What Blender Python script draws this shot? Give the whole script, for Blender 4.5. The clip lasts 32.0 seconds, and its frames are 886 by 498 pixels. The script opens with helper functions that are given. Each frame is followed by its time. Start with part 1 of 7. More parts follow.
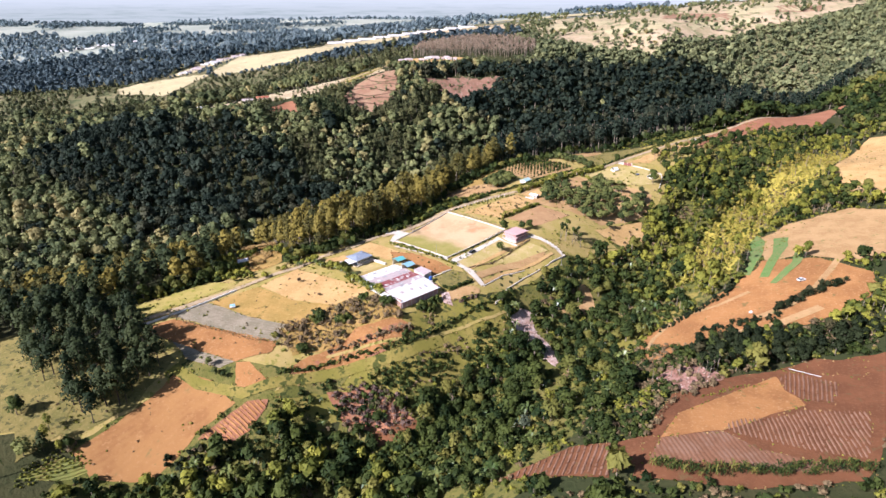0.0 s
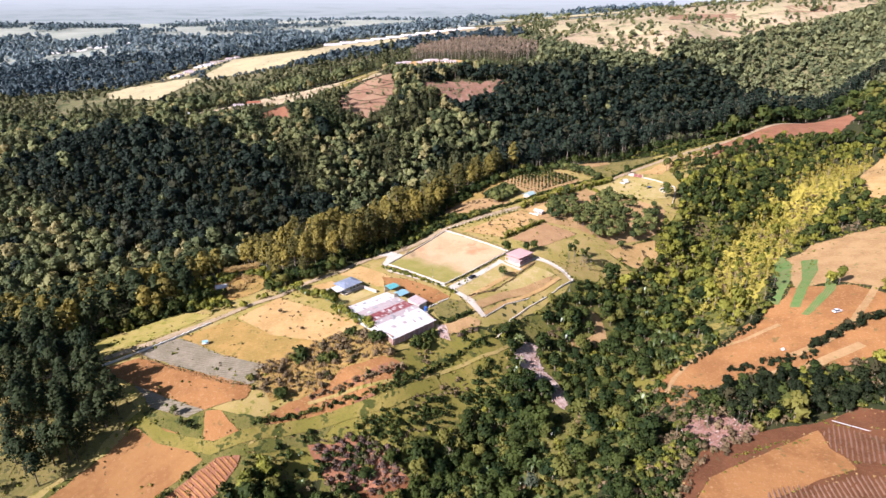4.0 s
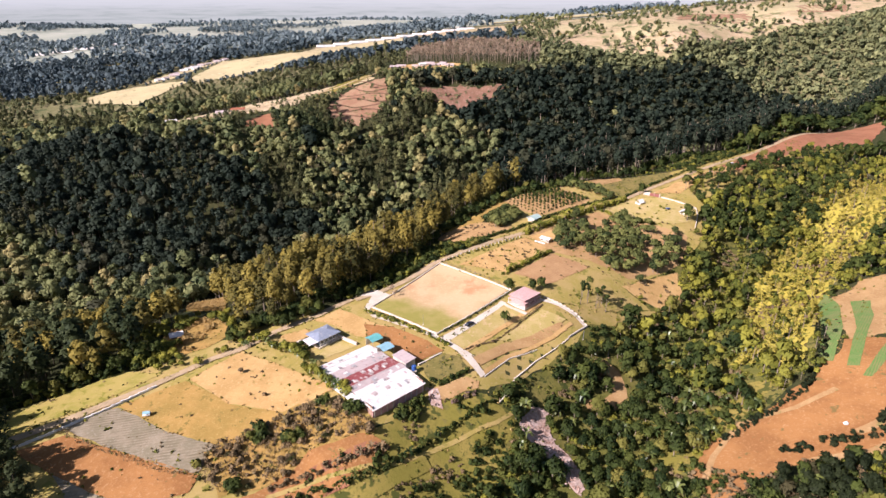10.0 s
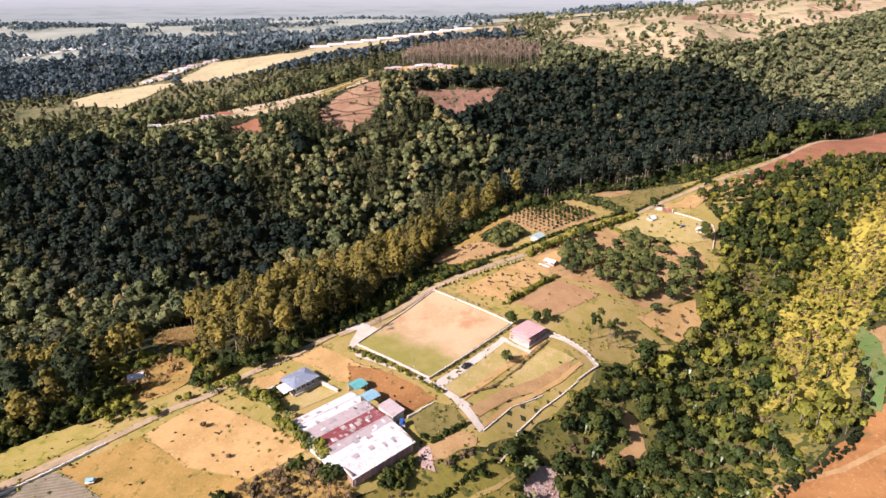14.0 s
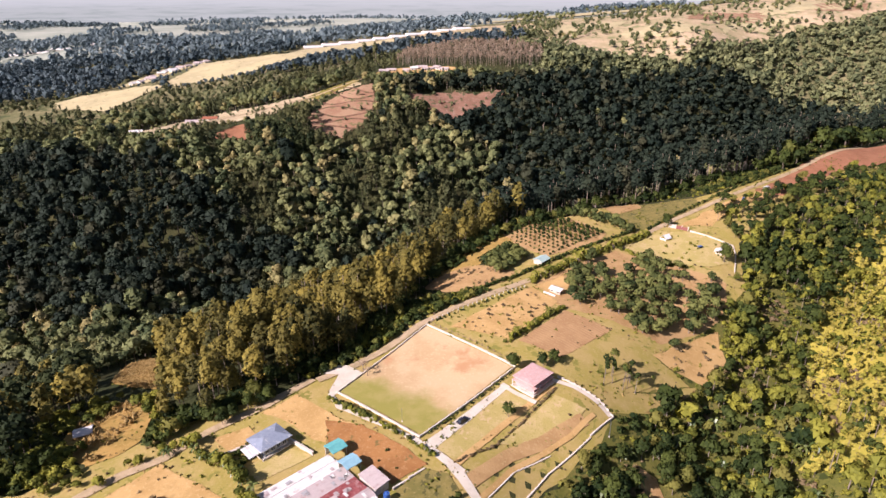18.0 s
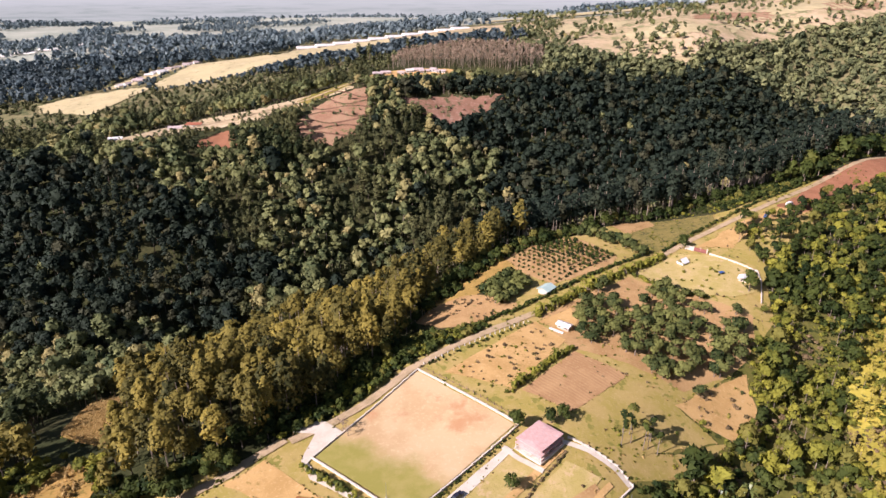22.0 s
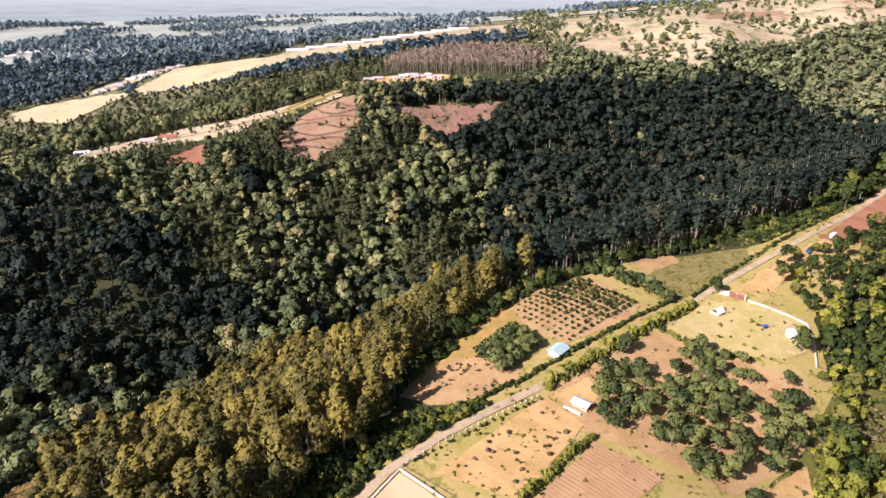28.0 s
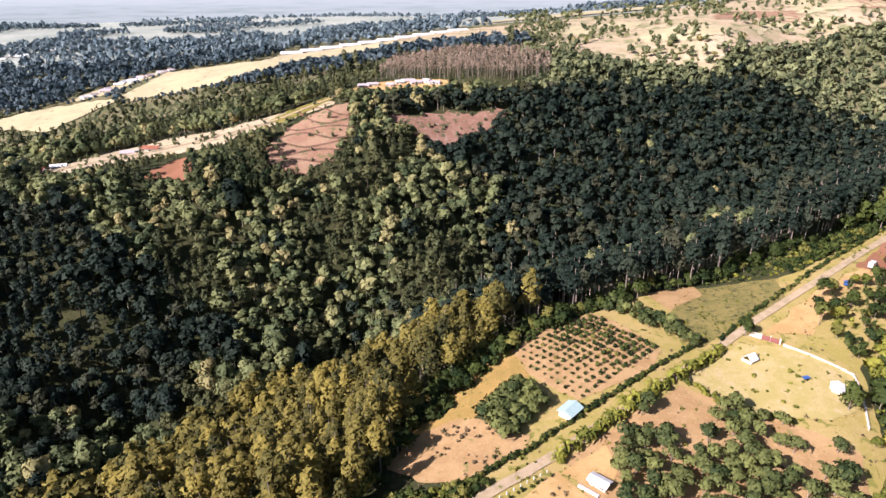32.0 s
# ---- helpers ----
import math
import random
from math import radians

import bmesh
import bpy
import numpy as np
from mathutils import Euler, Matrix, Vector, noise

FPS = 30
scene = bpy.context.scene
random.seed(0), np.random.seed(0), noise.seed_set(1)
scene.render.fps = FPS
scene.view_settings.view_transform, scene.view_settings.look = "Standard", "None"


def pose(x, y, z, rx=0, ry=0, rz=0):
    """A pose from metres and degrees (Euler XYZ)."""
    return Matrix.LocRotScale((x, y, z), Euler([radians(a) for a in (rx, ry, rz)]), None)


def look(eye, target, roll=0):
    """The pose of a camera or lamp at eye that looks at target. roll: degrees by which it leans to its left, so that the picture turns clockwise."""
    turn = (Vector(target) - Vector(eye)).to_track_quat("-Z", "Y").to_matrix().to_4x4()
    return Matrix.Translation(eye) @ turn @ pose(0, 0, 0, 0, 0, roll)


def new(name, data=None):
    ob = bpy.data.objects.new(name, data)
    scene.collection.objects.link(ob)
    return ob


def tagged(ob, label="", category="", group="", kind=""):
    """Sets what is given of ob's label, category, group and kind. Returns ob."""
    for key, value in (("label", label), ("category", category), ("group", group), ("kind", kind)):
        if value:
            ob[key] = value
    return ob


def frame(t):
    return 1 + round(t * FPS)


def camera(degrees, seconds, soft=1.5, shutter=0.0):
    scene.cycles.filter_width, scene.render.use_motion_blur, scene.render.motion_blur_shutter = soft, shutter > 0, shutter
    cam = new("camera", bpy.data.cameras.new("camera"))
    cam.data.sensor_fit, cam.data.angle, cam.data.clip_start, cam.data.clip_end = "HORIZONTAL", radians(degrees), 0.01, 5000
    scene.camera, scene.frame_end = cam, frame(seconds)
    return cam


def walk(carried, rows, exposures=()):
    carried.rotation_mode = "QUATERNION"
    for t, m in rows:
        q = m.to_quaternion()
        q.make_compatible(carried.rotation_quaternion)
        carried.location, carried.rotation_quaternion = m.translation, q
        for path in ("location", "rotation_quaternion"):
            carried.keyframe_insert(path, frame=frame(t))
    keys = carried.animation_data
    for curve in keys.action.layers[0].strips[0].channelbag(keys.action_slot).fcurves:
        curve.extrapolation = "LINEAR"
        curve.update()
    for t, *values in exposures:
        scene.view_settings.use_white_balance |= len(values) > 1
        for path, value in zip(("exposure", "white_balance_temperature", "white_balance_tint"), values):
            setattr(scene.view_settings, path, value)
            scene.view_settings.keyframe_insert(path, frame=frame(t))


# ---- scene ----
cam = camera(71.35, 32.0, soft=1.5)
PATH = [
    (0.0, pose(0.44, -132.77, 139.96, 67.819, -0.091, 3.780)),
    (2.0, pose(0.37, -116.45, 140.17, 67.840, -0.033, 3.820)),
    (4.0, pose(0.30, -100.04, 140.27, 67.848, 0.004, 3.835)),
    (6.0, pose(0.22, -83.55, 140.29, 67.844, 0.024, 3.829)),
    (8.0, pose(0.15, -66.98, 140.25, 67.828, 0.031, 3.805)),
    (10.0, pose(0.09, -50.34, 140.18, 67.803, 0.028, 3.767)),
    (12.0, pose(0.04, -33.63, 140.10, 67.769, 0.019, 3.719)),
    (14.0, pose(0.01, -16.84, 140.03, 67.728, 0.009, 3.664)),
    (16.0, pose(0.00, 0.00, 140.00, 67.681, -0.000, 3.605)),
    (18.0, pose(0.01, 16.90, 140.04, 67.629, -0.003, 3.547)),
    (20.0, pose(0.06, 33.86, 140.16, 67.574, 0.003, 3.493)),
    (22.0, pose(0.13, 50.88, 140.40, 67.516, 0.022, 3.446)),
    (24.0, pose(0.24, 67.94, 140.78, 67.458, 0.058, 3.411)),
    (26.0, pose(0.40, 85.04, 141.32, 67.400, 0.114, 3.390)),
    (28.0, pose(0.60, 102.19, 142.04, 67.344, 0.195, 3.387)),
    (30.0, pose(0.85, 119.37, 142.98, 67.291, 0.304, 3.405)),
    (32.0, pose(1.16, 136.59, 144.16, 67.242, 0.445, 3.450)),
]
walk(cam, PATH, [(0, 0.43, 5350, 20), (6, 0.37, 5600, 22), (12, 0.26, 5900, 25), (19, 0.20, 5900, 26), (25, 0.20, 5850, 26), (28, 0.37, 5650, 24), (32, 0.47, 5550, 23)])

# ------------------------------------------------------------------ light
SUN_WAY = Vector((0.638, 0.498, -0.588)).normalized()
sun_data = bpy.data.lights.new("sun", "SUN")
sun_data.energy, sun_data.angle, sun_data.color = 7.1, radians(0.55), (1.0, 0.915, 0.83)
sun = new("sun", sun_data)
sun.matrix_world = look(-SUN_WAY * 600, (0, 0, 0))
world = bpy.data.worlds.new("sky")
scene.world = world
world.use_nodes = True
_bg = world.node_tree.nodes["Background"]
_sky = world.node_tree.nodes.new("ShaderNodeTexSky")
_sky.sky_type, _sky.sun_disc = "NISHITA", False
_sky.sun_elevation, _sky.sun_rotation = math.asin(-SUN_WAY.z), math.atan2(-SUN_WAY.x, -SUN_WAY.y)
_sky.dust_density, _sky.air_density = 1.6, 1.3
_bg.inputs["Strength"].default_value = 0.055
world.node_tree.links.new(_sky.outputs[0], _bg.inputs["Color"])


# ------------------------------------------------------------------ materials
def base_material(name, rough=0.9):
    m = bpy.data.materials.new(name)
    m.use_nodes = True
    nt = m.node_tree
    bsdf = nt.nodes["Principled BSDF"]
    bsdf.inputs["Roughness"].default_value = rough
    if rough > 0.7:
        bsdf.inputs["Specular IOR Level"].default_value = 0.15
    return m, nt, bsdf


def node(nt, kind, **values):
    n = nt.nodes.new(kind)
    for key, value in values.items():
        n.inputs[key].default_value = value
    return n


def mixed(nt, fac, a, b):
    n = nt.nodes.new("ShaderNodeMix")
    n.data_type = "RGBA"
    if isinstance(fac, float):
        n.inputs[0].default_value = fac
    else:
        nt.links.new(fac, n.inputs[0])
    for slot, v in ((6, a), (7, b)):
        if isinstance(v, tuple):
            n.inputs[slot].default_value = (*v, 1)
        else:
            nt.links.new(v, n.inputs[slot])
    return n.outputs[2]


def steps(nt, value, lo, hi):
    n = nt.nodes.new("ShaderNodeMapRange")
    n.interpolation_type = "SMOOTHSTEP"
    nt.links.new(value, n.inputs[0])
    n.inputs[1].default_value, n.inputs[2].default_value = lo, hi
    return n.outputs[0]


def scaled(nt, value, by):
    n = nt.nodes.new("ShaderNodeMath")
    n.operation = "MULTIPLY"
    nt.links.new(value, n.inputs[0])
    n.inputs[1].default_value = by
    return n.outputs[0]


def noise_value(nt, vector, scale, detail=5.0, rough=0.6):
    n = node(nt, "ShaderNodeTexNoise", Scale=scale, Detail=detail, Roughness=rough)
    nt.links.new(vector, n.inputs["Vector"])
    return n.outputs[0]


def soil(name, a, b, c, size=9.0, grain=1.6, rough=0.95, furrow=None, spots=None, depth=0.25):
    """Earth or turf: two tones in large patches, a third in small ones; furrow = (angle, spacing, tone); spots = (tone, size, share)."""
    m, nt, bsdf = base_material(name, rough)
    where = nt.nodes.new("ShaderNodeTexCoord").outputs["Object"]
    large = steps(nt, noise_value(nt, where, 1.0 / size), 0.38, 0.62)
    col = mixed(nt, large, a, b)
    small = noise_value(nt, where, grain, 4.0, 0.7)
    col = mixed(nt, steps(nt, small, 0.5, 0.75), col, c)
    mid = steps(nt, noise_value(nt, where, 3.2 / size, 6.0, 0.7), 0.55, 0.8)
    col = mixed(nt, mid, col, tuple(0.72 * v for v in a))
    height = small
    if spots:
        tone, spot_size, share = spots
        sp = steps(nt, noise_value(nt, where, 1.0 / spot_size, 3.0, 0.65), share, share + 0.06)
        col = mixed(nt, sp, col, tone)
    if furrow:
        angle, spacing, tone = furrow
        turn = nt.nodes.new("ShaderNodeMapping")
        turn.inputs["Rotation"].default_value = (0, 0, -radians(angle))
        nt.links.new(where, turn.inputs["Vector"])
        wave = node(nt, "ShaderNodeTexWave", Scale=0.314 / spacing, Distortion=2.2, Detail=3.0)
        wave.inputs["Detail Scale"].default_value = 0.6
        wave.bands_direction = "Y"
        nt.links.new(turn.outputs[0], wave.inputs["Vector"])
        broken = nt.nodes.new("ShaderNodeMath")
        broken.operation = "MULTIPLY"
        nt.links.new(wave.outputs["Fac"], broken.inputs[0])
        nt.links.new(steps(nt, noise_value(nt, where, 0.16, 4.0), 0.35, 0.68), broken.inputs[1])
        col = mixed(nt, broken.outputs[0], col, tone)
        height = wave.outputs["Fac"]
    nt.links.new(col, bsdf.inputs["Base Color"])
    bump = node(nt, "ShaderNodeBump", Strength=0.7, Distance=depth)
    nt.links.new(height, bump.inputs["Height"])
    nt.links.new(bump.outputs[0], bsdf.inputs["Normal"])
    return m


def leaves(name, dark, light, dry=None, gloss=0.72):
    """Foliage: each plant has its own tone, each tuft varies round it; some light passes through."""
    m, nt, bsdf = base_material(name, gloss)
    info = nt.nodes.new("ShaderNodeObjectInfo").outputs["Random"]
    tone = nt.nodes.new("ShaderNodeAttribute")
    tone.attribute_name = "tone"
    add = nt.nodes.new("ShaderNodeMath")
    add.operation = "ADD"
    nt.links.new(info, add.inputs[0])
    nt.links.new(tone.outputs["Fac"], add.inputs[1])
    frac = nt.nodes.new("ShaderNodeMath")
    frac.operation = "FRACT"
    nt.links.new(add.outputs[0], frac.inputs[0])
    col = mixed(nt, frac.outputs[0], dark, light)
    island = nt.nodes.new("ShaderNodeNewGeometry").outputs["Random Per Island"]
    col = mixed(nt, scaled(nt, steps(nt, island, 0.45, 1.0), 0.34), col, light)
    col = mixed(nt, scaled(nt, steps(nt, island, 0.4, 0.0), 0.42), col, tuple(0.6 * v for v in dark))
    if dry:
        col = mixed(nt, steps(nt, frac.outputs[0], 0.8, 0.98), col, dry)
    nt.links.new(col, bsdf.inputs["Base Color"])
    thin = nt.nodes.new("ShaderNodeBsdfTranslucent")
    nt.links.new(col, thin.inputs["Color"])
    both = nt.nodes.new("ShaderNodeMixShader")
    both.inputs[0].default_value = 0.15
    nt.links.new(bsdf.outputs[0], both.inputs[1])
    nt.links.new(thin.outputs[0], both.inputs[2])
    nt.links.new(both.outputs[0], nt.nodes["Material Output"].inputs[0])
    return m


def plain(name, a, b, scale=1.2, rough=0.7, metal=0.0, stain=None):
    """Paint, plaster, sheet metal: slightly uneven, with stains."""
    m, nt, bsdf = base_material(name, rough)
    bsdf.inputs["Metallic"].default_value = metal
    where = nt.nodes.new("ShaderNodeTexCoord").outputs["Object"]
    col = mixed(nt, steps(nt, noise_value(nt, where, scale), 0.35, 0.7), a, b)
    if stain:
        col = mixed(nt, steps(nt, noise_value(nt, where, scale * 0.45, 6.0, 0.75), 0.52, 0.66), col, stain)
    nt.links.new(col, bsdf.inputs["Base Color"])
    bump = node(nt, "ShaderNodeBump", Strength=0.25, Distance=0.02)
    nt.links.new(noise_value(nt, where, scale * 8), bump.inputs["Height"])
    nt.links.new(bump.outputs[0], bsdf.inputs["Normal"])
    return m


UNDER = soil("undergrowth", (0.040, 0.046, 0.015), (0.064, 0.060, 0.022), (0.024, 0.032, 0.010), 26.0, 0.5, depth=0.8)
MEADOW = soil("dry_meadow", (0.41, 0.295, 0.10), (0.34, 0.265, 0.065), (0.47, 0.335, 0.14), 11.0, 0.9, spots=((0.235, 0.205, 0.045), 5.0, 0.58))
GRASS = soil("rough_grass", (0.215, 0.182, 0.034), (0.292, 0.221, 0.055), (0.138, 0.127, 0.024), 12.0, 0.8, spots=((0.077, 0.082, 0.018), 6.0, 0.55))
GOLD_GRASS = soil("golden_grass", (0.46, 0.36, 0.055), (0.36, 0.30, 0.045), (0.52, 0.42, 0.10), 14.0, 0.7, spots=((0.18, 0.18, 0.03), 6.0, 0.58))
OLIVE_PLOT = soil("olive_weedy_plot", (0.24, 0.185, 0.055), (0.17, 0.145, 0.04), (0.31, 0.23, 0.09), 7.0, 0.9, spots=((0.10, 0.09, 0.03), 2.4, 0.55))
STRIP_GRASS = soil("mown_strip", (0.40, 0.305, 0.085), (0.31, 0.265, 0.055), (0.45, 0.33, 0.12), 8.0, 0.9, spots=((0.24, 0.215, 0.035), 4.0, 0.60))
LAWN = soil("lawn", (0.42, 0.325, 0.105), (0.49, 0.365, 0.15), (0.34, 0.285, 0.065), 7.0, 1.2, spots=((0.52, 0.37, 0.18), 3.5, 0.60))
def pitch_ground(name):
    """Worn pitch: turf toward one end that thins out to bare sand."""
    m, nt, bsdf = base_material(name, 0.95)
    where = nt.nodes.new("ShaderNodeTexCoord").outputs["Object"]
    turn = nt.nodes.new("ShaderNodeMapping")
    turn.vector_type = "TEXTURE"
    turn.inputs["Location"].default_value = (-22.0, 199.5, 0)
    turn.inputs["Rotation"].default_value = (0, 0, radians(60))
    nt.links.new(where, turn.inputs["Vector"])
    split = nt.nodes.new("ShaderNodeSeparateXYZ")
    nt.links.new(turn.outputs[0], split.inputs[0])
    worn = node(nt, "ShaderNodeMath")
    worn.operation = "MULTIPLY_ADD"
    nt.links.new(noise_value(nt, where, 0.09, 6.0, 0.65), worn.inputs[0])
    worn.inputs[1].default_value = 22.0
    nt.links.new(split.outputs["X"], worn.inputs[2])
    turf = mixed(nt, steps(nt, noise_value(nt, where, 0.14), 0.4, 0.62), (0.285, 0.25, 0.058), (0.35, 0.285, 0.085))
    sand = mixed(nt, steps(nt, noise_value(nt, where, 0.07), 0.38, 0.62), (0.58, 0.41, 0.225), (0.52, 0.345, 0.175))
    sand = mixed(nt, steps(nt, noise_value(nt, where, 0.9, 4.0), 0.5, 0.8), sand, (0.63, 0.47, 0.28))
    sand = mixed(nt, steps(nt, noise_value(nt, where, 0.045, 5.0, 0.7), 0.58, 0.72), sand, (0.50, 0.27, 0.13))
    nt.links.new(mixed(nt, steps(nt, worn.outputs[0], 4.0, 17.0), turf, sand), bsdf.inputs["Base Color"])
    bump = node(nt, "ShaderNodeBump", Strength=0.5, Distance=0.1)
    nt.links.new(noise_value(nt, where, 1.5), bump.inputs["Height"])
    nt.links.new(bump.outputs[0], bsdf.inputs["Normal"])
    return m


PITCH_SAND = pitch_ground("worn_pitch")
SAND = soil("sandy_soil", (0.550, 0.343, 0.133), (0.450, 0.272, 0.096), (0.600, 0.400, 0.181), 12.0, 1.0, spots=((0.340, 0.224, 0.069), 3.0, 0.62))
DRY = soil("dry_stubble", (0.420, 0.252, 0.072), (0.320, 0.206, 0.053), (0.480, 0.309, 0.106), 9.0, 1.1, spots=((0.235, 0.170, 0.043), 3.0, 0.60))
GREY = soil("grey_stubble", (0.31, 0.25, 0.165), (0.24, 0.20, 0.125), (0.37, 0.315, 0.23), 5.0, 1.1, furrow=(15, 1.25, (0.185, 0.15, 0.09)), depth=0.05)
ORANGE = soil("orange_earth", (0.390, 0.184, 0.061), (0.290, 0.131, 0.043), (0.470, 0.263, 0.113), 16.0, 0.9, spots=((0.200, 0.137, 0.045), 5.0, 0.64))
ORANGE_ROWS = soil("tilled_orange_earth", (0.37, 0.185, 0.062), (0.29, 0.135, 0.046), (0.42, 0.225, 0.09), 14.0, 0.7, furrow=(50, 2.4, (0.35, 0.175, 0.06)), depth=0.03, spots=((0.24, 0.16, 0.055), 8.0, 0.63))
RED = soil("red_earth", (0.35, 0.155, 0.08), (0.28, 0.12, 0.06), (0.41, 0.21, 0.12), 10.0, 1.0, spots=((0.19, 0.135, 0.055), 4.0, 0.64))
RED_ROWS = soil("tilled_red_earth", (0.450, 0.268, 0.122), (0.380, 0.215, 0.095), (0.500, 0.326, 0.162), 8.0, 1.2, furrow=(-40, 1.5, (0.360, 0.205, 0.095)), depth=0.06)
BROWN_ROWS_B = soil("ridged_brown_earth", (0.215, 0.10, 0.05), (0.18, 0.083, 0.04), (0.26, 0.14, 0.085), 8.0, 1.2, furrow=(98, 1.6, (0.255, 0.15, 0.095)), depth=0.12)
BROWN = soil("bare_brown_earth", (0.185, 0.076, 0.032), (0.145, 0.059, 0.025), (0.225, 0.108, 0.052), 10.0, 1.0, spots=((0.15, 0.085, 0.035), 4.0, 0.6))
RIDGE = soil("pale_dry_ridge", (0.235, 0.128, 0.078), (0.18, 0.092, 0.052), (0.29, 0.18, 0.12), 5.0, 1.4, spots=((0.20, 0.10, 0.05), 2.5, 0.58), depth=0.1)
FAR_CUT = soil("dull_pinkish_slope", (0.29, 0.155, 0.10), (0.22, 0.115, 0.07), (0.38, 0.26, 0.19), 16.0, 0.3, spots=((0.10, 0.095, 0.042), 9.0, 0.56))
CUT = soil("pinkish_bare_earth", (0.40, 0.22, 0.16), (0.29, 0.14, 0.09), (0.50, 0.34, 0.28), 3.0, 1.4, spots=((0.14, 0.11, 0.05), 2.2, 0.56), depth=0.6)
PINK = soil("pink_rubble", (0.58, 0.43, 0.36), (0.45, 0.29, 0.22), (0.68, 0.57, 0.50), 3.0, 1.4, spots=((0.30, 0.18, 0.12), 1.5, 0.6), depth=0.6)
ROAD = soil("gravel_lane", (0.47, 0.34, 0.20), (0.37, 0.27, 0.145), (0.52, 0.40, 0.26), 4.0, 2.0, spots=((0.20, 0.18, 0.06), 2.5, 0.66))
CONCRETE = soil("pale_concrete", (0.64, 0.55, 0.44), (0.56, 0.48, 0.37), (0.68, 0.60, 0.50), 5.0, 1.6, rough=0.85, depth=0.04)
# tan hillside, its tones raised to stand for haze
TAN_HILL = soil("tan_hillside", (0.512, 0.372, 0.224), (0.390, 0.306, 0.161), (0.573, 0.438, 0.287), 40.0, 0.12, spots=((0.244, 0.228, 0.103), 18.0, 0.54), depth=1.0)
RISER = soil("terrace_riser", (0.22, 0.115, 0.07), (0.17, 0.09, 0.055), (0.27, 0.155, 0.10), 14.0, 0.3, spots=((0.09, 0.085, 0.035), 6.0, 0.52))
PALE_RED = soil("pale_red_earth", (0.451, 0.278, 0.119), (0.372, 0.217, 0.088), (0.510, 0.345, 0.167), 9.0, 1.0, spots=((0.245, 0.201, 0.066), 4.0, 0.62))
TERRACE = soil("terraced_hillside", (0.37, 0.225, 0.13), (0.31, 0.165, 0.095), (0.42, 0.28, 0.165), 16.0, 0.2, spots=((0.17, 0.15, 0.06), 9.0, 0.58), depth=1.5)
PALE_STRIP = soil("pale_bare_ground", (0.526, 0.408, 0.245), (0.442, 0.332, 0.189), (0.583, 0.475, 0.310), 14.0, 0.3, spots=((0.207, 0.190, 0.069), 7.0, 0.60))
BANK = soil("bank_undergrowth", (0.13, 0.125, 0.026), (0.20, 0.165, 0.045), (0.075, 0.085, 0.018), 10.0, 0.7, spots=((0.05, 0.06, 0.014), 5.0, 0.54), depth=0.5)
# yellow grass, also lightened in colour for the haze over the hills
YELLOW_HILL = soil("yellow_grass_hill", (0.506, 0.414, 0.220), (0.425, 0.347, 0.187), (0.564, 0.459, 0.275), 50.0, 0.1, spots=((0.196, 0.190, 0.077), 14.0, 0.62), depth=1.0)
VEG = soil("vegetable_rows", (0.12, 0.215, 0.05), (0.16, 0.22, 0.065), (0.085, 0.17, 0.035), 4.0, 1.2, furrow=(52, 0.9, (0.24, 0.21, 0.08)), spots=((0.34, 0.17, 0.07), 3.0, 0.66), depth=0.08)
CROP = soil("young_crop", (0.24, 0.23, 0.05), (0.18, 0.19, 0.045), (0.30, 0.26, 0.08), 6.0, 1.6, furrow=(35, 1.3, (0.16, 0.10, 0.03)), depth=0.6)
# farmland tones paled to stand for haze
HAZY_FAR_LAND = soil("haze_paled_farmland", (0.40, 0.40, 0.31), (0.30, 0.32, 0.25), (0.48, 0.46, 0.37), 180.0, 0.02, depth=2.0)

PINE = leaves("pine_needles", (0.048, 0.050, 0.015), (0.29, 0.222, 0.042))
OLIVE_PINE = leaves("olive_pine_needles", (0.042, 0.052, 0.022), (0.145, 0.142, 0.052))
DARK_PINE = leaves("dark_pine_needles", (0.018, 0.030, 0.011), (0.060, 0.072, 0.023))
# forest leaves darkened to stand for cloud shade over the valley
SHADED_FOREST = leaves("shade_darkened_forest_leaves", (0.013, 0.023, 0.015), (0.040, 0.053, 0.030), (0.06, 0.06, 0.03))
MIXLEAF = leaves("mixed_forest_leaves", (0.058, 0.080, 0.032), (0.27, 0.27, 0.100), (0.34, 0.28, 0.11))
HEDGELEAF = leaves("dark_hedge_leaves", (0.010, 0.016, 0.005), (0.034, 0.043, 0.014), (0.07, 0.06, 0.025))
CREEKLEAF = leaves("creek_leaves", (0.014, 0.028, 0.007), (0.090, 0.108, 0.020), (0.19, 0.17, 0.035))
YELLOW = leaves("yellow_bamboo_leaves", (0.27, 0.225, 0.036), (0.47, 0.385, 0.065), (0.36, 0.28, 0.07))
GOLDGREEN = leaves("golden_green_leaves", (0.070, 0.088, 0.014), (0.30, 0.275, 0.036))
ORCHARD = leaves("orchard_leaves", (0.032, 0.050, 0.015), (0.20, 0.205, 0.055))
SCRUB = leaves("dry_scrub_leaves", (0.12, 0.085, 0.042), (0.32, 0.22, 0.11), (0.06, 0.07, 0.02))
BANANA = leaves("banana_leaves", (0.055, 0.09, 0.02), (0.20, 0.22, 0.055), gloss=0.4)
TEAK = leaves("bare_teak_twigs", (0.27, 0.19, 0.125), (0.42, 0.31, 0.21))
# aerial haze put into leaf colour: bluer far off, paler toward the horizon
HAZY_FARLEAF = leaves("haze_blued_far_leaves", (0.046, 0.074, 0.086), (0.130, 0.163, 0.162))
HAZY_DISTLEAF = leaves("haze_paled_distant_leaves", (0.11, 0.15, 0.165), (0.23, 0.28, 0.275))
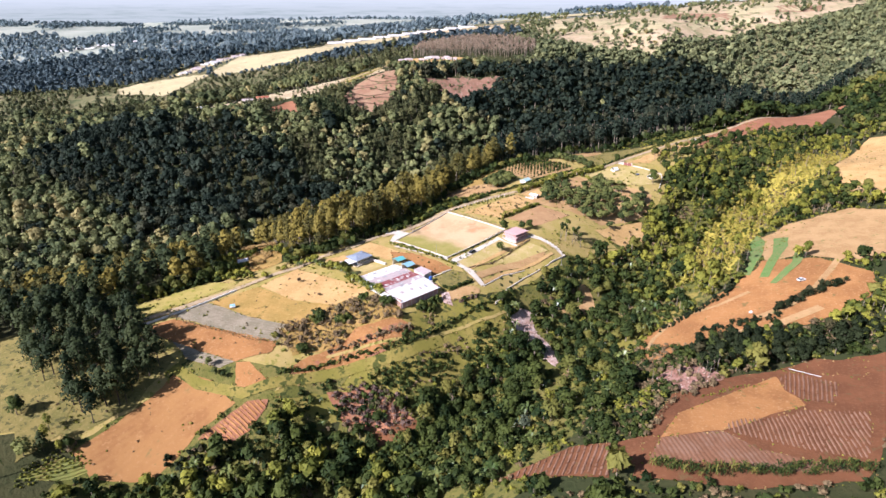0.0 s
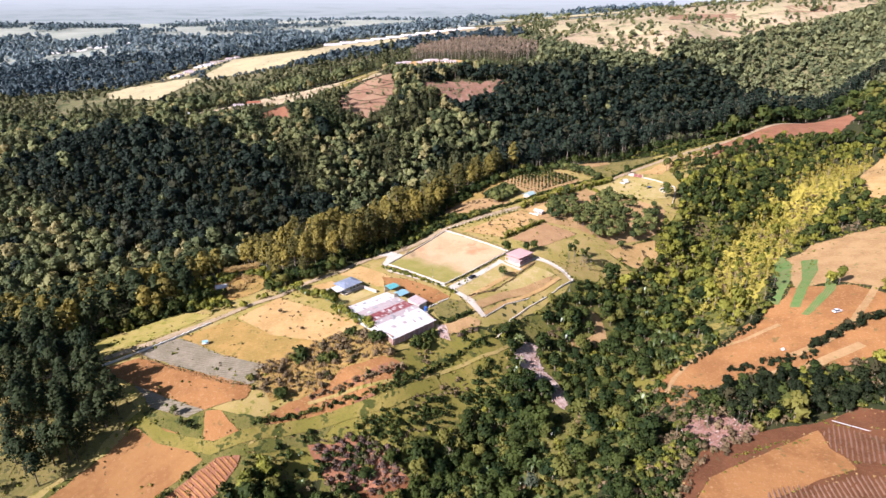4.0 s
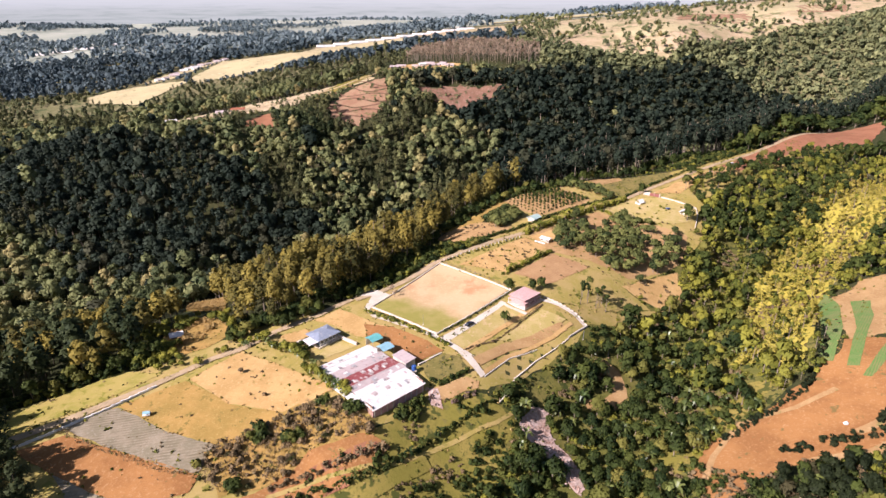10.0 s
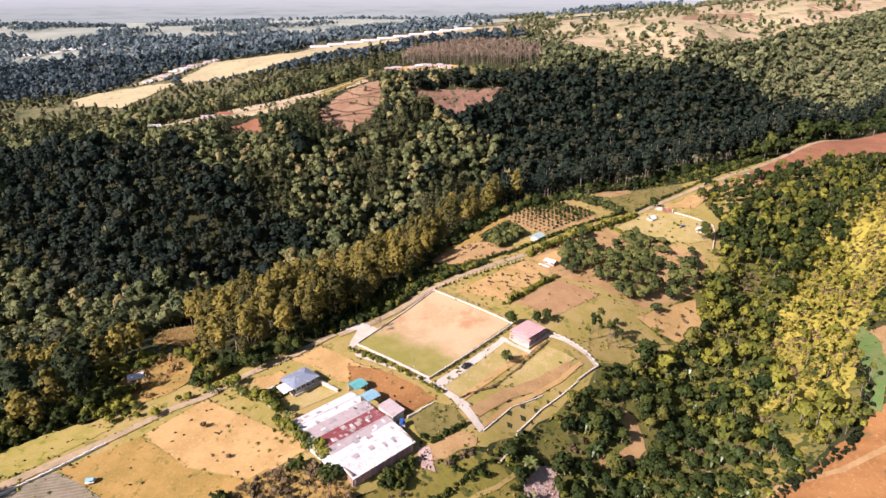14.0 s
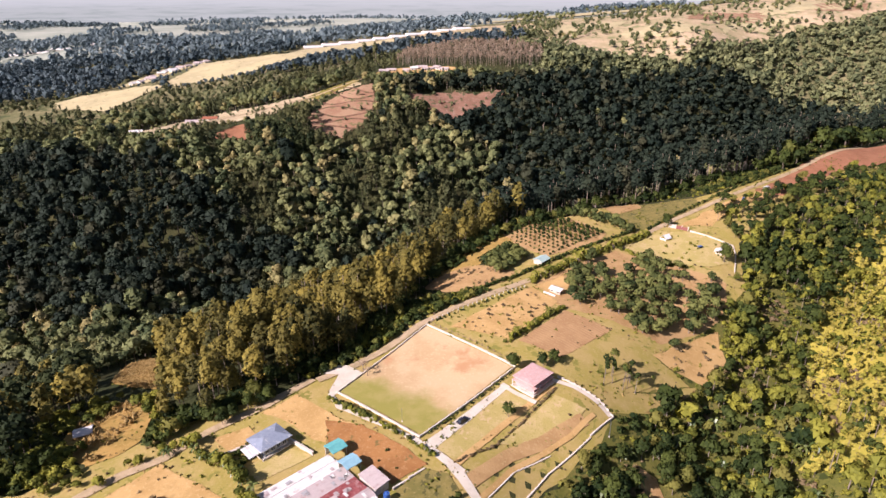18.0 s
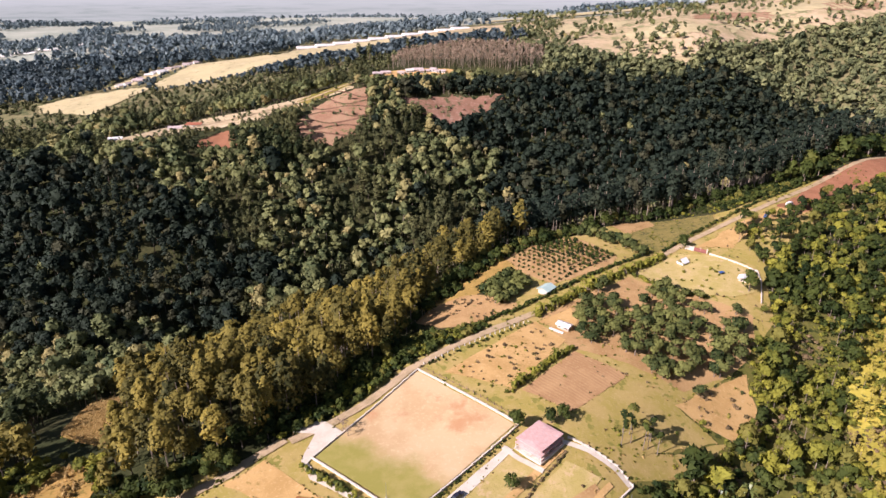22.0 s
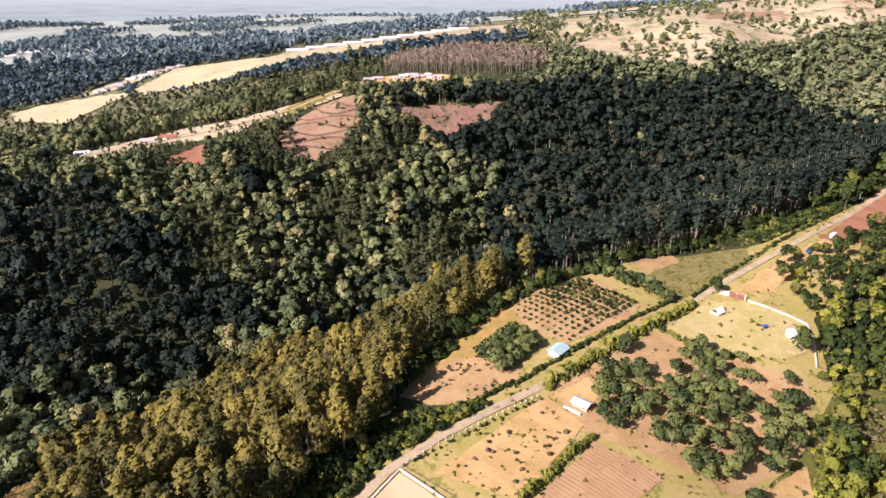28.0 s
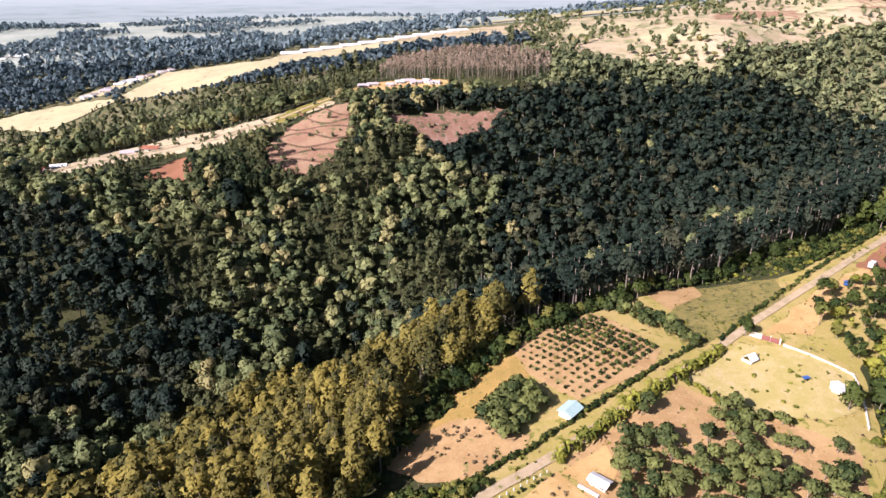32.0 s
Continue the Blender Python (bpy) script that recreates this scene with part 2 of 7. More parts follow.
PURPLE = leaves("purple_brown_scrub", (0.095, 0.058, 0.044), (0.235, 0.155, 0.115), (0.11, 0.10, 0.04))
PALEGREEN = leaves("grey_green_leaves", (0.09, 0.105, 0.06), (0.19, 0.21, 0.12))
# hill leaves with haze brightness added to their colour
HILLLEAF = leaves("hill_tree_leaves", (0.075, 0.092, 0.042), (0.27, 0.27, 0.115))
DRYMAIZE = leaves("dry_maize_leaves", (0.30, 0.19, 0.06), (0.50, 0.34, 0.13))
BARK = plain("pale_bark", (0.30, 0.24, 0.18), (0.20, 0.15, 0.11), 2.0, 0.95)
DARKBARK = plain("dark_bark", (0.10, 0.075, 0.055), (0.06, 0.045, 0.035), 2.0, 0.95)
PLASTER = plain("cream_plaster", (0.66, 0.58, 0.48), (0.58, 0.49, 0.39), 0.8, 0.85, stain=(0.42, 0.34, 0.26))
WHITE = plain("white_paint", (0.78, 0.76, 0.72), (0.70, 0.67, 0.62), 0.7, 0.6)
PINKWALL = plain("pink_plaster", (0.62, 0.36, 0.33), (0.55, 0.31, 0.28), 0.8, 0.85, stain=(0.45, 0.27, 0.24))
PINKTILE = plain("faded_pink_roof_tile", (0.62, 0.39, 0.345), (0.55, 0.335, 0.30), 0.9, 0.75, stain=(0.57, 0.45, 0.42))
WHITESHEET = plain("white_roof_sheet", (0.76, 0.72, 0.67), (0.68, 0.62, 0.56), 0.6, 0.55, stain=(0.52, 0.44, 0.38))
GREYSHEET = plain("grey_pink_roof_sheet", (0.52, 0.42, 0.39), (0.46, 0.37, 0.34), 0.6, 0.6, stain=(0.38, 0.24, 0.21))
REDSHEET = plain("rusty_red_roof_sheet", (0.22, 0.040, 0.040), (0.33, 0.10, 0.09), 0.9, 0.65, stain=(0.40, 0.24, 0.22))
ZINC = plain("dull_zinc_sheet", (0.42, 0.40, 0.39), (0.34, 0.32, 0.31), 0.8, 0.5, stain=(0.30, 0.22, 0.18))
CLAY = plain("brown_clay_wall", (0.36, 0.23, 0.17), (0.29, 0.18, 0.13), 0.7, 0.9, stain=(0.22, 0.14, 0.10))
HILL_GRASS = soil("hill_grass", (0.21, 0.18, 0.085), (0.14, 0.135, 0.055), (0.27, 0.22, 0.12), 45.0, 0.12, spots=((0.08, 0.09, 0.035), 16.0, 0.55), depth=1.0)
BLUEGREY = plain("blue_grey_roof", (0.27, 0.30, 0.36), (0.22, 0.245, 0.30), 0.8, 0.55, stain=(0.46, 0.46, 0.48))
TEAL = plain("turquoise_roof_sheet", (0.16, 0.46, 0.43), (0.12, 0.38, 0.37), 0.8, 0.5)
SKYBLUE = plain("light_blue_roof_sheet", (0.30, 0.50, 0.56), (0.25, 0.43, 0.50), 0.8, 0.5)
MINT = plain("pale_green_roof_sheet", (0.46, 0.58, 0.52), (0.40, 0.52, 0.46), 0.8, 0.5)
TERRACOTTA = plain("terracotta_tile", (0.36, 0.14, 0.08), (0.30, 0.11, 0.06), 0.9, 0.8)
SLATE = plain("dark_opening", (0.03, 0.03, 0.035), (0.02, 0.02, 0.025), 1.0, 0.4)
STEEL = plain("grey_steel", (0.35, 0.35, 0.36), (0.28, 0.28, 0.29), 2.0, 0.4, 0.6)
BLUEPAINT = plain("blue_paint", (0.05, 0.12, 0.35), (0.04, 0.10, 0.30), 2.0, 0.35)
DARKPAINT = plain("dark_car_paint", (0.03, 0.03, 0.045), (0.025, 0.025, 0.04), 2.0, 0.25)
RUBBER = plain("rubber", (0.025, 0.025, 0.025), (0.02, 0.02, 0.02), 3.0, 0.8)
GATE = plain("brown_red_gate", (0.28, 0.10, 0.08), (0.22, 0.08, 0.06), 1.2, 0.6)
WOOD = plain("weathered_wood", (0.28, 0.19, 0.12), (0.20, 0.14, 0.09), 2.0, 0.9)
m_glass, _nt, _b = base_material("window_glass", 0.08)
_b.inputs["Base Color"].default_value = (0.04, 0.05, 0.06, 1)
GLASS = m_glass

# backdrop sheet for the pale hazy distance beyond the last hills
BACKDROP, _nt, _b = base_material("glowing_haze_backdrop", 1.0)
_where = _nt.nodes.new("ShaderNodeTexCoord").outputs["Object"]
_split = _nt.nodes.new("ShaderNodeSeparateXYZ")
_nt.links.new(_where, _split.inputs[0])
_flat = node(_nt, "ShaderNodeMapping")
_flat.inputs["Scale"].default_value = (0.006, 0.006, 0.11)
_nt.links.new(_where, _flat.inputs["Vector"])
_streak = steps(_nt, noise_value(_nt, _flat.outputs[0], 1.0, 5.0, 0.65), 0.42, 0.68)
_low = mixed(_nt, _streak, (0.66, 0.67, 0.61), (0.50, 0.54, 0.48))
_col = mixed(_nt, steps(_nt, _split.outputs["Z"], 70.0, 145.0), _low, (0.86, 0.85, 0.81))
# haze brightness put into emission, so the sheet glows by itself
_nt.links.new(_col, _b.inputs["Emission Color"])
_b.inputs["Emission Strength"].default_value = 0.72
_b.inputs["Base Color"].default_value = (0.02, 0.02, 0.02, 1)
# ------------------------------------------------------------------ lie of the land
# crest and stream lines (x, y, height in metres); the ground is drawn smoothly through them
SPUR = [(-260, 0, -2), (-175, 72, -1), (-118, 124, 1), (-60, 168, 6), (-20, 215, 9), (30, 285, 13), (90, 345, 15), (182, 412, 24), (276, 488, 30), (420, 610, 40)]
SPUR_NORTH_EDGE = [(-215, 105, -3), (-150, 165, 0), (-85, 215, 6), (-38, 262, 9), (-6, 335, 11), (25, 372, 12), (75, 405, 14), (160, 455, 20), (260, 545, 24)]
SPUR_SOUTH_EDGE = [(-84, 77, -9), (-40, 122, 3.2), (2, 152, 2), (40, 196, 5), (62, 240, 8), (122, 300, 12), (185, 350, 14)]
NORTH_SHOULDER = [(-250, 185, -24), (-165, 245, -20), (-105, 268, -12), (-55, 310, -10), (-20, 375, -6)]
NORTH_STREAM = [(-420, 230, -78), (-280, 300, -72), (-170, 370, -70), (-75, 455, -70), (20, 520, -62), (130, 590, -54), (260, 680, -44), (420, 800, -30)]
CREEK = [(-110, 10, -44), (-50, 62, -34), (0, 100, -28), (50, 138, -24), (90, 190, -19), (140, 250, -16), (205, 320, -8), (300, 420, 8)]
DUMP_SLOPE = [(-34, 98, -12), (25, 155, -10), (45, 182, -6)]
EAST_BANK = [(20, 20, -10), (60, 62, -4), (84, 100, -5), (112, 124, -1), (140, 190, 6), (190, 250, 8), (265, 335, 24), (380, 430, 36)]
EAST_HILL = [(60, -30, 2), (110, 30, 2), (135, 92, 0), (165, 135, 8), (230, 190, 20), (330, 270, 36), (500, 400, 60)]
FAR_WALL = [(-300, 385, -34), (-200, 420, -28), (-120, 500, -22), (-60, 535, -18), (10, 590, -24), (90, 640, -10), (215, 700, -22), (330, 800, 2)]
TERRACE_CREST = [(-420, 440, -6), (-330, 480, 12), (-262, 535, 24), (-190, 600, 34), (-124, 663, 51), (-60, 690, 50), (20, 730, 60), (120, 790, 62), (290, 830, 60)]
BACK_DIP = [(-640, 700, -26), (-480, 720, -14), (-330, 730, 8), (-200, 790, 38)]
YELLOW_CREST = [(-620, 900, 2), (-420, 900, 22), (-330, 980, 48), (-277, 1067, 58), (-120, 1130, 74), (60, 1180, 88), (250, 1180, 102)]
BROWN_HILLS = [(150, 880, 76), (266, 890, 94), (340, 920, 84), (480, 1000, 108), (700, 1000, 130), (560, 760, 70)]
FAR_FOREST = [(-900, 1000, -10), (-780, 1240, 40), (-560, 1500, 50), (-390, 1900, 52), (0, 1700, 92), (500, 1600, 120), (1100, 1500, 150)]
SOUTH_WEST = [(-320, -150, -10), (-120, -120, -20), (80, -140, -4), (300, 60, 30), (-500, 120, -40), (-400, -20, -20)]
FEATURES = np.array([p for line in (SPUR, SPUR_NORTH_EDGE, SPUR_SOUTH_EDGE, NORTH_SHOULDER, NORTH_STREAM, CREEK, DUMP_SLOPE, EAST_BANK, EAST_HILL, FAR_WALL,
                                    TERRACE_CREST, BACK_DIP, YELLOW_CREST, BROWN_HILLS, FAR_FOREST, SOUTH_WEST) for p in line], float)


def warp(x, y):
    """Plan coordinates squeezed with distance, so that near and far lines weigh alike."""
    r = np.sqrt(x * x + y * y + 1.0)
    s = np.log1p(r / 260.0) * 260.0 / r
    return x * s, y * s


def _kernel(d2):
    return np.sqrt(d2 + 8.0 ** 2)


_FX, _FY = warp(FEATURES[:, 0], FEATURES[:, 1])
_FM = _kernel((_FX[:, None] - _FX) ** 2 + (_FY[:, None] - _FY) ** 2) - 2.0 * np.eye(len(_FX))
_FW = np.linalg.solve(_FM, FEATURES[:, 2] - 20.0)


def land(x, y):
    """Height of the ground at x, y (numbers or arrays)."""
    x, y = np.asarray(x, float), np.asarray(y, float)
    shape = np.broadcast(x, y).shape
    xs, ys = np.broadcast_to(x, shape).ravel(), np.broadcast_to(y, shape).ravel()
    out = np.empty(len(xs))
    for i in range(0, len(xs), 40000):
        gx, gy = warp(xs[i:i + 40000], ys[i:i + 40000])
        out[i:i + 40000] = _kernel((gx[:, None] - _FX) ** 2 + (gy[:, None] - _FY) ** 2) @ _FW + 20.0
    r = np.hypot(xs, ys)
    fade = np.clip((r - 1500.0) / 1200.0, 0.0, 1.0)
    out = out * (1 - fade) + fade * (40.0 + 14.0 * np.sin(xs / 310.0) * np.cos(ys / 270.0))
    return out.reshape(shape) if shape else float(out[0])

from mathutils.geometry import delaunay_2d_cdt

# ------------------------------------------------------------------ building blocks
def mesh_object(name, verts, faces, mats, parent=None, index=None, smooth=False, attr=None):
    me = bpy.data.meshes.new(name)
    me.from_pydata(verts, [], faces)
    for m in mats:
        me.materials.append(m)
    if index is not None:
        me.polygons.foreach_set("material_index", index)
    if smooth:
        me.polygons.foreach_set("use_smooth", [True] * len(me.polygons))
    me.update()
    ob = new(name, me)
    ob.parent = parent
    return ob


def part(name, bm, material, parent, label=""):
    """One bmesh as one mesh object under a thing or a part."""
    me = bpy.data.meshes.new(name)
    bm.normal_update()
    bm.to_mesh(me)
    bm.free()
    me.materials.append(material)
    ob = new(name, me)
    ob.parent = parent
    return tagged(ob, label) if label else ob


def thing(name, m, label, category, group="", kind=""):
    ob = new(name)
    ob.matrix_basis = m
    ob.empty_display_size = 0.5
    return tagged(ob, label, category, group, kind)


def box(sx, sy, sz, x=0, y=0, z=0, bevel=0.0, turn=0.0, bm=None):
    """A box with its base centre at x, y, z."""
    own = bm is None
    bm = bmesh.new() if own else bm
    m = pose(x, y, z + sz / 2, 0, 0, turn) @ Matrix.Diagonal((sx, sy, sz, 1))
    made = bmesh.ops.create_cube(bm, size=1.0, matrix=m)
    if bevel:
        edges = list({e for v in made["verts"] for e in v.link_edges})
        bmesh.ops.bevel(bm, geom=edges, offset=bevel, segments=1, affect="EDGES")
    return bm


def rod(r, h, x=0, y=0, z=0, sides=8, top=None, bm=None):
    bm = bmesh.new() if bm is None else bm
    bmesh.ops.create_cone(bm, cap_ends=True, segments=sides, radius1=r, radius2=r if top is None else top, depth=h, matrix=pose(x, y, z + h / 2))
    return bm


def loft(rings, closed_top=True):
    """A mesh through rings of equal counts of points."""
    bm = bmesh.new()
    vs = [[bm.verts.new(p) for p in ring] for ring in rings]
    n = len(rings[0])
    for a, b in zip(vs, vs[1:]):
        for i in range(n):
            bm.faces.new((a[i], a[(i + 1) % n], b[(i + 1) % n], b[i]))
    bm.faces.new(vs[0][::-1])
    if closed_top:
        bm.faces.new(vs[-1])
    return bm


def hip_roof(lx, ly, h, z, ridge=0.4, eave=0.22):
    """A hipped roof with a thick eave; lx is the longer side."""
    a, b = lx / 2, ly / 2
    rl = max(lx - ly, 0) / 2 + ridge
    base = [(-a, -b), (a, -b), (a, b), (-a, b)]
    top = [(-rl, -0.12), (rl, -0.12), (rl, 0.12), (-rl, 0.12)]
    return loft([[(x, y, z) for x, y in base], [(x, y, z + eave) for x, y in base], [(x, y, z + h) for x, y in top]])


def gable_roof(lx, ly, h, z, thick=0.16, tilt=0.0):
    """A gable roof, ridge along x; tilt lifts one eave."""
    a, b = lx / 2, ly / 2
    prof = [(-b, z), (0, z + h), (b, z + tilt), (b, z + tilt - thick), (0, z + h - thick), (-b, z - thick)]
    return loft([[(-a, y, zz) for y, zz in prof], [(a, y, zz) for y, zz in prof]])


def corrugated(lx, ly, z0, z1, pitch=0.9, depth=0.06, thick=0.05, cut=0.0):
    """A roof sheet with ribs that run along y, from height z0 at -y to z1 at +y."""
    n = max(int(lx / pitch) * 2, 2)
    bm = bmesh.new()
    rows = []
    for i in range(n + 1):
        x = -lx / 2 + lx * i / n
        lift = depth * (i % 2)
        rows.append([bm.verts.new((x, -ly / 2, z0 + lift)), bm.verts.new((x, ly / 2, z1 + lift)),
                     bm.verts.new((x, ly / 2, z1 + lift - thick)), bm.verts.new((x, -ly / 2, z0 + lift - thick))])
    for a, b in zip(rows, rows[1:]):
        for k in range(4):
            bm.faces.new((a[k], b[k], b[(k + 1) % 4], a[(k + 1) % 4]))
    bm.faces.new(rows[0])
    bm.faces.new(rows[-1][::-1])
    return bm


# ------------------------------------------------------------------ ground
def spaced(lo, hi, fine_lo, fine_hi, step, grow=1.13):
    out = list(np.arange(fine_lo, fine_hi + 0.1, step))
    d, p = step, fine_hi
    while p < hi:
        d *= grow
        p = min(p + d, hi)
        out.append(p)
    d, p = step, fine_lo
    while p > lo:
        d *= grow
        p = max(p - d, lo)
        out.insert(0, p)
    return np.array(out)


GX, GY = spaced(-3400, 3400, -340, 340, 5.0), spaced(-1500, 3400, -140, 720, 5.0)
_gx, _gy = np.meshgrid(GX, GY)
_gz = land(_gx, _gy)
_nx, _ny = len(GX), len(GY)
_id = np.arange(_nx * _ny).reshape(_ny, _nx)
_quads = np.stack([_id[:-1, :-1], _id[:-1, 1:], _id[1:, 1:], _id[1:, :-1]], -1).reshape(-1, 4)
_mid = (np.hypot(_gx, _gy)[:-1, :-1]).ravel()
# beyond 1300 m the ground takes the haze-paled farmland colour
ground = mesh_object("ground", np.stack([_gx, _gy, _gz], -1).reshape(-1, 3).tolist(), _quads.tolist(), [UNDER, HILL_GRASS, HAZY_FAR_LAND],
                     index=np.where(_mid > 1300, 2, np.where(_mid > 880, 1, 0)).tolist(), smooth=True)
tagged(ground, "hilly green undergrowth and soil with a stream valley", "ground", kind="structure")

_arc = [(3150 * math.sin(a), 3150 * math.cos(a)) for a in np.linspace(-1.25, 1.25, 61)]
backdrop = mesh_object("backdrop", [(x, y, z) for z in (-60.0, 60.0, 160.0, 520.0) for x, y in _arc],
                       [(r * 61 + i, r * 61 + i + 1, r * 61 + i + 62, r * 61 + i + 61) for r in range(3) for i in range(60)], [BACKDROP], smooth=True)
tagged(backdrop, "glowing sheet coloured as pale hazy plain and sky at the horizon", "backdrop", kind="structure")

OPEN = []


def inside(poly, x, y, grow=0.0):
    """Which of the points x, y lie in the polygon (grown from its middle by a few metres)."""
    p = np.array(poly, float)
    if grow:
        c = p.mean(0)
        d = p - c
        p = c + d * (1 + grow / np.maximum(np.linalg.norm(d, axis=1, keepdims=True), 1.0))
    hit = np.zeros(np.shape(x), bool)
    for (x0, y0), (x1, y1) in zip(p, np.roll(p, -1, 0)):
        hit ^= ((y0 > y) != (y1 > y)) & (x < (x1 - x0) * (y - y0) / (y1 - y0 + 1e-9) + x0)
    return hit


def outline(poly, step, wobble, seed):
    """The polygon's edge in short pieces, uneven as field edges are."""
    out = []
    for i, (a, b) in enumerate(zip(poly, poly[1:] + poly[:1])):
        n = max(int(math.dist(a, b) / step), 1)
        for k in range(n):
            f = k / n
            x, y = a[0] + (b[0] - a[0]) * f, a[1] + (b[1] - a[1]) * f
            s = noise.noise_vector(Vector((x * 0.11 + seed, y * 0.11, seed * 0.7))) * wobble
            t = noise.noise_vector(Vector((x * 0.5, y * 0.5 + seed, 3.1))) * wobble * 0.35
            out.append(Vector((x + s.x + t.x, y + s.y + t.y)))
    return out


def field(name, label, category, material, poly, lift=0.18, cell=5.0, wobble=1.2, clear=True, relief=0.0, kind="structure"):
    """A stretch of ground with its own cover, laid over the land."""
    poly = [tuple(p) for p in poly]
    rim = outline(poly, max(cell * 0.4, 1.0), wobble, len(poly) + poly[0][0])
    xs, ys = [p.x for p in rim], [p.y for p in rim]
    gx, gy = np.meshgrid(np.arange(min(xs), max(xs), cell), np.arange(min(ys), max(ys), cell))
    gx, gy = gx.ravel(), gy.ravel()
    ok = inside([(p.x, p.y) for p in rim], gx, gy)
    pts = rim + [Vector((a, b)) for a, b in zip(gx[ok], gy[ok])]

    edges = [(i, (i + 1) % len(rim)) for i in range(len(rim))]
    v, _e, f, *_ = delaunay_2d_cdt(pts, edges, [], 1, 1e-3)
    px, py = np.array([p.x for p in v]), np.array([p.y for p in v])
    pz = land(px, py) + lift
    if relief:
        pz = pz + relief * np.array([noise.noise(Vector((a * 0.12, b * 0.12, 5.0))) for a, b in zip(px, py)])
    f = [t if (px[t[1]] - px[t[0]]) * (py[t[2]] - py[t[0]]) - (px[t[2]] - px[t[0]]) * (py[t[1]] - py[t[0]]) > 0 else t[::-1] for t in f]
    ob = mesh_object(name, np.stack([px, py, pz], -1).tolist(), f, [material], smooth=True)
    if clear:
        OPEN.append(poly)
    return tagged(ob, label, category, kind=kind)


def lane(name, label, category, material, line, width, lift=0.25, kind="structure", clear=True):
    """A path of even width along a line."""
    pts = [Vector(p) for p in line]
    left, right = [], []
    for i, p in enumerate(pts):
        d = (pts[min(i + 1, len(pts) - 1)] - pts[max(i - 1, 0)]).normalized()
        nrm = Vector((-d.y, d.x)) * width / 2
        left.append(tuple(p + nrm))
        right.append(tuple(p - nrm))
    return field(name, label, category, material, left + right[::-1], lift, 3.0, 0.35, clear, kind=kind)

def ridged_field(label, poly, angle, spacing, lift, earth=BROWN, crest=RIDGE):
    """Ploughed field: dark earth with raised, broken, paler ridges, each a part of its own."""
    ground_sheet = field("field", label, "field", earth, poly, lift, wobble=0.8)
    rng = random.Random(int(poly[0][0] * 10))
    along = Vector((math.cos(math.radians(angle)), math.sin(math.radians(angle))))
    across = Vector((-along.y, along.x))
    p = np.array(poly)
    us, vs = p @ np.array(along), p @ np.array(across)
    for v in np.arange(vs.min() + 0.8, vs.max() - 0.6, spacing):
        u = np.arange(us.min(), us.max(), 0.8)
        bow = np.array([v + 0.35 * noise.noise(Vector((a * 0.11, v * 0.07, 3.0))) for a in u])
        x, y = u * along.x + bow * across.x, u * along.y + bow * across.y
        run = inside(poly, x, y)
        if run.sum() < 4:
            continue
        x, y = x[run], y[run]
        verts, faces = [], []
        for i in range(len(x)):
            wide = spacing * rng.uniform(0.20, 0.31) * (0.3 if i in (0, len(x) - 1) else 1)
            high = rng.uniform(0.22, 0.42)
            for off, up in ((-wide, -0.05), (-wide * 0.35, high), (wide * 0.35, high * 0.95), (wide, -0.05)):
                px, py = x[i] + across.x * off, y[i] + across.y * off
                verts.append((px, py, float(land(px, py)) + lift + up))
            if i and rng.random() > 0.07:
                a = 4 * (i - 1)
                faces += [(a + k + 1, a + k, a + k + 4, a + k + 5) for k in range(3)]
        bm = bmesh.new()
        made = [bm.verts.new(c) for c in verts]
        for f in faces:
            bm.faces.new([made[k] for k in f])
        bmesh.ops.recalc_face_normals(bm, faces=bm.faces)
        part("ridge", bm, crest, ground_sheet)


# ------------------------------------------------------------------ fields, yards and plots
field("grassland", "dry yellow-green meadow on the level spur", "meadow", MEADOW, [(-215, 95), (-160, 128), (-120, 165), (-92, 188), (-72, 197), (-50, 215), (-25, 250), (0, 282), (8, 330), (28, 365), (66, 386), (104, 400), (138, 402), (150, 406), (190, 437), (240, 474), (300, 512), (320, 480), (230, 420), (175, 365), (140, 335), (130, 295), (100, 262), (75, 240), (52, 205), (40, 185), (22, 166), (4, 150), (-18, 142), (-36, 122), (-60, 103), (-84, 74), (-110, 60), (-150, 45), (-190, 40), (-215, 60)], 0.1, cell=5, wobble=1.5)
field("track_verge", "dark olive grass round the small fields", "grass", BANK, [(-150, 45), (-136, 60), (-128, 74), (-126, 92), (-104, 88), (-82, 86), (-60, 100), (-52, 96), (-60, 84), (-84, 72), (-92, 62), (-84, 50), (-110, 36), (-140, 30)], 0.2, wobble=2, clear=False)
# darker soil laid round the grove, its shade put into the colour
field("grove_ground", "weedy golden-brown ground round the pine grove, darkened for shade", "grass", OLIVE_PLOT, [(-214, 94), (-176, 118), (-150, 104), (-130, 86), (-136, 62), (-150, 46), (-190, 41), (-214, 60)], 0.17, wobble=2, clear=False)
field("creek_banks", "rough olive grass on the creek banks", "grass slope", BANK, [(-150, -30), (-150, 30), (-100, 66), (-60, 102), (-36, 122), (-18, 142), (4, 150), (22, 166), (40, 186), (54, 206), (76, 240), (100, 262), (128, 296), (160, 330), (200, 360), (260, 390), (250, 330), (200, 262), (160, 225), (135, 170), (100, 146), (75, 125), (66, 90), (30, 50), (0, 10), (-40, -40)], 0.06, wobble=3, clear=False)
field("south_slope", "rough grass slope above the creek", "grass slope", GRASS, [(-84, 74), (-36, 122), (-18, 142), (4, 150), (14, 143), (10, 120), (-6, 108), (-30, 88), (-60, 72)], 0.12, wobble=2)
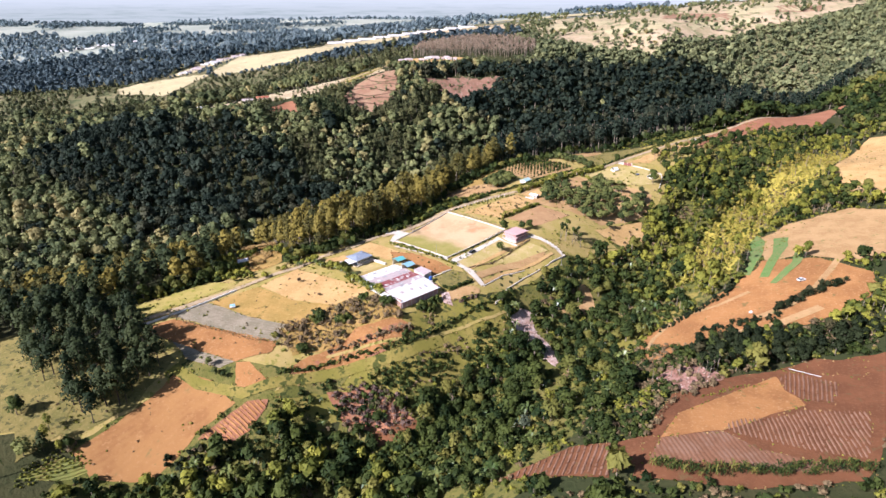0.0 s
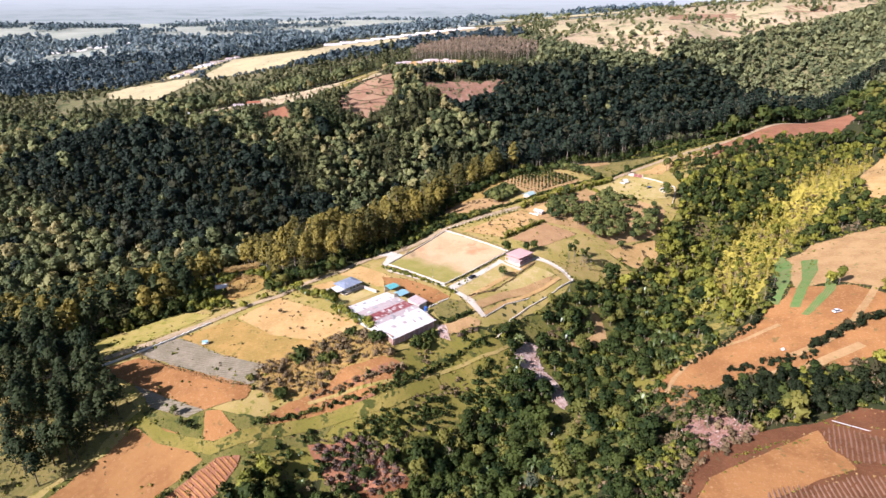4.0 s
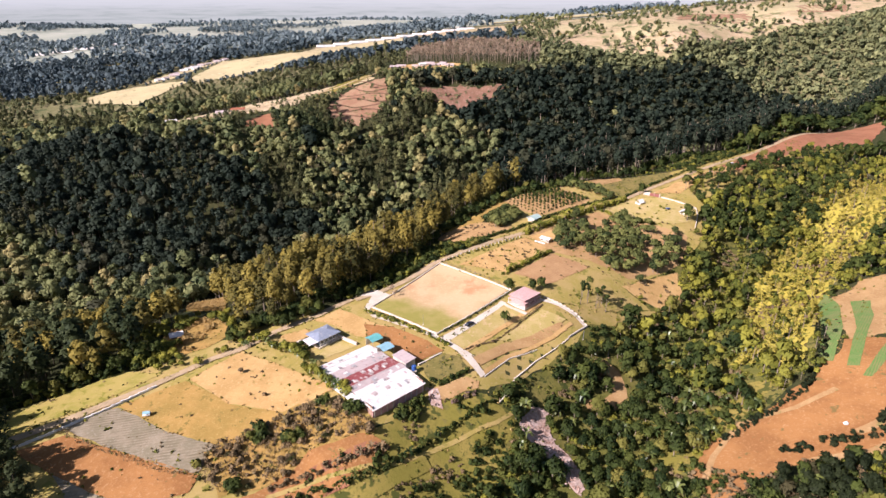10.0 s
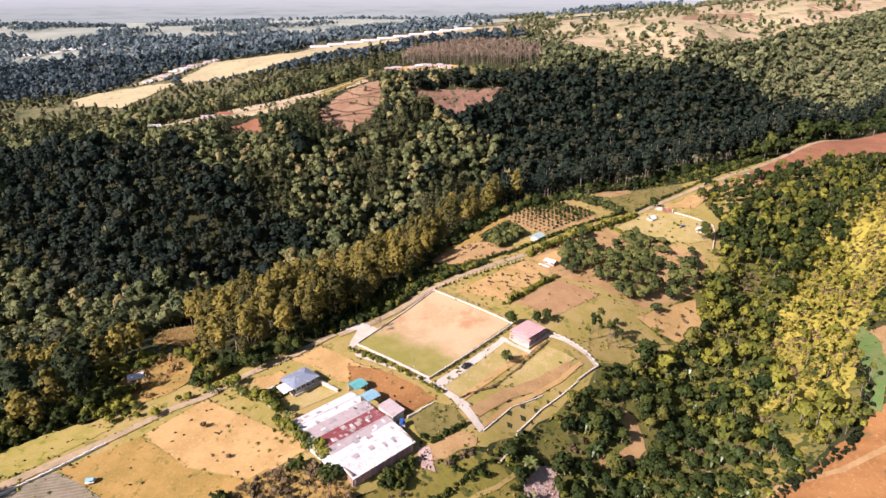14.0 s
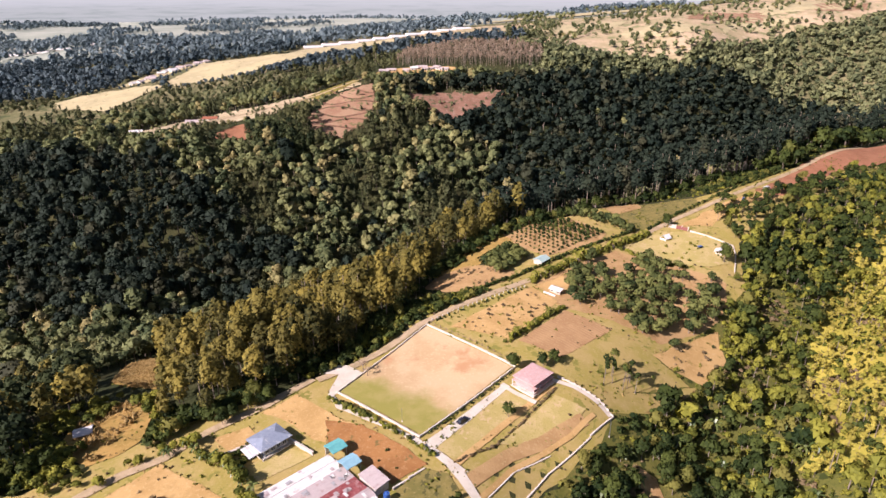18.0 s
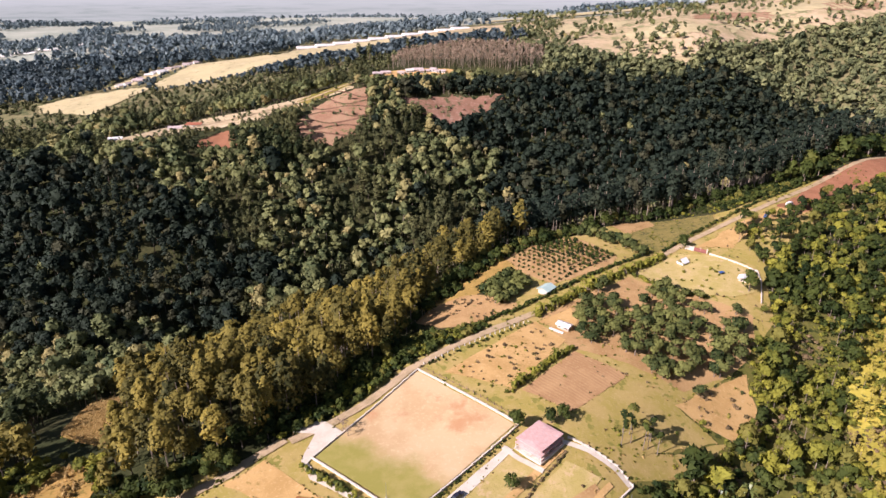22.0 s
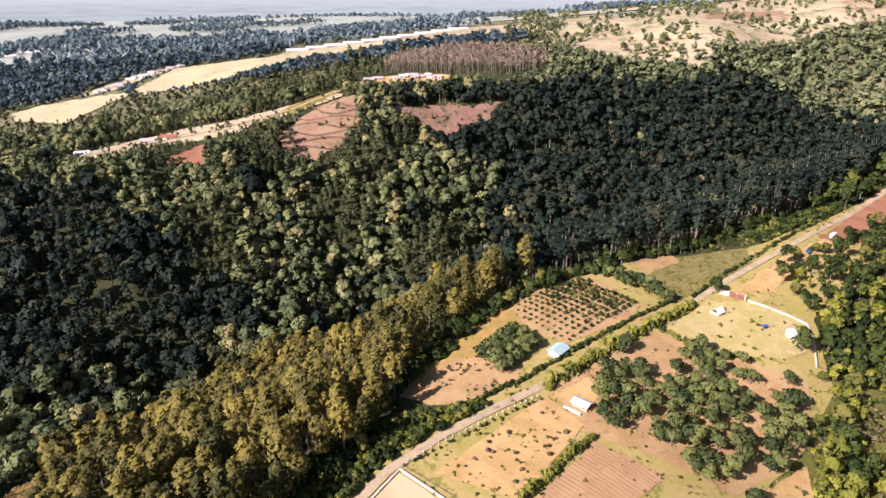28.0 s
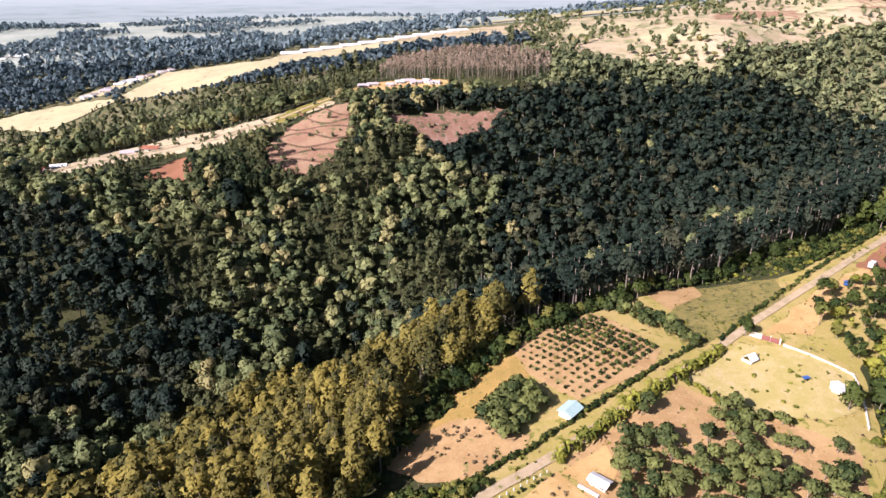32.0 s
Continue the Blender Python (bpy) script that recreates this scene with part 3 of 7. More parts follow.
field("bamboo_bank", "golden grass under yellow bamboo", "grass slope", GOLD_GRASS, [(110, 190), (122, 198), (146, 258), (170, 294), (200, 340), (240, 390), (264, 416), (323, 423), (253, 329), (225, 300), (184, 255), (152, 206), (130, 171)], 0.2, wobble=5, clear=False)
field("east_slope", "yellow-green grass slope below the earth field", "grass slope", GRASS, [(50, 110), (75, 128), (95, 146), (120, 168), (112, 172), (84, 152), (60, 134)], 0.12, wobble=2, clear=False)
field("bare_strip", "bare reddish strip along the far lane", "earth strip", RED, [(176, 408), (196, 428), (236, 472), (280, 508), (345, 552), (385, 560), (330, 495), (284, 472), (242, 449), (220, 424), (190, 402)], 0.34, wobble=2)
field("field", "pale bare hill field", "field", SAND, [(262, 338), (300, 392), (345, 440), (372, 420), (330, 330), (262, 255), (246, 284)], 0.35, wobble=2)
field("field", "tan sloping field below the bamboo", "field", PALE_RED, [(165, 226), (194, 244), (228, 249), (250, 236), (214, 180), (196, 170), (176, 184), (152, 184)], 0.34, wobble=5)
field("pitch", "worn sandy sports pitch with bare earth", "sports pitch", PITCH_SAND, [(-21.4, 243.7), (13.5, 215.6), (-17.2, 178.5), (-48.2, 198.8)], 0.34, wobble=0.3)
field("lawn", "yellowed lawn beside the concrete drive", "lawn", LAWN, [(-12.1, 173.2), (10.6, 203.6), (20.3, 198.3), (-5.7, 169)], 0.3, wobble=0.4)
field("lawn", "yellowed lawn below the pink house", "lawn", LAWN, [(8.2, 178.5), (28.3, 202.5), (39.1, 198.9), (30.6, 188.4), (21.7, 181.5)], 0.3, wobble=0.5)
field("orange_yard", "bare orange earth yard beside the sheds", "yard", ORANGE, [(-49.6, 184), (-36.8, 181.8), (-21.4, 171.8), (-13.6, 166.3), (-23.7, 157.9), (-34, 164.6), (-46.3, 172.9)], 0.32, wobble=1.2)
field("yard", "dry tan yard behind the blue-roofed house", "yard", SAND, [(-73.3, 187.4), (-63.6, 197.6), (-45.6, 184.9), (-36.8, 181.8), (-49.6, 184), (-46.3, 172.9), (-51.9, 175.1), (-60.8, 182.3)], 0.26, wobble=1)
field("yard", "dry grass court beside the white shed", "yard", LAWN, [(-69.2, 162.1), (-61.2, 172), (-50.2, 167.6), (-63.5, 156)], 0.28, wobble=0.5)
field("yard", "sandy court beside the blue-roofed house", "yard", SAND, [(-85, 174.5), (-75, 180.5), (-68.5, 174.6), (-77.2, 168.5)], 0.28, wobble=0.5)
field("yard", "weedy brown yard below the orange earth", "yard", OLIVE_PLOT, [(-22.7, 155.9), (-14.7, 164.6), (-7.3, 164.0), (-3.4, 157.2), (-14.4, 150.1), (-18.5, 149.4)], 0.28, wobble=0.6)
field("earth_bank", "bare pinkish earth bank below the path", "earth bank", PALE_RED, [(-20, 145.2), (-13.4, 147), (-4, 153.3), (0.3, 153.8), (0.4, 150), (-7.8, 144.1), (-13, 142), (-17.8, 141.8)], 0.3, wobble=1)
field("rubble", "pink rubble tipped below the shed", "rubble", PINK, [(-19.6, 145.2), (-14.8, 146), (-12, 138.1), (-17.2, 138.6)], 0.3, wobble=0.8)
field("grass_strip", "mown yellow-green grass strip along the lane", "grass strip", STRIP_GRASS, [(-173.5, 124.4), (-159.1, 135.5), (-140.6, 151.1), (-124.1, 148.4), (-135.8, 134.7), (-162.7, 110.5)], 0.24, wobble=1)
field("field", "sandy tan field with dry tufts", "field", SAND, [(-111.2, 144.6), (-97.7, 163.2), (-51.4, 139.7), (-66.4, 126.5), (-90.3, 131)], 0.28, wobble=0.6)
field("field", "dry yellow-brown stubble field", "field", DRY, [(-131.1, 128.9), (-112, 144.1), (-90.3, 131), (-66.4, 126.5), (-73.9, 119.6), (-87.2, 112.1), (-105.1, 116.5)], 0.26, wobble=0.6)
field("field", "grey stubble field in rows", "field", GREY, [(-147, 118.8), (-131.1, 128.5), (-104.9, 116.2), (-86.8, 111.8), (-89.1, 100.8), (-102.6, 102.9), (-135.8, 113)], 0.3, wobble=0.8)
field("field", "bare red-orange earth field", "field", ORANGE, [(-153.5, 104.4), (-141.5, 113.7), (-117.6, 107.4), (-88.8, 100.8), (-89.3, 94.3), (-103.2, 87.4), (-125.1, 93.1)], 0.3, wobble=1)
field("field", "small grey stubble patch", "field", GREY, [(-135.2, 96.8), (-125.1, 93.1), (-103.2, 87.4), (-108.1, 83.3), (-124, 86.8)], 0.34, wobble=0.8)
field("field", "small orange earth plot", "field", ORANGE, [(-102.1, 86.5), (-96.9, 87.9), (-83.9, 76.3), (-98.7, 74.4)], 0.3, wobble=0.8)
field("field", "large smooth orange earth field", "field", ORANGE_ROWS, [(-124.5, 80.5), (-112.5, 78.2), (-96.2, 69.1), (-107.7, 57.1), (-117.7, 39.1), (-139.1, 34), (-148.9, 41.5), (-136.9, 57.8), (-128.4, 71.5)], 0.3, wobble=1.2)
ridged_field("orange plot with dry crop ridges", [(-107, 54.9), (-92.8, 70), (-84.2, 72), (-84.6, 69), (-88.4, 60.1), (-95.3, 54.6)], -28, 1.5, 0.32, RED, ORANGE)
field("clearing", "grassy clearing with bare earth among pines", "clearing", OLIVE_PLOT, [(-190.7, 72.6), (-182.9, 75.4), (-157.5, 58.8), (-155.5, 47.4), (-164.1, 32.7)], 0.25, wobble=1.5)
field("crop_field", "yellow-green crop in rows", "field", CROP, [(-160.9, 27.6), (-150.9, 39), (-138.8, 38.2), (-144.7, 32.4)], 0.3, wobble=0.8)
field("terrace", "broad bare red earth terrace below the scrub", "terrace", ORANGE, [(-82, 86), (-74, 96), (-60, 105), (-56, 113), (-37, 120), (-29, 119), (-42, 104), (-52, 97), (-74, 86)], 0.38, wobble=1.5)
field("terrace", "red earth terrace strip", "terrace", RED, [(-79.3, 84.6), (-63.3, 101.3), (-33.9, 119.4), (-31.9, 117.2), (-58.1, 100.4), (-67.2, 89.2)], 0.34, wobble=0.8)
field("terrace", "red earth terrace strip below the scrub", "terrace", RED, [(-59.2, 97.7), (-42.8, 109.4), (-40.4, 103.8), (-56.9, 94.1)], 0.34, wobble=0.8)
field("scrub_ground", "reddish earth under dry scrub", "earth", DRY, [(-90.3, 108.4), (-64.3, 131.4), (-34.5, 124.7), (-35.2, 115.9), (-63.4, 102.2), (-79.6, 94.6)], 0.3, wobble=1.5, clear=False)
field("tip", "pale rubble and refuse tipped down the bank", "rubble tip", PINK, [(16.1, 140.7), (18.8, 148), (25.9, 154.5), (28.8, 153.2), (27.7, 146.5), (32.7, 141.2), (37, 133.8), (36.8, 120.6), (32.7, 122.1), (31, 129.8), (25.6, 133.5), (20.1, 135.7)], 0.4, wobble=4.5)
field("hill_field", "orange earth hillside with tracks", "hillside field", ORANGE, [(75.4, 125.5), (87.5, 140.4), (105, 147.9), (133.1, 165), (152.4, 182.8), (179.4, 180.6), (195.8, 159.2), (185.1, 139.5), (165.8, 127.6), (142.1, 120.1), (101.8, 117.4), (76.4, 104.7)], 0.3, wobble=2)
field("vegetable_bed", "green vegetable bed in rows", "vegetable bed", VEG, [(136.4, 172.4), (145.3, 187.4), (164, 227.9), (172.9, 239.7), (168.8, 219.1), (154.2, 189.8), (140.5, 169.4)], 0.45, wobble=0.5)
field("vegetable_bed", "green vegetable bed in rows", "vegetable bed", VEG, [(144.1, 165.9), (160.6, 191.6), (174.2, 221.1), (180.3, 217.2), (173.6, 203), (159.7, 182.7), (148.2, 164.7)], 0.45, wobble=0.5, clear=False)
field("vegetable_bed", "green vegetable bed in rows", "vegetable bed", VEG, [(146, 158.7), (164.7, 177.8), (172.5, 191.8), (177.3, 190.4), (169, 177), (156.6, 164.4), (148.7, 157.4)], 0.45, wobble=0.5, clear=False)
field("earth_cut", "pinkish bare earth cut in the bank", "earth cut", CUT, [(72.5, 87.3), (80, 96.1), (96.9, 93.4), (99.2, 83.5), (79.8, 75.6)], 0.4, wobble=4)
field("field", "bare brown earth between the ploughed fields", "field", BROWN, [(50, 27), (60, 46), (67, 59), (76, 74), (98, 84), (122, 90), (150, 94), (172, 96), (150, 60), (121, 22), (85, 20)], 0.2, wobble=1.5)
field("scrub_ground", "reddish earth under purple-brown scrub", "earth", RED, [(-62, 83), (-48, 89), (-30, 86), (-24, 77), (-34, 71), (-55, 75)], 0.22, wobble=2, clear=False)
field("earth_patch", "bare earth patch on the creek slope", "earth", BROWN, [(-43, 72), (-32, 77), (-22, 81), (-27, 71), (-40, 67)], 0.3, wobble=2)
field("earth_patch", "bare pink earth beside the creek", "earth", PALE_RED, [(56, 187), (62, 184), (64, 172), (60, 165), (45, 160), (44, 164), (57, 171)], 0.3, wobble=1.5)
field("field", "smooth orange earth field on the slope", "field", ORANGE, [(64.8, 46.2), (75.2, 60.4), (119.6, 84.7), (121.8, 64.6), (86.8, 49.3)], 0.32, wobble=0.8)
ridged_field("small ploughed brown field in pale rows", [(120.1, 83.1), (126.3, 88.4), (139.9, 78.9), (132.1, 64.3), (121.8, 67.4), (118.9, 75)], 66, 1.5, 0.34)
ridged_field("large ploughed brown field in pale rows", [(87.1, 52.8), (95.9, 56.1), (109.6, 57.4), (119.6, 61.4), (140.4, 57.7), (126, 32.3), (116.6, 35.4), (102.4, 41.3), (90.4, 46.8)], 80, 1.55, 0.3)
field("field", "dark tilled brown field", "field", BROWN_ROWS_B, [(58.5, 35.6), (64.8, 46.2), (86.7, 48.9), (94.7, 38.7), (123, 27.4), (105.4, 27.3)], 0.28, wobble=0.8)
field("field", "bare orange-brown earth strip", "field", BROWN, [(123.3, 90), (139.5, 97.1), (157.3, 91.1), (149.6, 78.3), (142.7, 83.9)], 0.3, wobble=0.8)
ridged_field("ploughed brown field in pale ridges", [(9.2, 40.5), (34.9, 50.4), (48.4, 47), (43.9, 28.4)], 69, 2.0, 0.3)
field("field", "bare brown earth field", "field", BROWN, [(49.6, 47), (66.5, 48), (58.5, 35.6), (45.7, 30.4)], 0.28, wobble=0.8)
field("plot", "dry tan plot with scattered shrubs", "plot", SAND, [(-10.6, 242.7), (25.2, 280.5), (36.3, 266.7), (14.2, 233.5)], 0.28, wobble=0.5)
field("plot", "tilled reddish plot in rows", "plot", RED_ROWS, [(16.9, 233), (38, 258.8), (56.8, 247.3), (32.9, 223.3)], 0.28, wobble=0.6)
field("orchard_ground", "bare reddish earth under orchard trees", "orchard ground", PALE_RED, [(27.2, 285.5), (41.7, 295.9), (72.8, 322.8), (91.8, 311.5), (120.3, 297), (116, 278.3), (101.4, 263), (78.1, 246.4), (58.8, 253.5), (37.4, 260.1)], 0.24, wobble=1.5, clear=False)
field("bare_slope", "bare sandy slope below the orchard", "bare slope", SAND, [(71.7, 238.4), (89.2, 253.4), (107.7, 265.1), (106.5, 248.6), (91.6, 231.4), (78.2, 235.5)], 0.28, wobble=2)
field("grass", "dry grass below the tilled plot", "grass", MEADOW, [(32.9, 223.3), (57.6, 247.5), (73.1, 238.2), (85.1, 229.1), (53.3, 211.7), (32.5, 209.1)], 0.26, wobble=1.5)
field("grass", "dry grass below the bare slope", "grass", MEADOW, [(30.8, 205.7), (53.3, 211.7), (91.3, 230.5), (66.1, 209.3), (48.9, 201.8)], 0.26, wobble=1.5)
field("plantation_ground", "bare reddish earth of a young plantation", "plantation ground", PALE_RED, [(14.3, 345.7), (49.6, 377.2), (71.9, 343.2), (63.2, 328.5), (34.9, 311.1), (19.9, 324.9)], 0.28, wobble=1.5)
field("dry_slope", "dry golden grass slope beside the plantation", "grass slope", DRY, [(-30, 300), (-24, 312), (-10, 332), (4, 348), (14, 346), (20, 326), (14, 318), (0, 303), (-14, 300)], 0.24, wobble=1.5, clear=False)
field("bare_plot", "bare orange plot beside the lane", "plot", PALE_RED, [(-26, 284), (-22, 296), (-8, 303), (2, 303), (18, 294), (14, 285), (-2, 274), (-16, 276)], 0.28, wobble=1.5)
field("yard", "dry grass yard with a white tent", "yard", LAWN, [(74.4, 326.7), (102.2, 349.8), (119.4, 345.5), (136.3, 332.1), (127.3, 313), (116.7, 307.6), (89.7, 308.9)], 0.28, wobble=0.6)
field("verge", "bare pinkish earth verge of the lane", "verge", SAND, [(113.4, 355.6), (146, 384.7), (183.7, 412.4), (203.6, 413.6), (186.7, 397.5), (160.9, 387.8), (131.4, 354.6)], 0.28, wobble=1.5)
field("plot", "weedy olive-brown plot beside the lane", "plot", OLIVE_PLOT, [(99.4, 398.4), (137.5, 401.3), (133.4, 382.5), (87.9, 348.1), (81.2, 371)], 0.26, wobble=1.5)
field("mound", "bare pinkish earth mound", "mound", PALE_RED, [(76.7, 391.1), (100.9, 403.2), (100.6, 388.2), (82, 374)], 0.34, wobble=1.5)
field("pad", "pale bare pad round the hut", "pad", SAND, [(26.2, 280), (41.4, 292.4), (43.4, 282.5), (38.2, 273)], 0.34, wobble=0.8)
field("clearing", "dry maize patch in the wood", "clearing", DRY, [(-154, 228), (-161, 245), (-176, 276), (-175, 289), (-163, 281), (-137, 243), (-129, 223), (-125, 212), (-138, 218)], 0.3, wobble=1.5)
field("clearing", "dry golden plot beside the wooden hut", "clearing", DRY, [(-145, 190), (-139, 203), (-118, 201), (-109, 177), (-120, 162), (-136, 172)], 0.28, wobble=2)
field("clearing", "dry yellow plot among bushes", "clearing", DRY, [(-139.5, 180.4), (-138.4, 194.1), (-121.8, 193.4), (-110.4, 175.6), (-134.6, 177.2)], 0.3, wobble=1.5)
field("ridge_strip", "pale dry strip under the greenhouses", "hill field", TAN_HILL, [(-310, 1062), (-200, 1108), (-60, 1172), (0, 1200), (-10, 1225), (-80, 1215), (-230, 1140), (-300, 1098)], 1, cell=12, wobble=6)
field("tan_slope", "tan grass slope below the greenhouses", "hill field", YELLOW_HILL, [(-320, 985), (-200, 1000), (-60, 1030), (40, 1022), (10, 1200), (-60, 1168), (-200, 1104), (-312, 1058)], 0.8, cell=12, wobble=10)
field("village_strip", "dry strip under the village houses", "hill field", YELLOW_HILL, [(-545, 920), (-500, 935), (-452, 1050), (-470, 1062), (-530, 960)], 1, cell=12, wobble=6)
field("hilltop_yard", "bare yard round the hilltop houses", "yard", SAND, [(-124, 730), (-90, 724), (-34, 734), (-30, 750), (-70, 758), (-116, 750)], 0.8, cell=12, wobble=4)
field("ridge_strip", "pale bare strip along the ridge road", "ridge", PALE_STRIP, [(-352, 600), (-330, 668), (-290, 684), (-231, 655), (-208, 667), (-172, 690), (-142, 714), (-126, 678), (-162, 655), (-194, 627), (-197, 606), (-249, 593), (-307, 565)], 0.7, cell=8, wobble=4)
field("ridge_pasture", "green-yellow pasture on the ridge top", "pasture", GRASS, [(-182, 655), (-172, 690), (-145, 716), (-132, 700), (-146, 672), (-167, 648)], 1.0, cell=8, wobble=4, clear=False)
field("terraces", "terraced tan and red hillside", "terraced hill", TERRACE, [(-166, 600), (-156, 638), (-141, 660), (-116, 682), (-104, 630), (-115, 590), (-135, 572), (-156, 578)], 0.9, cell=6, wobble=6)
field("brown_patch", "bare brown patch on the ridge", "earth", RED, [(-240, 548), (-236, 568), (-224, 586), (-206, 560), (-209, 548)], 0.8, cell=6, wobble=5)
lane("ridge_road", "pale dirt road along the ridge", "road", ROAD, [(-330, 588), (-290, 604), (-247, 620), (-205, 634), (-172, 664), (-140, 700), (-112, 728)], 5.0, 1.15, clear=False)
field("yellow_hill", "pale yellow grass hill", "hill field", YELLOW_HILL, [(-463.8, 921), (-455, 1038.4), (-306.5, 1028.3), (-258.6, 978.5), (-324.4, 911.4), (-436.6, 888.8)], 1.2, cell=12, wobble=8)
field("tan_hill", "tan grass slope", "hill field", YELLOW_HILL, [(-599.8, 864.1), (-576.5, 890), (-513.8, 915.7), (-459.6, 913), (-489.5, 809.7), (-580, 836.5)], 1.2, cell=12, wobble=8)
field("earth_cut", "red earth cut in the wooded slope", "earth cut", FAR_CUT, [(-77.6, 662.5), (-39.3, 685), (20, 698.4), (12.1, 679), (-27, 645.5), (-37.6, 643.7)], 0.9, cell=12, wobble=11)
field("brown_hill", "tan ploughed hillside", "hill field", TAN_HILL, [(172.8, 921.3), (267.8, 1042.2), (436.9, 1096.6), (305.9, 905.1), (245.3, 827.4), (165, 856.6)], 1.2, cell=12, wobble=12)
field("brown_hill", "tan ploughed hill strip", "hill field", TAN_HILL, [(95.6, 930), (170.8, 1014.5), (170.1, 907.2), (103.4, 879.4)], 1.2, cell=12, wobble=8)
field("brown_hill", "broad tan hill country", "hill field", TAN_HILL, [(-140, 1110), (-40, 1215), (150, 1260), (420, 1300), (700, 1300), (860, 1230), (680, 1090), (564, 1030), (516, 994), (447, 976), (371, 938), (286, 872), (241, 844), (156, 848), (95, 868), (60, 915), (110, 960), (40, 1030)], 1.2, cell=12, wobble=14)
field("hill_patch", "green-yellow pasture on the tan hill", "hill field", YELLOW_HILL, [(190, 905), (262, 890), (300, 925), (240, 968), (196, 950)], 1.7, cell=12, wobble=10, clear=False)
field("hill_patch", "green-yellow pasture on the tan hill", "hill field", YELLOW_HILL, [(330, 935), (400, 985), (450, 1010), (400, 1030), (330, 985)], 1.7, cell=12, wobble=12, clear=False)
field("hill_patch", "pale ploughed patch on the tan hill", "hill field", TERRACE, [(290, 985), (400, 1000), (430, 1060), (330, 1070)], 1.7, cell=12, wobble=10, clear=False)
field("hill_patch", "reddish ploughed patch on the tan hill", "hill field", TERRACE, [(500, 1040), (580, 1060), (610, 1110), (520, 1105)], 1.7, cell=12, wobble=10, clear=False)
field("hill_patch", "yellow grass patch on the tan hill", "hill field", YELLOW_HILL, [(120, 980), (200, 1000), (230, 1080), (120, 1110), (60, 1060)], 1.7, cell=12, wobble=12, clear=False)
field("hill_patch", "yellow grass patch on the tan hill", "hill field", YELLOW_HILL, [(420, 1040), (560, 1060), (600, 1150), (450, 1150)], 1.7, cell=12, wobble=12, clear=False)
field("brown_hill", "broad tan hill country farther off", "hill field", YELLOW_HILL, [(-60, 1330), (160, 1420), (560, 1480), (900, 1400), (760, 1320), (420, 1360), (150, 1330)], 2, cell=12, wobble=16)
field("concrete_path", "pale concrete path round the pitch", "path", CONCRETE, [(-58.6, 210.4), (-51.1, 217.3), (-41.6, 210.3), (-45.3, 204.2), (-49.8, 196.6), (-46.6, 192.7), (-15.6, 175), (-1.2, 165.1), (-4.3, 164.5), (-19, 175.3), (-47.3, 189.8), (-52.3, 197.3), (-50.9, 209.8)], 0.46, wobble=0.3)
field("drive", "pale concrete drive to the pink house", "drive", CONCRETE, [(-15.6, 175), (10.6, 206.2), (12.5, 204.8), (-12.1, 172.7)], 0.42, wobble=0.2)
field("concrete_path", "pale concrete path down to the creek wall", "path", CONCRETE, [(-22.9, 176.9), (-15.5, 172.2), (-8.4, 166.3), (-1.5, 158), (1.4, 154.6), (3.2, 156.8), (-2.6, 164.8), (-11.6, 171.9), (-20, 177.9)], 0.5, wobble=0.2)
lane("lane", "pale gravel lane along the grass strip", "lane", ROAD, [(-185, 86), (-172, 97), (-161, 108), (-149, 118), (-134, 132), (-121, 144), (-107, 159), (-97, 166), (-88, 178), (-72, 192), (-60, 207)], 3.4, 0.42)
lane("lane", "pale dirt lane between hedges", "lane", ROAD, [(-58, 206), (-46, 216), (-36, 226.5), (-24, 245), (-8, 260.5), (22, 284), (43, 302), (70, 326), (113, 364), (167, 407), (205, 440), (250, 480), (310, 530)], 3.4, 0.42)
lane("track", "grassy dirt track above the creek", "track", GRASS, [(-128, 82), (-114, 75), (-95, 73), (-82, 80), (-57, 93), (-35, 103), (-16, 119)], 4.6, 0.45)
lane("terrace_path", "pale concrete terrace path round the pink house", "path", CONCRETE, [(9.4, 205.6), (14.5, 201.6), (21.4, 197.8)], 1.8, 0.5, clear=False)
lane("terrace_path", "pale concrete path below the pink house", "path", CONCRETE, [(28.5, 209.5), (36.1, 207.6), (44.2, 203.2), (48.0, 199.5)], 1.8, 0.5, clear=False)
lane("garden_path", "tan path between the lawns", "path", SAND, [(-5, 168), (10, 187), (28, 207)], 2.2, 0.36, clear=False)
lane("garden_bank", "bare reddish bank below the lower lawn", "earth bank", PALE_RED, [(-1, 162), (11, 175), (23, 183), (38, 195)], 4.5, 0.36, clear=False)
lane("garden_path", "narrow tan path above the creek wall", "path", SAND, [(2, 157), (12, 170), (32, 187), (42, 198)], 1.6, 0.42, clear=False)
lane("slope_path", "pale grassy terrace path above the creek", "path", MEADOW, [(-66, 97), (-58, 101), (-27, 114), (8, 140), (14, 146)], 1.3, 0.4)
lane("track", "pale dirt track up the east hill", "track", PALE_RED, [(130, 130), (146, 137), (165, 151), (178, 166), (193, 184), (203, 205)], 3.0, 0.5, clear=False)
lane("track", "worn pale track across the orange hillside", "track", PALE_RED, [(75, 115), (85, 132), (99, 147), (118, 148), (135, 154)], 2.2, 0.46, clear=False)
lane("track", "worn tan band across the orange hillside", "track", PALE_RED, [(108, 118), (130, 120), (147, 128), (159, 133)], 4.0, 0.46, clear=False)
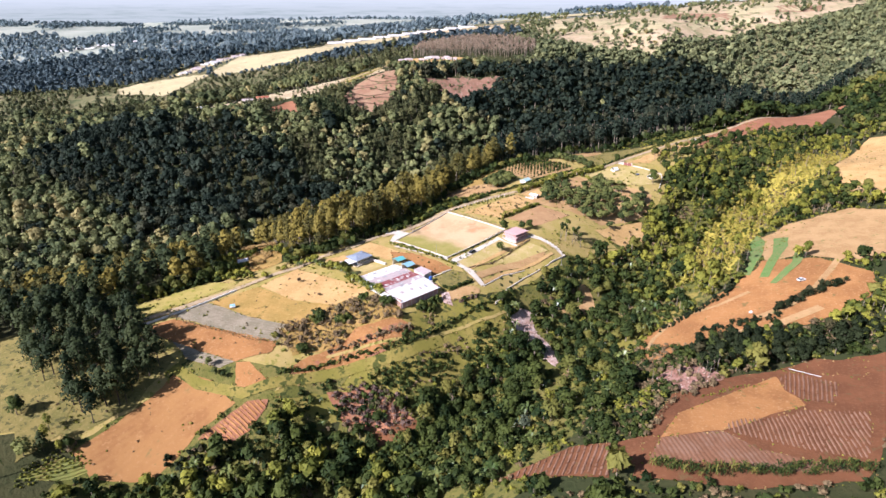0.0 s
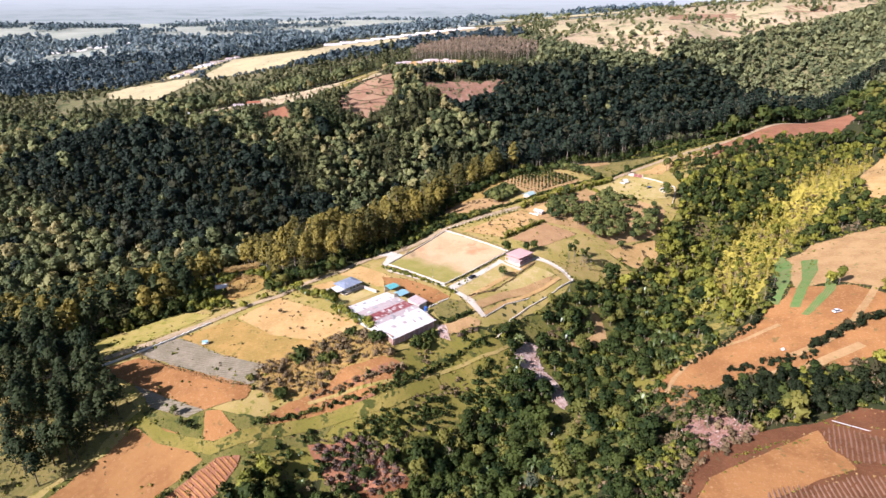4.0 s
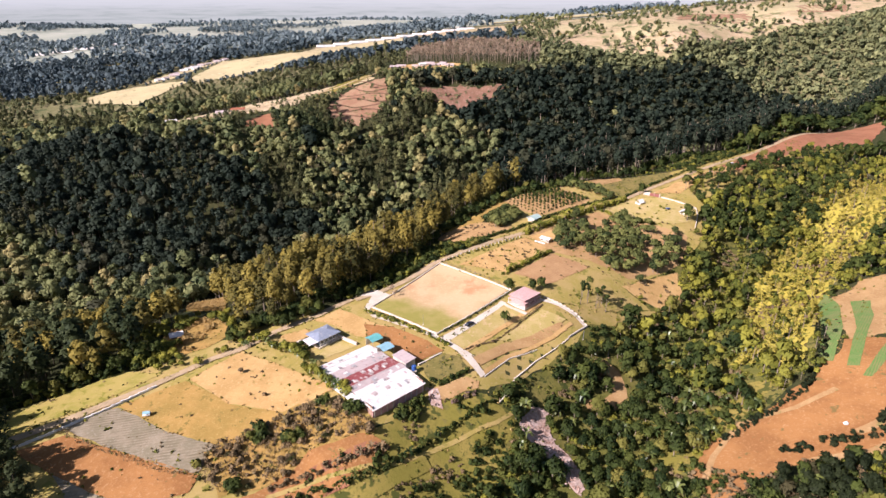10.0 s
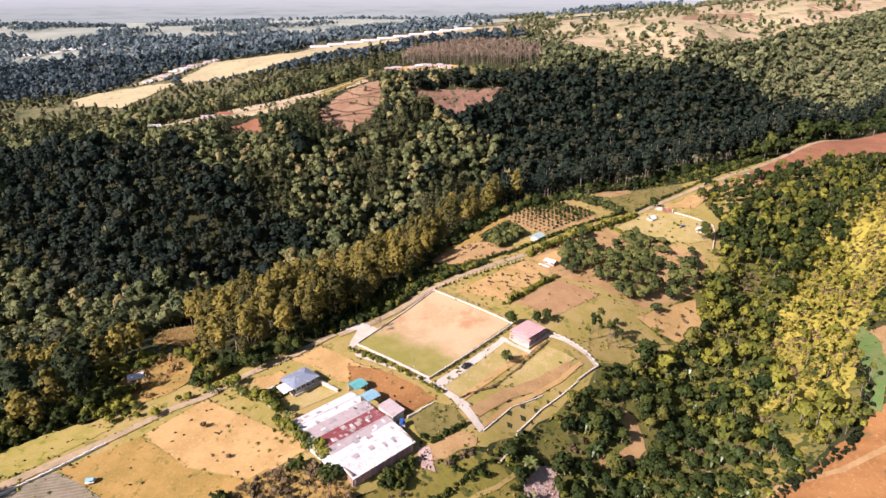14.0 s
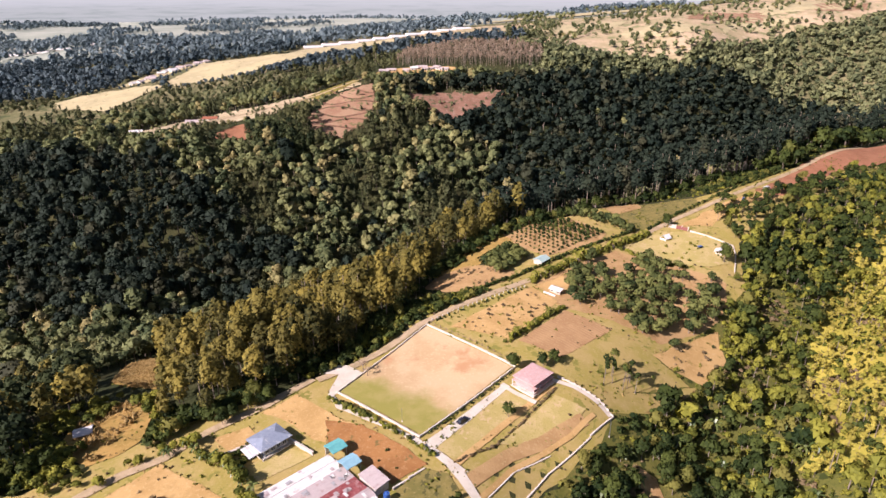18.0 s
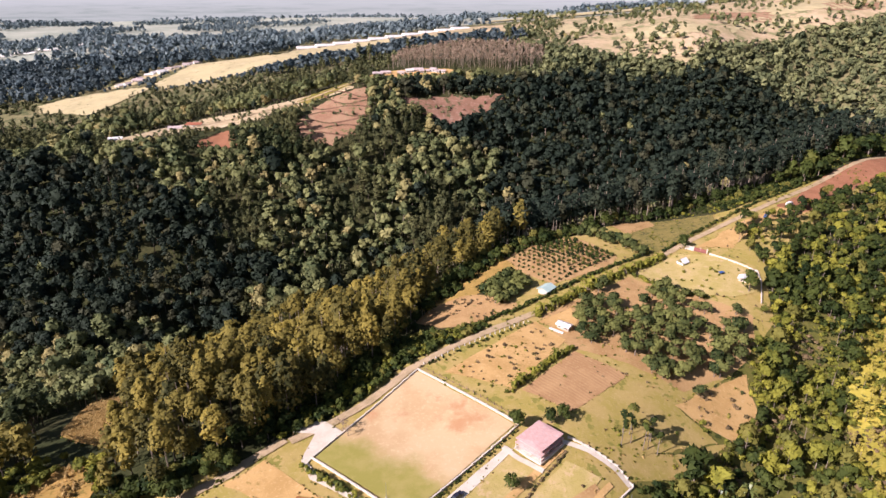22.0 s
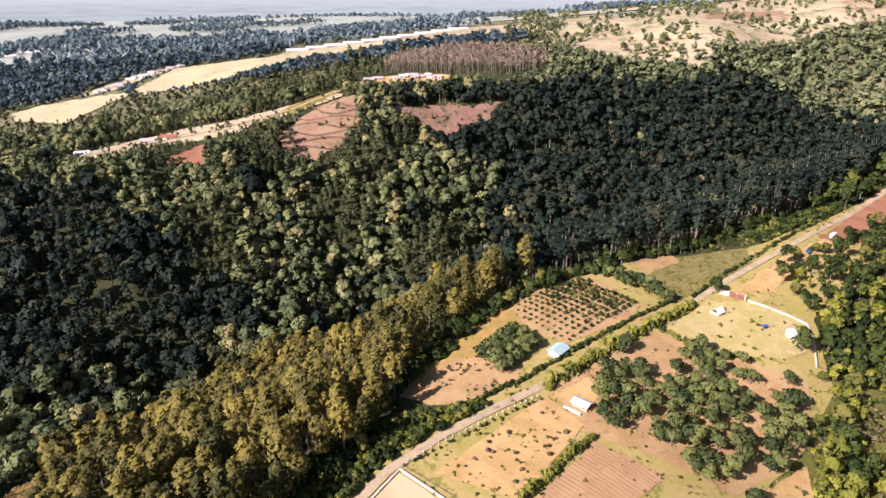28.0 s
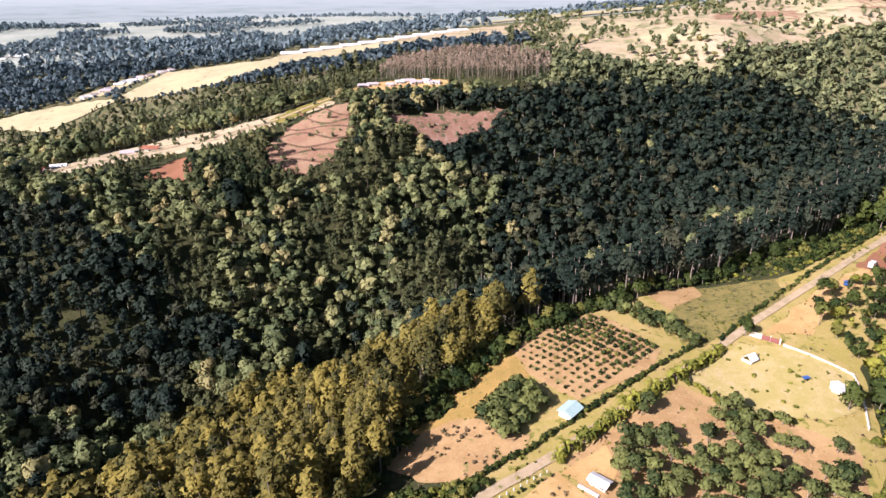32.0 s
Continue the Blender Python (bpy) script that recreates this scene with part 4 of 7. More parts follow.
# red risers between the terraces
for height in range(24, 51, 4):
    crossing = []
    for x in range(-172, -100, 6):
        ys = np.arange(572.0, 690.0, 1.0)
        above = np.nonzero(land(np.full(len(ys), float(x)), ys) > height + 1.5 * math.sin(x * 0.11 + height))[0]
        if len(above) and above[0] > 0:
            crossing.append((float(x), float(ys[above[0]])))
    if len(crossing) > 3:
        lane("terrace_bank", "red earth riser between hillside terraces", "terrace bank", RISER, crossing[height % 3:], 2.2, 1.1, clear=False)

# ------------------------------------------------------------------ buildings and walls
def on_land(x, y, turn=0.0, lift=0.0):
    return pose(x, y, land(x, y) + lift, 0, 0, turn)


def lowest(x, y, r):
    a = np.linspace(0, 2 * math.pi, 9)[:-1]
    return float(min(land(x + r * np.cos(a), y + r * np.sin(a))))


def window(parent, w, h, x, y, z, turn, frame_mat, label=""):
    """A window set into a wall: frame bars and a pane, facing local -y before the turn."""
    holder = part("window", box(w + 0.16, 0.1, h + 0.16, 0, 0, 0), frame_mat, parent, label)
    holder.matrix_basis = pose(x, y, z, 0, 0, turn)
    part("pane", box(w, 0.06, h, 0, -0.05, 0.08), GLASS, holder)
    part("mullion", box(0.07, 0.05, h, 0, -0.085, 0.08), frame_mat, holder)


def door(parent, w, h, x, y, z, turn, mat):
    leaf = part("door", box(w, 0.1, h, 0, 0, 0), mat, parent)
    leaf.matrix_basis = pose(x, y, z, 0, 0, turn)
    part("handle", box(0.08, 0.06, 0.2, w * 0.36, -0.08, 1.0), STEEL, leaf)


def pink_house():
    x, y, turn = 20.8, 207.2, 49.0
    h = thing("pavilion_house", pose(x, y, land(x, y) - 0.1, 0, 0, turn) @ Matrix.Diagonal((0.84, 0.84, 0.82, 1)), "two-storey pink house with a faded pink hipped roof", "house")
    part("plinth", box(15.0, 12.4, 0.9, 0, 0, -0.4, 0.05), PLASTER, h)
    part("ground_floor_wall", box(11.6, 9.2, 2.9, 0, 0, 0.5, 0.04), PINKWALL, h)
    part("lower_roof", hip_roof(14.4, 11.8, 0.8, 3.0, 3.6, 0.2), PINKTILE, h, "faded pink lower roof")
    part("upper_wall", box(10.6, 8.0, 2.0, 0, 0, 3.3, 0.04), PINKWALL, h)
    part("upper_roof", hip_roof(14.2, 11.4, 0.7, 5.0, 3.4, 0.28), PINKTILE, h, "faded pink hipped upper roof")
    for k in range(5):
        part("window_band", box(1.7, 0.12, 1.1, -4.2 + 2.1 * k, -4.05, 3.95), SLATE, h)
        part("window_band", box(0.12, 1.25, 1.1, 5.35, -3.1 + 1.55 * k, 3.95), SLATE, h)
    for k in range(4):
        window(h, 1.1, 1.2, -3.9 + 2.6 * k, -4.65, 1.3, 0, WHITE)
        window(h, 1.1, 1.2, 5.85, -3.2 + 2.1 * k, 1.3, 90, WHITE)
    door(h, 1.0, 2.1, 5.85, 3.6, 0.5, 90, WOOD)
    for sx in (-1, 1):
        for k in range(4):
            part("porch_post", rod(0.12, 2.9, -6.9 + 4.6 * k, 5.6 * sx, 0.5), WHITE, h)
    part("porch_rail", box(13.8, 0.12, 0.7, 0, -5.75, 0.5), PINKTILE, h)
    part("porch_rail", box(0.12, 11.2, 0.7, 6.9, 0, 0.5), PINKTILE, h)


def roof_strip(parent, name, length, y0, y1, z0, z1, material, x=0.0, label=""):
    ob = part(name, corrugated(length, abs(y1 - y0), z0, z1, 0.6, 0.035, 0.05), material, parent, label)
    ob.matrix_basis = pose(x, (y0 + y1) / 2, 0)
    return ob


def shed_row():
    x, y, turn = -40.7, 147.0, 47.0
    s = thing("farm_shed", pose(x, y, 3.0, 0, 0, turn), "long farm sheds with white and rusty red sheet roofs", "shed")
    for name, sx, sy, px, py in (("north_wall", 24.0, 0.25, 0, 17.0), ("south_wall", 24.0, 0.25, 0, -17.0), ("west_wall", 0.25, 34.0, -11.8, 0), ("east_wall", 0.25, 34.0, 11.8, 0)):
        part(name, box(sx, sy, 4.15 if py < 0 else 5.4, px, py, -1.2), PINKWALL if py < 0 else CLAY if px else PLASTER, s)
    rng = random.Random(5)
    edges = (17.6, 13.6, 9.9, 6.6, 3.9, -3.0, -6.2, -9.5, -17.8)
    tops = (4.5, 4.95, 4.8, 4.95, 4.8, 5.25, 4.95, 4.75, 3.1)
    looks = (("white_roof", WHITESHEET), ("white_roof", WHITESHEET), ("grey_roof", GREYSHEET), ("grey_roof", GREYSHEET), ("red_roof", REDSHEET), ("grey_roof", GREYSHEET), ("patched_roof", WHITESHEET), ("white_roof", WHITESHEET))
    for k, (name, mat) in enumerate(looks):
        strip = roof_strip(s, name, 24.6 + 0.3 * (k % 2), edges[k], edges[k + 1], tops[k + 1], tops[k], mat, 0.1 * (k % 3), "rusty red roof with pale patched sheets" if mat == REDSHEET else "")
        wide = edges[k] - edges[k + 1]
        for j in range({REDSHEET: 18, GREYSHEET: 7}.get(mat, 4)):
            w, d = rng.choice((0.9, 1.0, 1.8)), min(rng.uniform(1.0, 2.4), wide - 0.3)
            px, f = rng.uniform(-11, 11), rng.uniform(0.12, 0.88)
            d = min(d, 2 * wide * min(f, 1 - f))
            tilt = math.degrees(math.atan2(tops[k] - tops[k + 1], wide))
            sheet = part("patch_sheet", box(w, max(d, 0.6), 0.04, 0, 0, 0), rng.choice({REDSHEET: (WHITESHEET, GREYSHEET), GREYSHEET: (WHITESHEET, ZINC)}.get(mat, (GREYSHEET, GREYSHEET, ZINC))), strip)
            sheet.matrix_basis = pose(px, wide * (0.5 - f), tops[k] + (tops[k + 1] - tops[k]) * f + 0.13, tilt, 0, 0)
    part("ridge_cap", box(24.8, 0.5, 0.1, 0.2, -3.0, 5.28), GREYSHEET, s)
    part("ridge_cap", box(24.6, 0.5, 0.1, -0.2, 13.6, 5.0), WHITESHEET, s)
    part("west_canopy", corrugated(3.6, 22.0, 3.9, 3.9, 1.0), WHITESHEET, s).matrix_basis = pose(-13.0, -2, 0, 0, -6, 0)
    for k in range(9):
        part("wall_pier", box(0.35, 0.3, 3.9, -11.2 + 2.8 * k, -17.2, -0.9), PLASTER, s)
    w = thing("side_shed", pose(-28.0, 156.6, land(-28, 156.6) - 0.2, 0, 0, 47.0 - 90), "low annex with a white sheet roof", "shed")
    part("wall", box(8.0, 4.6, 2.7, -1.5, 0, 0), PLASTER, w)
    part("roof", corrugated(8.6, 5.4, 2.8, 3.3), GREYSHEET, w).matrix_basis = pose(-1.5, 0, 0)
    door(w, 1.0, 2.0, 2.0, -2.62, 0, 0, STEEL)
    t = thing("water_tank", on_land(-24.6, 152.4), "blue plastic water tank on a stand", "tank")
    part("stand", box(2.0, 2.0, 1.2, 0, 0, 0), PLASTER, t)
    part("drum", rod(0.95, 1.7, 0, 0, 1.2, 16), BLUEPAINT, t)
    part("lid", rod(0.4, 0.25, 0, 0, 2.9, 12, 0.25), BLUEPAINT, t)
    for name, cx, cy, mat, lab in (("canopy", -42.8, 168.5, TEAL, "turquoise sheet canopy on posts"), ("canopy", -37.2, 162.3, SKYBLUE, "light blue sheet canopy on posts")):
        c = thing(name, on_land(cx, cy, 47), lab, "canopy")
        part("roof", gable_roof(5.6, 5.2, 0.8, 3.3), mat, c)
        for sx in (-1, 1):
            for sy in (-1, 1):
                part("post", rod(0.09, 3.3, 2.4 * sx, 2.2 * sy, 0), STEEL, c)
        part("back_wall", box(5.0, 0.15, 2.6, 0, 2.2, 0), PLASTER, c)


def blue_house():
    x, y = -64.8, 171.4
    h = thing("blue_roofed_house", pose(x, y, lowest(x, y, 5), 0, 0, 51), "raised house with a blue-grey hipped roof", "house")
    part("plinth", box(10.4, 8.4, 1.4, 0, 0, -0.4), PLASTER, h)
    part("wall", box(8.6, 6.8, 3.0, 0, 0, 1.0, 0.04), BLUEGREY, h)
    part("roof", hip_roof(11.2, 9.2, 1.35, 4.0, 1.2, 0.25), BLUEGREY, h, "blue-grey hipped roof")
    part("porch_roof", corrugated(5.4, 5.0, 3.1, 3.9), WHITESHEET, h).matrix_basis = pose(-6.4, -0.6, 0)
    for k in range(4):
        window(h, 1.2, 1.2, -3.2 + 2.1 * k, -3.44, 1.9, 0, WHITE)
        part("rail_post", box(0.1, 0.1, 1.0, -4.6 + 3.0 * k, -4.1, 1.0), WHITE, h)
    for k in range(3):
        window(h, 1.1, 1.2, 4.34, -2.1 + 2.0 * k, 1.9, 90, WHITE)
    part("rail", box(9.6, 0.08, 0.1, 0, -4.1, 1.95), WHITE, h)
    door(h, 1.0, 2.0, 4.36, 3.0, 1.0, 90, BLUEPAINT)


def small_house(name, x, y, turn, lx, ly, wall_h, wall_mat, roof_mat, label, group="", hip=False, openings=2):
    h = thing(name, pose(x, y, lowest(x, y, max(lx, ly) * 0.45) - 0.1, 0, 0, turn), label, "house" if lx > 5 else "hut", group)
    part("wall", box(lx, ly, wall_h, 0, 0, 0, 0.03), wall_mat, h)
    part("roof", hip_roof(lx + 1.2, ly + 1.2, ly * 0.28, wall_h - 0.05) if hip else gable_roof(lx + 1.2, ly + 1.4, ly * 0.28, wall_h), roof_mat, h)
    if not hip:
        for s in (-1, 1):
            bm = bmesh.new()
            a = [bm.verts.new((s * lx / 2, yy, zz)) for yy, zz in ((-ly / 2, wall_h - 0.02), (ly / 2, wall_h - 0.02), (0, wall_h + ly * 0.24))]
            b = [bm.verts.new((s * (lx / 2 - 0.15), v.co.y, v.co.z)) for v in a]
            bm.faces.new(a)
            bm.faces.new(b[::-1])
            for i in range(3):
                bm.faces.new((a[i], a[(i + 1) % 3], b[(i + 1) % 3], b[i]))
            part("gable", bm, wall_mat, h)
    for k in range(openings):
        window(h, 1.0, 1.0, -lx * 0.3 + lx * 0.6 * k / max(openings - 1, 1), -ly / 2 - 0.04, 1.1, 0, WOOD)
    door(h, 0.9, 2.0, lx / 2 + 0.04, 0, 0, 90, WOOD)
    return h


def wall_run(name, label, pts, height, material, thick=0.3, pier=4.0, cap=True, group=""):
    """A low wall along a line, stepping with the ground, with piers and a coping."""
    c = pts[0]
    w = thing(name, on_land(*c), label, "wall", group)
    inv = w.matrix_basis.inverted()
    for a, b in zip(pts, pts[1:]):
        n = max(int(math.dist(a, b) / pier), 1)
        for k in range(n):
            p = (a[0] + (b[0] - a[0]) * (k + 0.5) / n, a[1] + (b[1] - a[1]) * (k + 0.5) / n)
            ang = math.degrees(math.atan2(b[1] - a[1], b[0] - a[0]))
            ln = math.dist(a, b) / n
            z = land(*p)
            panel = part("wall_panel", box(ln, thick, height + 0.8, 0, 0, -0.8), material, w)
            panel.matrix_basis = inv @ pose(p[0], p[1], z, 0, 0, ang)
            if cap:
                part("coping", box(ln, thick + 0.14, 0.1, 0, 0, height), material, panel)
            part("pier", box(thick + 0.2, thick + 0.2, height + 1.0, -ln / 2, 0, -0.8), material, panel)


def car(name, x, y, turn, paint, label, cargo=False):
    c = thing(name, on_land(x, y, turn, 0.45), label, "truck" if cargo else "car")
    if cargo:
        part("cab", loft([[(1.6, -1.0, 0.5), (3.1, -1.0, 0.5), (3.1, 1.0, 0.5), (1.6, 1.0, 0.5)], [(1.6, -1.0, 1.5), (3.1, -1.0, 1.5), (3.1, 1.0, 1.5), (1.6, 1.0, 1.5)],
                          [(1.6, -0.9, 2.3), (2.7, -0.9, 2.3), (2.7, 0.9, 2.3), (1.6, 0.9, 2.3)]]), paint, c)
        part("cargo_box", box(4.4, 2.1, 2.2, -0.75, 0, 0.8, 0.06), paint, c)
        part("chassis", box(6.0, 1.0, 0.25, 0, 0, 0.5), RUBBER, c)
        part("windscreen", box(0.08, 1.7, 0.6, 2.92, 0, 1.55), GLASS, c)
        axles, half, rad = (-2.0, 2.2), 0.95, 0.45
    else:
        low = [(-2.1, -0.85), (2.1, -0.85), (2.1, 0.85), (-2.1, 0.85)]
        part("body", loft([[(x_, y_, 0.3) for x_, y_ in low], [(x_, y_, 0.75) for x_, y_ in low], [(x_ * 0.98, y_ * 0.95, 0.95) for x_, y_ in low]]), paint, c)
        part("cabin", loft([[(-1.7, -0.78, 0.95), (1.0, -0.78, 0.95), (1.0, 0.78, 0.95), (-1.7, 0.78, 0.95)], [(-1.4, -0.65, 1.5), (0.4, -0.65, 1.5), (0.4, 0.65, 1.5), (-1.4, 0.65, 1.5)]]), GLASS, c)
        part("roof", box(1.8, 1.3, 0.05, -0.5, 0, 1.5), paint, c)
        for s in (-1, 1):
            part("headlight", box(0.08, 0.35, 0.15, 2.1, 0.6 * s, 0.65), WHITE, c)
        axles, half, rad = (-1.3, 1.3), 0.8, 0.33
    for ax in axles:
        for s in (-1, 1):
            bm = bmesh.new()
            bmesh.ops.create_cone(bm, cap_ends=True, segments=14, radius1=rad, radius2=rad, depth=0.24, matrix=pose(ax, s * half, rad, 90, 0, 0))
            wheel = part("wheel", bm, RUBBER, c)
            bm = bmesh.new()
            bmesh.ops.create_cone(bm, cap_ends=True, segments=10, radius1=rad * 0.55, radius2=rad * 0.5, depth=0.27, matrix=pose(ax, s * half, rad, 90, 0, 0))
            part("rim", bm, STEEL, wheel)


def pole(name, x, y, h, label, material=STEEL, r=0.08, category="pole"):
    p = thing(name, on_land(x, y, 0, 0.2), label, category)
    part("shaft", rod(r, h, 0, 0, 0, 8, r * 0.7), material, p)
    part("base", box(0.5, 0.5, 0.3), PLASTER, p)


def fence(name, label, pts, height=1.2, gap=2.5, material=WHITE, rails=2, category="fence", group=""):
    f = thing(name, on_land(*pts[0]), label, category, group)
    inv = f.matrix_basis.inverted()
    post_mesh = None
    for a, b in zip(pts, pts[1:]):
        n = max(int(math.dist(a, b) / gap), 1)
        ang = math.degrees(math.atan2(b[1] - a[1], b[0] - a[0]))
        for k in range(n):
            p = (a[0] + (b[0] - a[0]) * k / n, a[1] + (b[1] - a[1]) * k / n)
            q = (a[0] + (b[0] - a[0]) * (k + 1) / n, a[1] + (b[1] - a[1]) * (k + 1) / n)
            if post_mesh is None:
                ob = part("post", box(0.22, 0.22, height + 0.6, 0, 0, -0.4), material, f)
                post_mesh = ob.data
            else:
                ob = new("post", post_mesh)
                ob.parent = f
            ob.matrix_basis = inv @ pose(p[0], p[1], land(*p) + 0.2, 0, 0, ang)
            za, zb = land(*p), land(*q)
            ln = math.dist(p, q)
            for r in range(rails):
                rail = part("rail", box(math.hypot(ln, zb - za), 0.07, 0.12), material, f)
                rail.matrix_basis = inv @ pose((p[0] + q[0]) / 2, (p[1] + q[1]) / 2, (za + zb) / 2 + height * (0.45 + 0.5 * r), 0, -math.degrees(math.atan2(zb - za, ln)), ang)


pink_house()
shed_row()
blue_house()
wall_run("pitch_wall", "low pale wall round the sports pitch", [(-17.5, 177), (15, 215.5), (-21, 244.5), (-49, 198.5), (-17.5, 177)], 0.8, PLASTER, 0.3, 4.5)
wall_run("garden_wall", "pale garden wall below the pink house", [(30.5, 211.6), (36.5, 208.8), (45, 204.3), (49, 199.8), (39.5, 189.5)], 0.7, PLASTER, 0.3, 1.8)
wall_run("creek_wall", "low pale retaining wall above the creek", [(9, 148), (13, 154), (15, 161), (24, 173), (33, 182), (39.5, 189)], 0.5, PLASTER, 0.3, 1.8)
wall_run("path_wall", "pale wall beside the concrete path", [(3, 156), (13, 170), (25, 179)], 0.35, PLASTER, 0.25, 1.8)
wall_run("court_wall", "pale wall beside the blue-roofed house", [(-79, 166), (-70, 172)], 1.3, PLASTER, 0.6, 4.0)
wall_run("court_wall", "pale wall between the house and the shed", [(-59, 174), (-50, 168)], 1.3, PLASTER, 0.6, 4.0)
wall_run("yard_wall", "low pale wall between the earth yard and the weedy yard", [(-23.1, 156.4), (-14.7, 164.6)], 0.6, PLASTER, 0.4, 4.0)
wall_run("lane_wall", "low white wall beside the lane", [(-156.5, 104), (-147, 113.5), (-135, 126), (-122, 140.5)], 0.9, WHITE, 0.3, 3.0)
wall_run("yard_wall", "pale block wall round the tent yard", [(118, 347), (135.5, 331), (134, 322), (128, 306)], 0.9, PLASTER, 0.3, 2.2)
fence("lane_fence", "white post fence along the lane", [(-19, 248), (-6, 258.5), (8, 269), (24, 281)], 0.8, 2.4, WHITE, 0)
fence("plot_fence", "post fence beside the pitch wall", [(-20, 246), (0, 231), (14, 219)], 0.9, 3.0, WOOD, 1)
car("parked_car", -4.0, 185.5, 50, DARKPAINT, "dark car parked on the concrete drive")
car("white_van", 160.5, 157.5, 20, WHITE, "white van parked on the earth hillside", False)
car("white_truck", 183.0, 408.5, 42, WHITE, "white box truck parked beside the lane", True)
car("blue_car", 163.0, 392.0, 60, BLUEPAINT, "blue car parked beside the lane")
pole("flag_pole", -24.0, 184.0, 5.5, "slim metal pole on the pitch", STEEL, 0.07)
pole("power_pole", 46.5, 192.0, 7.0, "grey power pole beside the creek wall", STEEL, 0.12)
pole("power_pole", 113.5, 286.0, 6.0, "grey power pole beside the orchard", STEEL, 0.12)
small_house("clearing_hut", -134.0, 181.0, 30, 4.8, 3.6, 2.1, WOOD, WHITESHEET, "wooden hut with a pale sheet roof in the clearing", openings=1)
small_house("mint_roofed_hut", 31.8, 305.2, 51, 6.4, 4.6, 2.4, PLASTER, MINT, "hut with a pale green sheet roof beside the lane", openings=2)
small_house("field_hut", 36.5, 275.5, -38, 5.2, 3.0, 2.2, PLASTER, WHITESHEET, "small hut with a pale sheet roof on a bare pad")
part("trough", box(6.4, 0.9, 0.5, 0, 0, 0), WHITE, thing("water_trough", on_land(33.0, 273.0, -38, 0.3), "long white concrete trough", "trough"))
t = thing("tent", on_land(102.2, 338.5, 35, 0.3), "white ridge tent on the dry yard", "tent")
part("canopy", gable_roof(4.6, 4.4, 2.0, 1.0, 0.08), WHITE, t)
part("end_flap", loft([[(-2.2, -1.9, 0), (-2.2, 1.9, 0), (-2.1, 1.9, 0), (-2.1, -1.9, 0)], [(-2.2, -1.9, 1.0), (-2.2, 1.9, 1.0), (-2.1, 1.9, 1.0), (-2.1, -1.9, 1.0)]]), WHITE, t)
for sx in (-1, 1):
    for sy in (-1, 1):
        part("tent_pole", rod(0.05, 1.1, 2.1 * sx, 2.0 * sy, 0), STEEL, t)
g = thing("yard_gate", on_land(114.0, 350.0, -35, 0.2), "closed brown-red metal gate between block piers", "gate")
part("gate_leaf", box(3.0, 0.1, 2.0, -1.55, 0, 0.1), GATE, g)
part("gate_leaf", box(3.0, 0.1, 2.0, 1.55, 0, 0.1), GATE, g)
for sx in (-3.4, 0.0, 3.4):
    part("gate_pier", box(0.5, 0.5, 2.5, sx, 0.25, 0, 0.03), PLASTER, g)
part("wall_panel", box(4.0, 0.3, 2.1, -5.6, 0.1, 0), PLASTER, g)
small_house("white_kiosk", 125.5, 322.5, 60, 4.2, 3.2, 2.0, PLASTER, WHITE, "small shelter with a white roof beside the block wall", openings=1)
b = thing("blue_cart", on_land(117.0, 327.0, 20, 0.35), "small blue handcart on the yard", "cart")
part("tray", loft([[(-1.0, -0.6, 0.5), (1.0, -0.6, 0.5), (1.0, 0.6, 0.5), (-1.0, 0.6, 0.5)], [(-1.3, -0.8, 1.0), (1.3, -0.8, 1.0), (1.3, 0.8, 1.0), (-1.3, 0.8, 1.0)]]), BLUEPAINT, b)
for sy in (-0.75, 0.75):
    bm = bmesh.new()
    bmesh.ops.create_cone(bm, cap_ends=True, segments=12, radius1=0.4, radius2=0.4, depth=0.12, matrix=pose(0, sy, 0.4, 90, 0, 0))
    part("wheel", bm, RUBBER, b)
tb = thing("field_table", on_land(-117.7, 124.3, 20, 0.3), "white wooden platform on the stubble field", "platform")
part("top", box(2.6, 2.0, 0.15, 0, 0, 0.7), WHITE, tb)
for sx in (-1, 1):
    for sy in (-1, 1):
        part("leg", box(0.12, 0.12, 0.7, 1.1 * sx, 0.8 * sy, 0), WOOD, tb)
part("canopy", gable_roof(2.4, 1.8, 0.5, 1.5, 0.06), SKYBLUE, tb)
sk = thing("white_sack", on_land(128.5, 134.5, 0, 0.3), "white filled sack on bare earth", "sack")
bm = bmesh.new()
bmesh.ops.create_icosphere(bm, subdivisions=2, radius=0.9, matrix=pose(0, 0, 0.5) @ Matrix.Diagonal((1, 0.8, 0.7, 1)))
part("bag", bm, WHITE, sk)
part("tie", rod(0.2, 0.25, 0, 0, 1.05, 8, 0.3), WHITE, sk)

# far houses
rng = random.Random(11)
for k, (hx, hy) in enumerate([(-112, 738), (-104, 742), (-78, 744), (-70, 748), (-62, 742), (-52, 746), (-44, 742), (-86, 736)]):
    small_house("hilltop_house", hx, hy, rng.uniform(-30, 40), rng.uniform(7, 13), rng.uniform(5, 7), 3.0, rng.choice((WHITE, PLASTER)), rng.choice((WHITESHEET, GREYSHEET, GREYSHEET)), "pale house on the wooded hilltop", "hilltop houses")
for k in range(16):
    f = k / 15
    small_house("village_house", -522 + 62 * f + rng.uniform(-8, 8), 935 + 120 * f + rng.uniform(-9, 9), rng.uniform(0, 90), rng.uniform(8, 15), rng.uniform(6, 9), 3.2, rng.choice((WHITE, PLASTER)), rng.choice((WHITESHEET, GREYSHEET, GREYSHEET)), "pale village house along the yellow hill", "village houses")
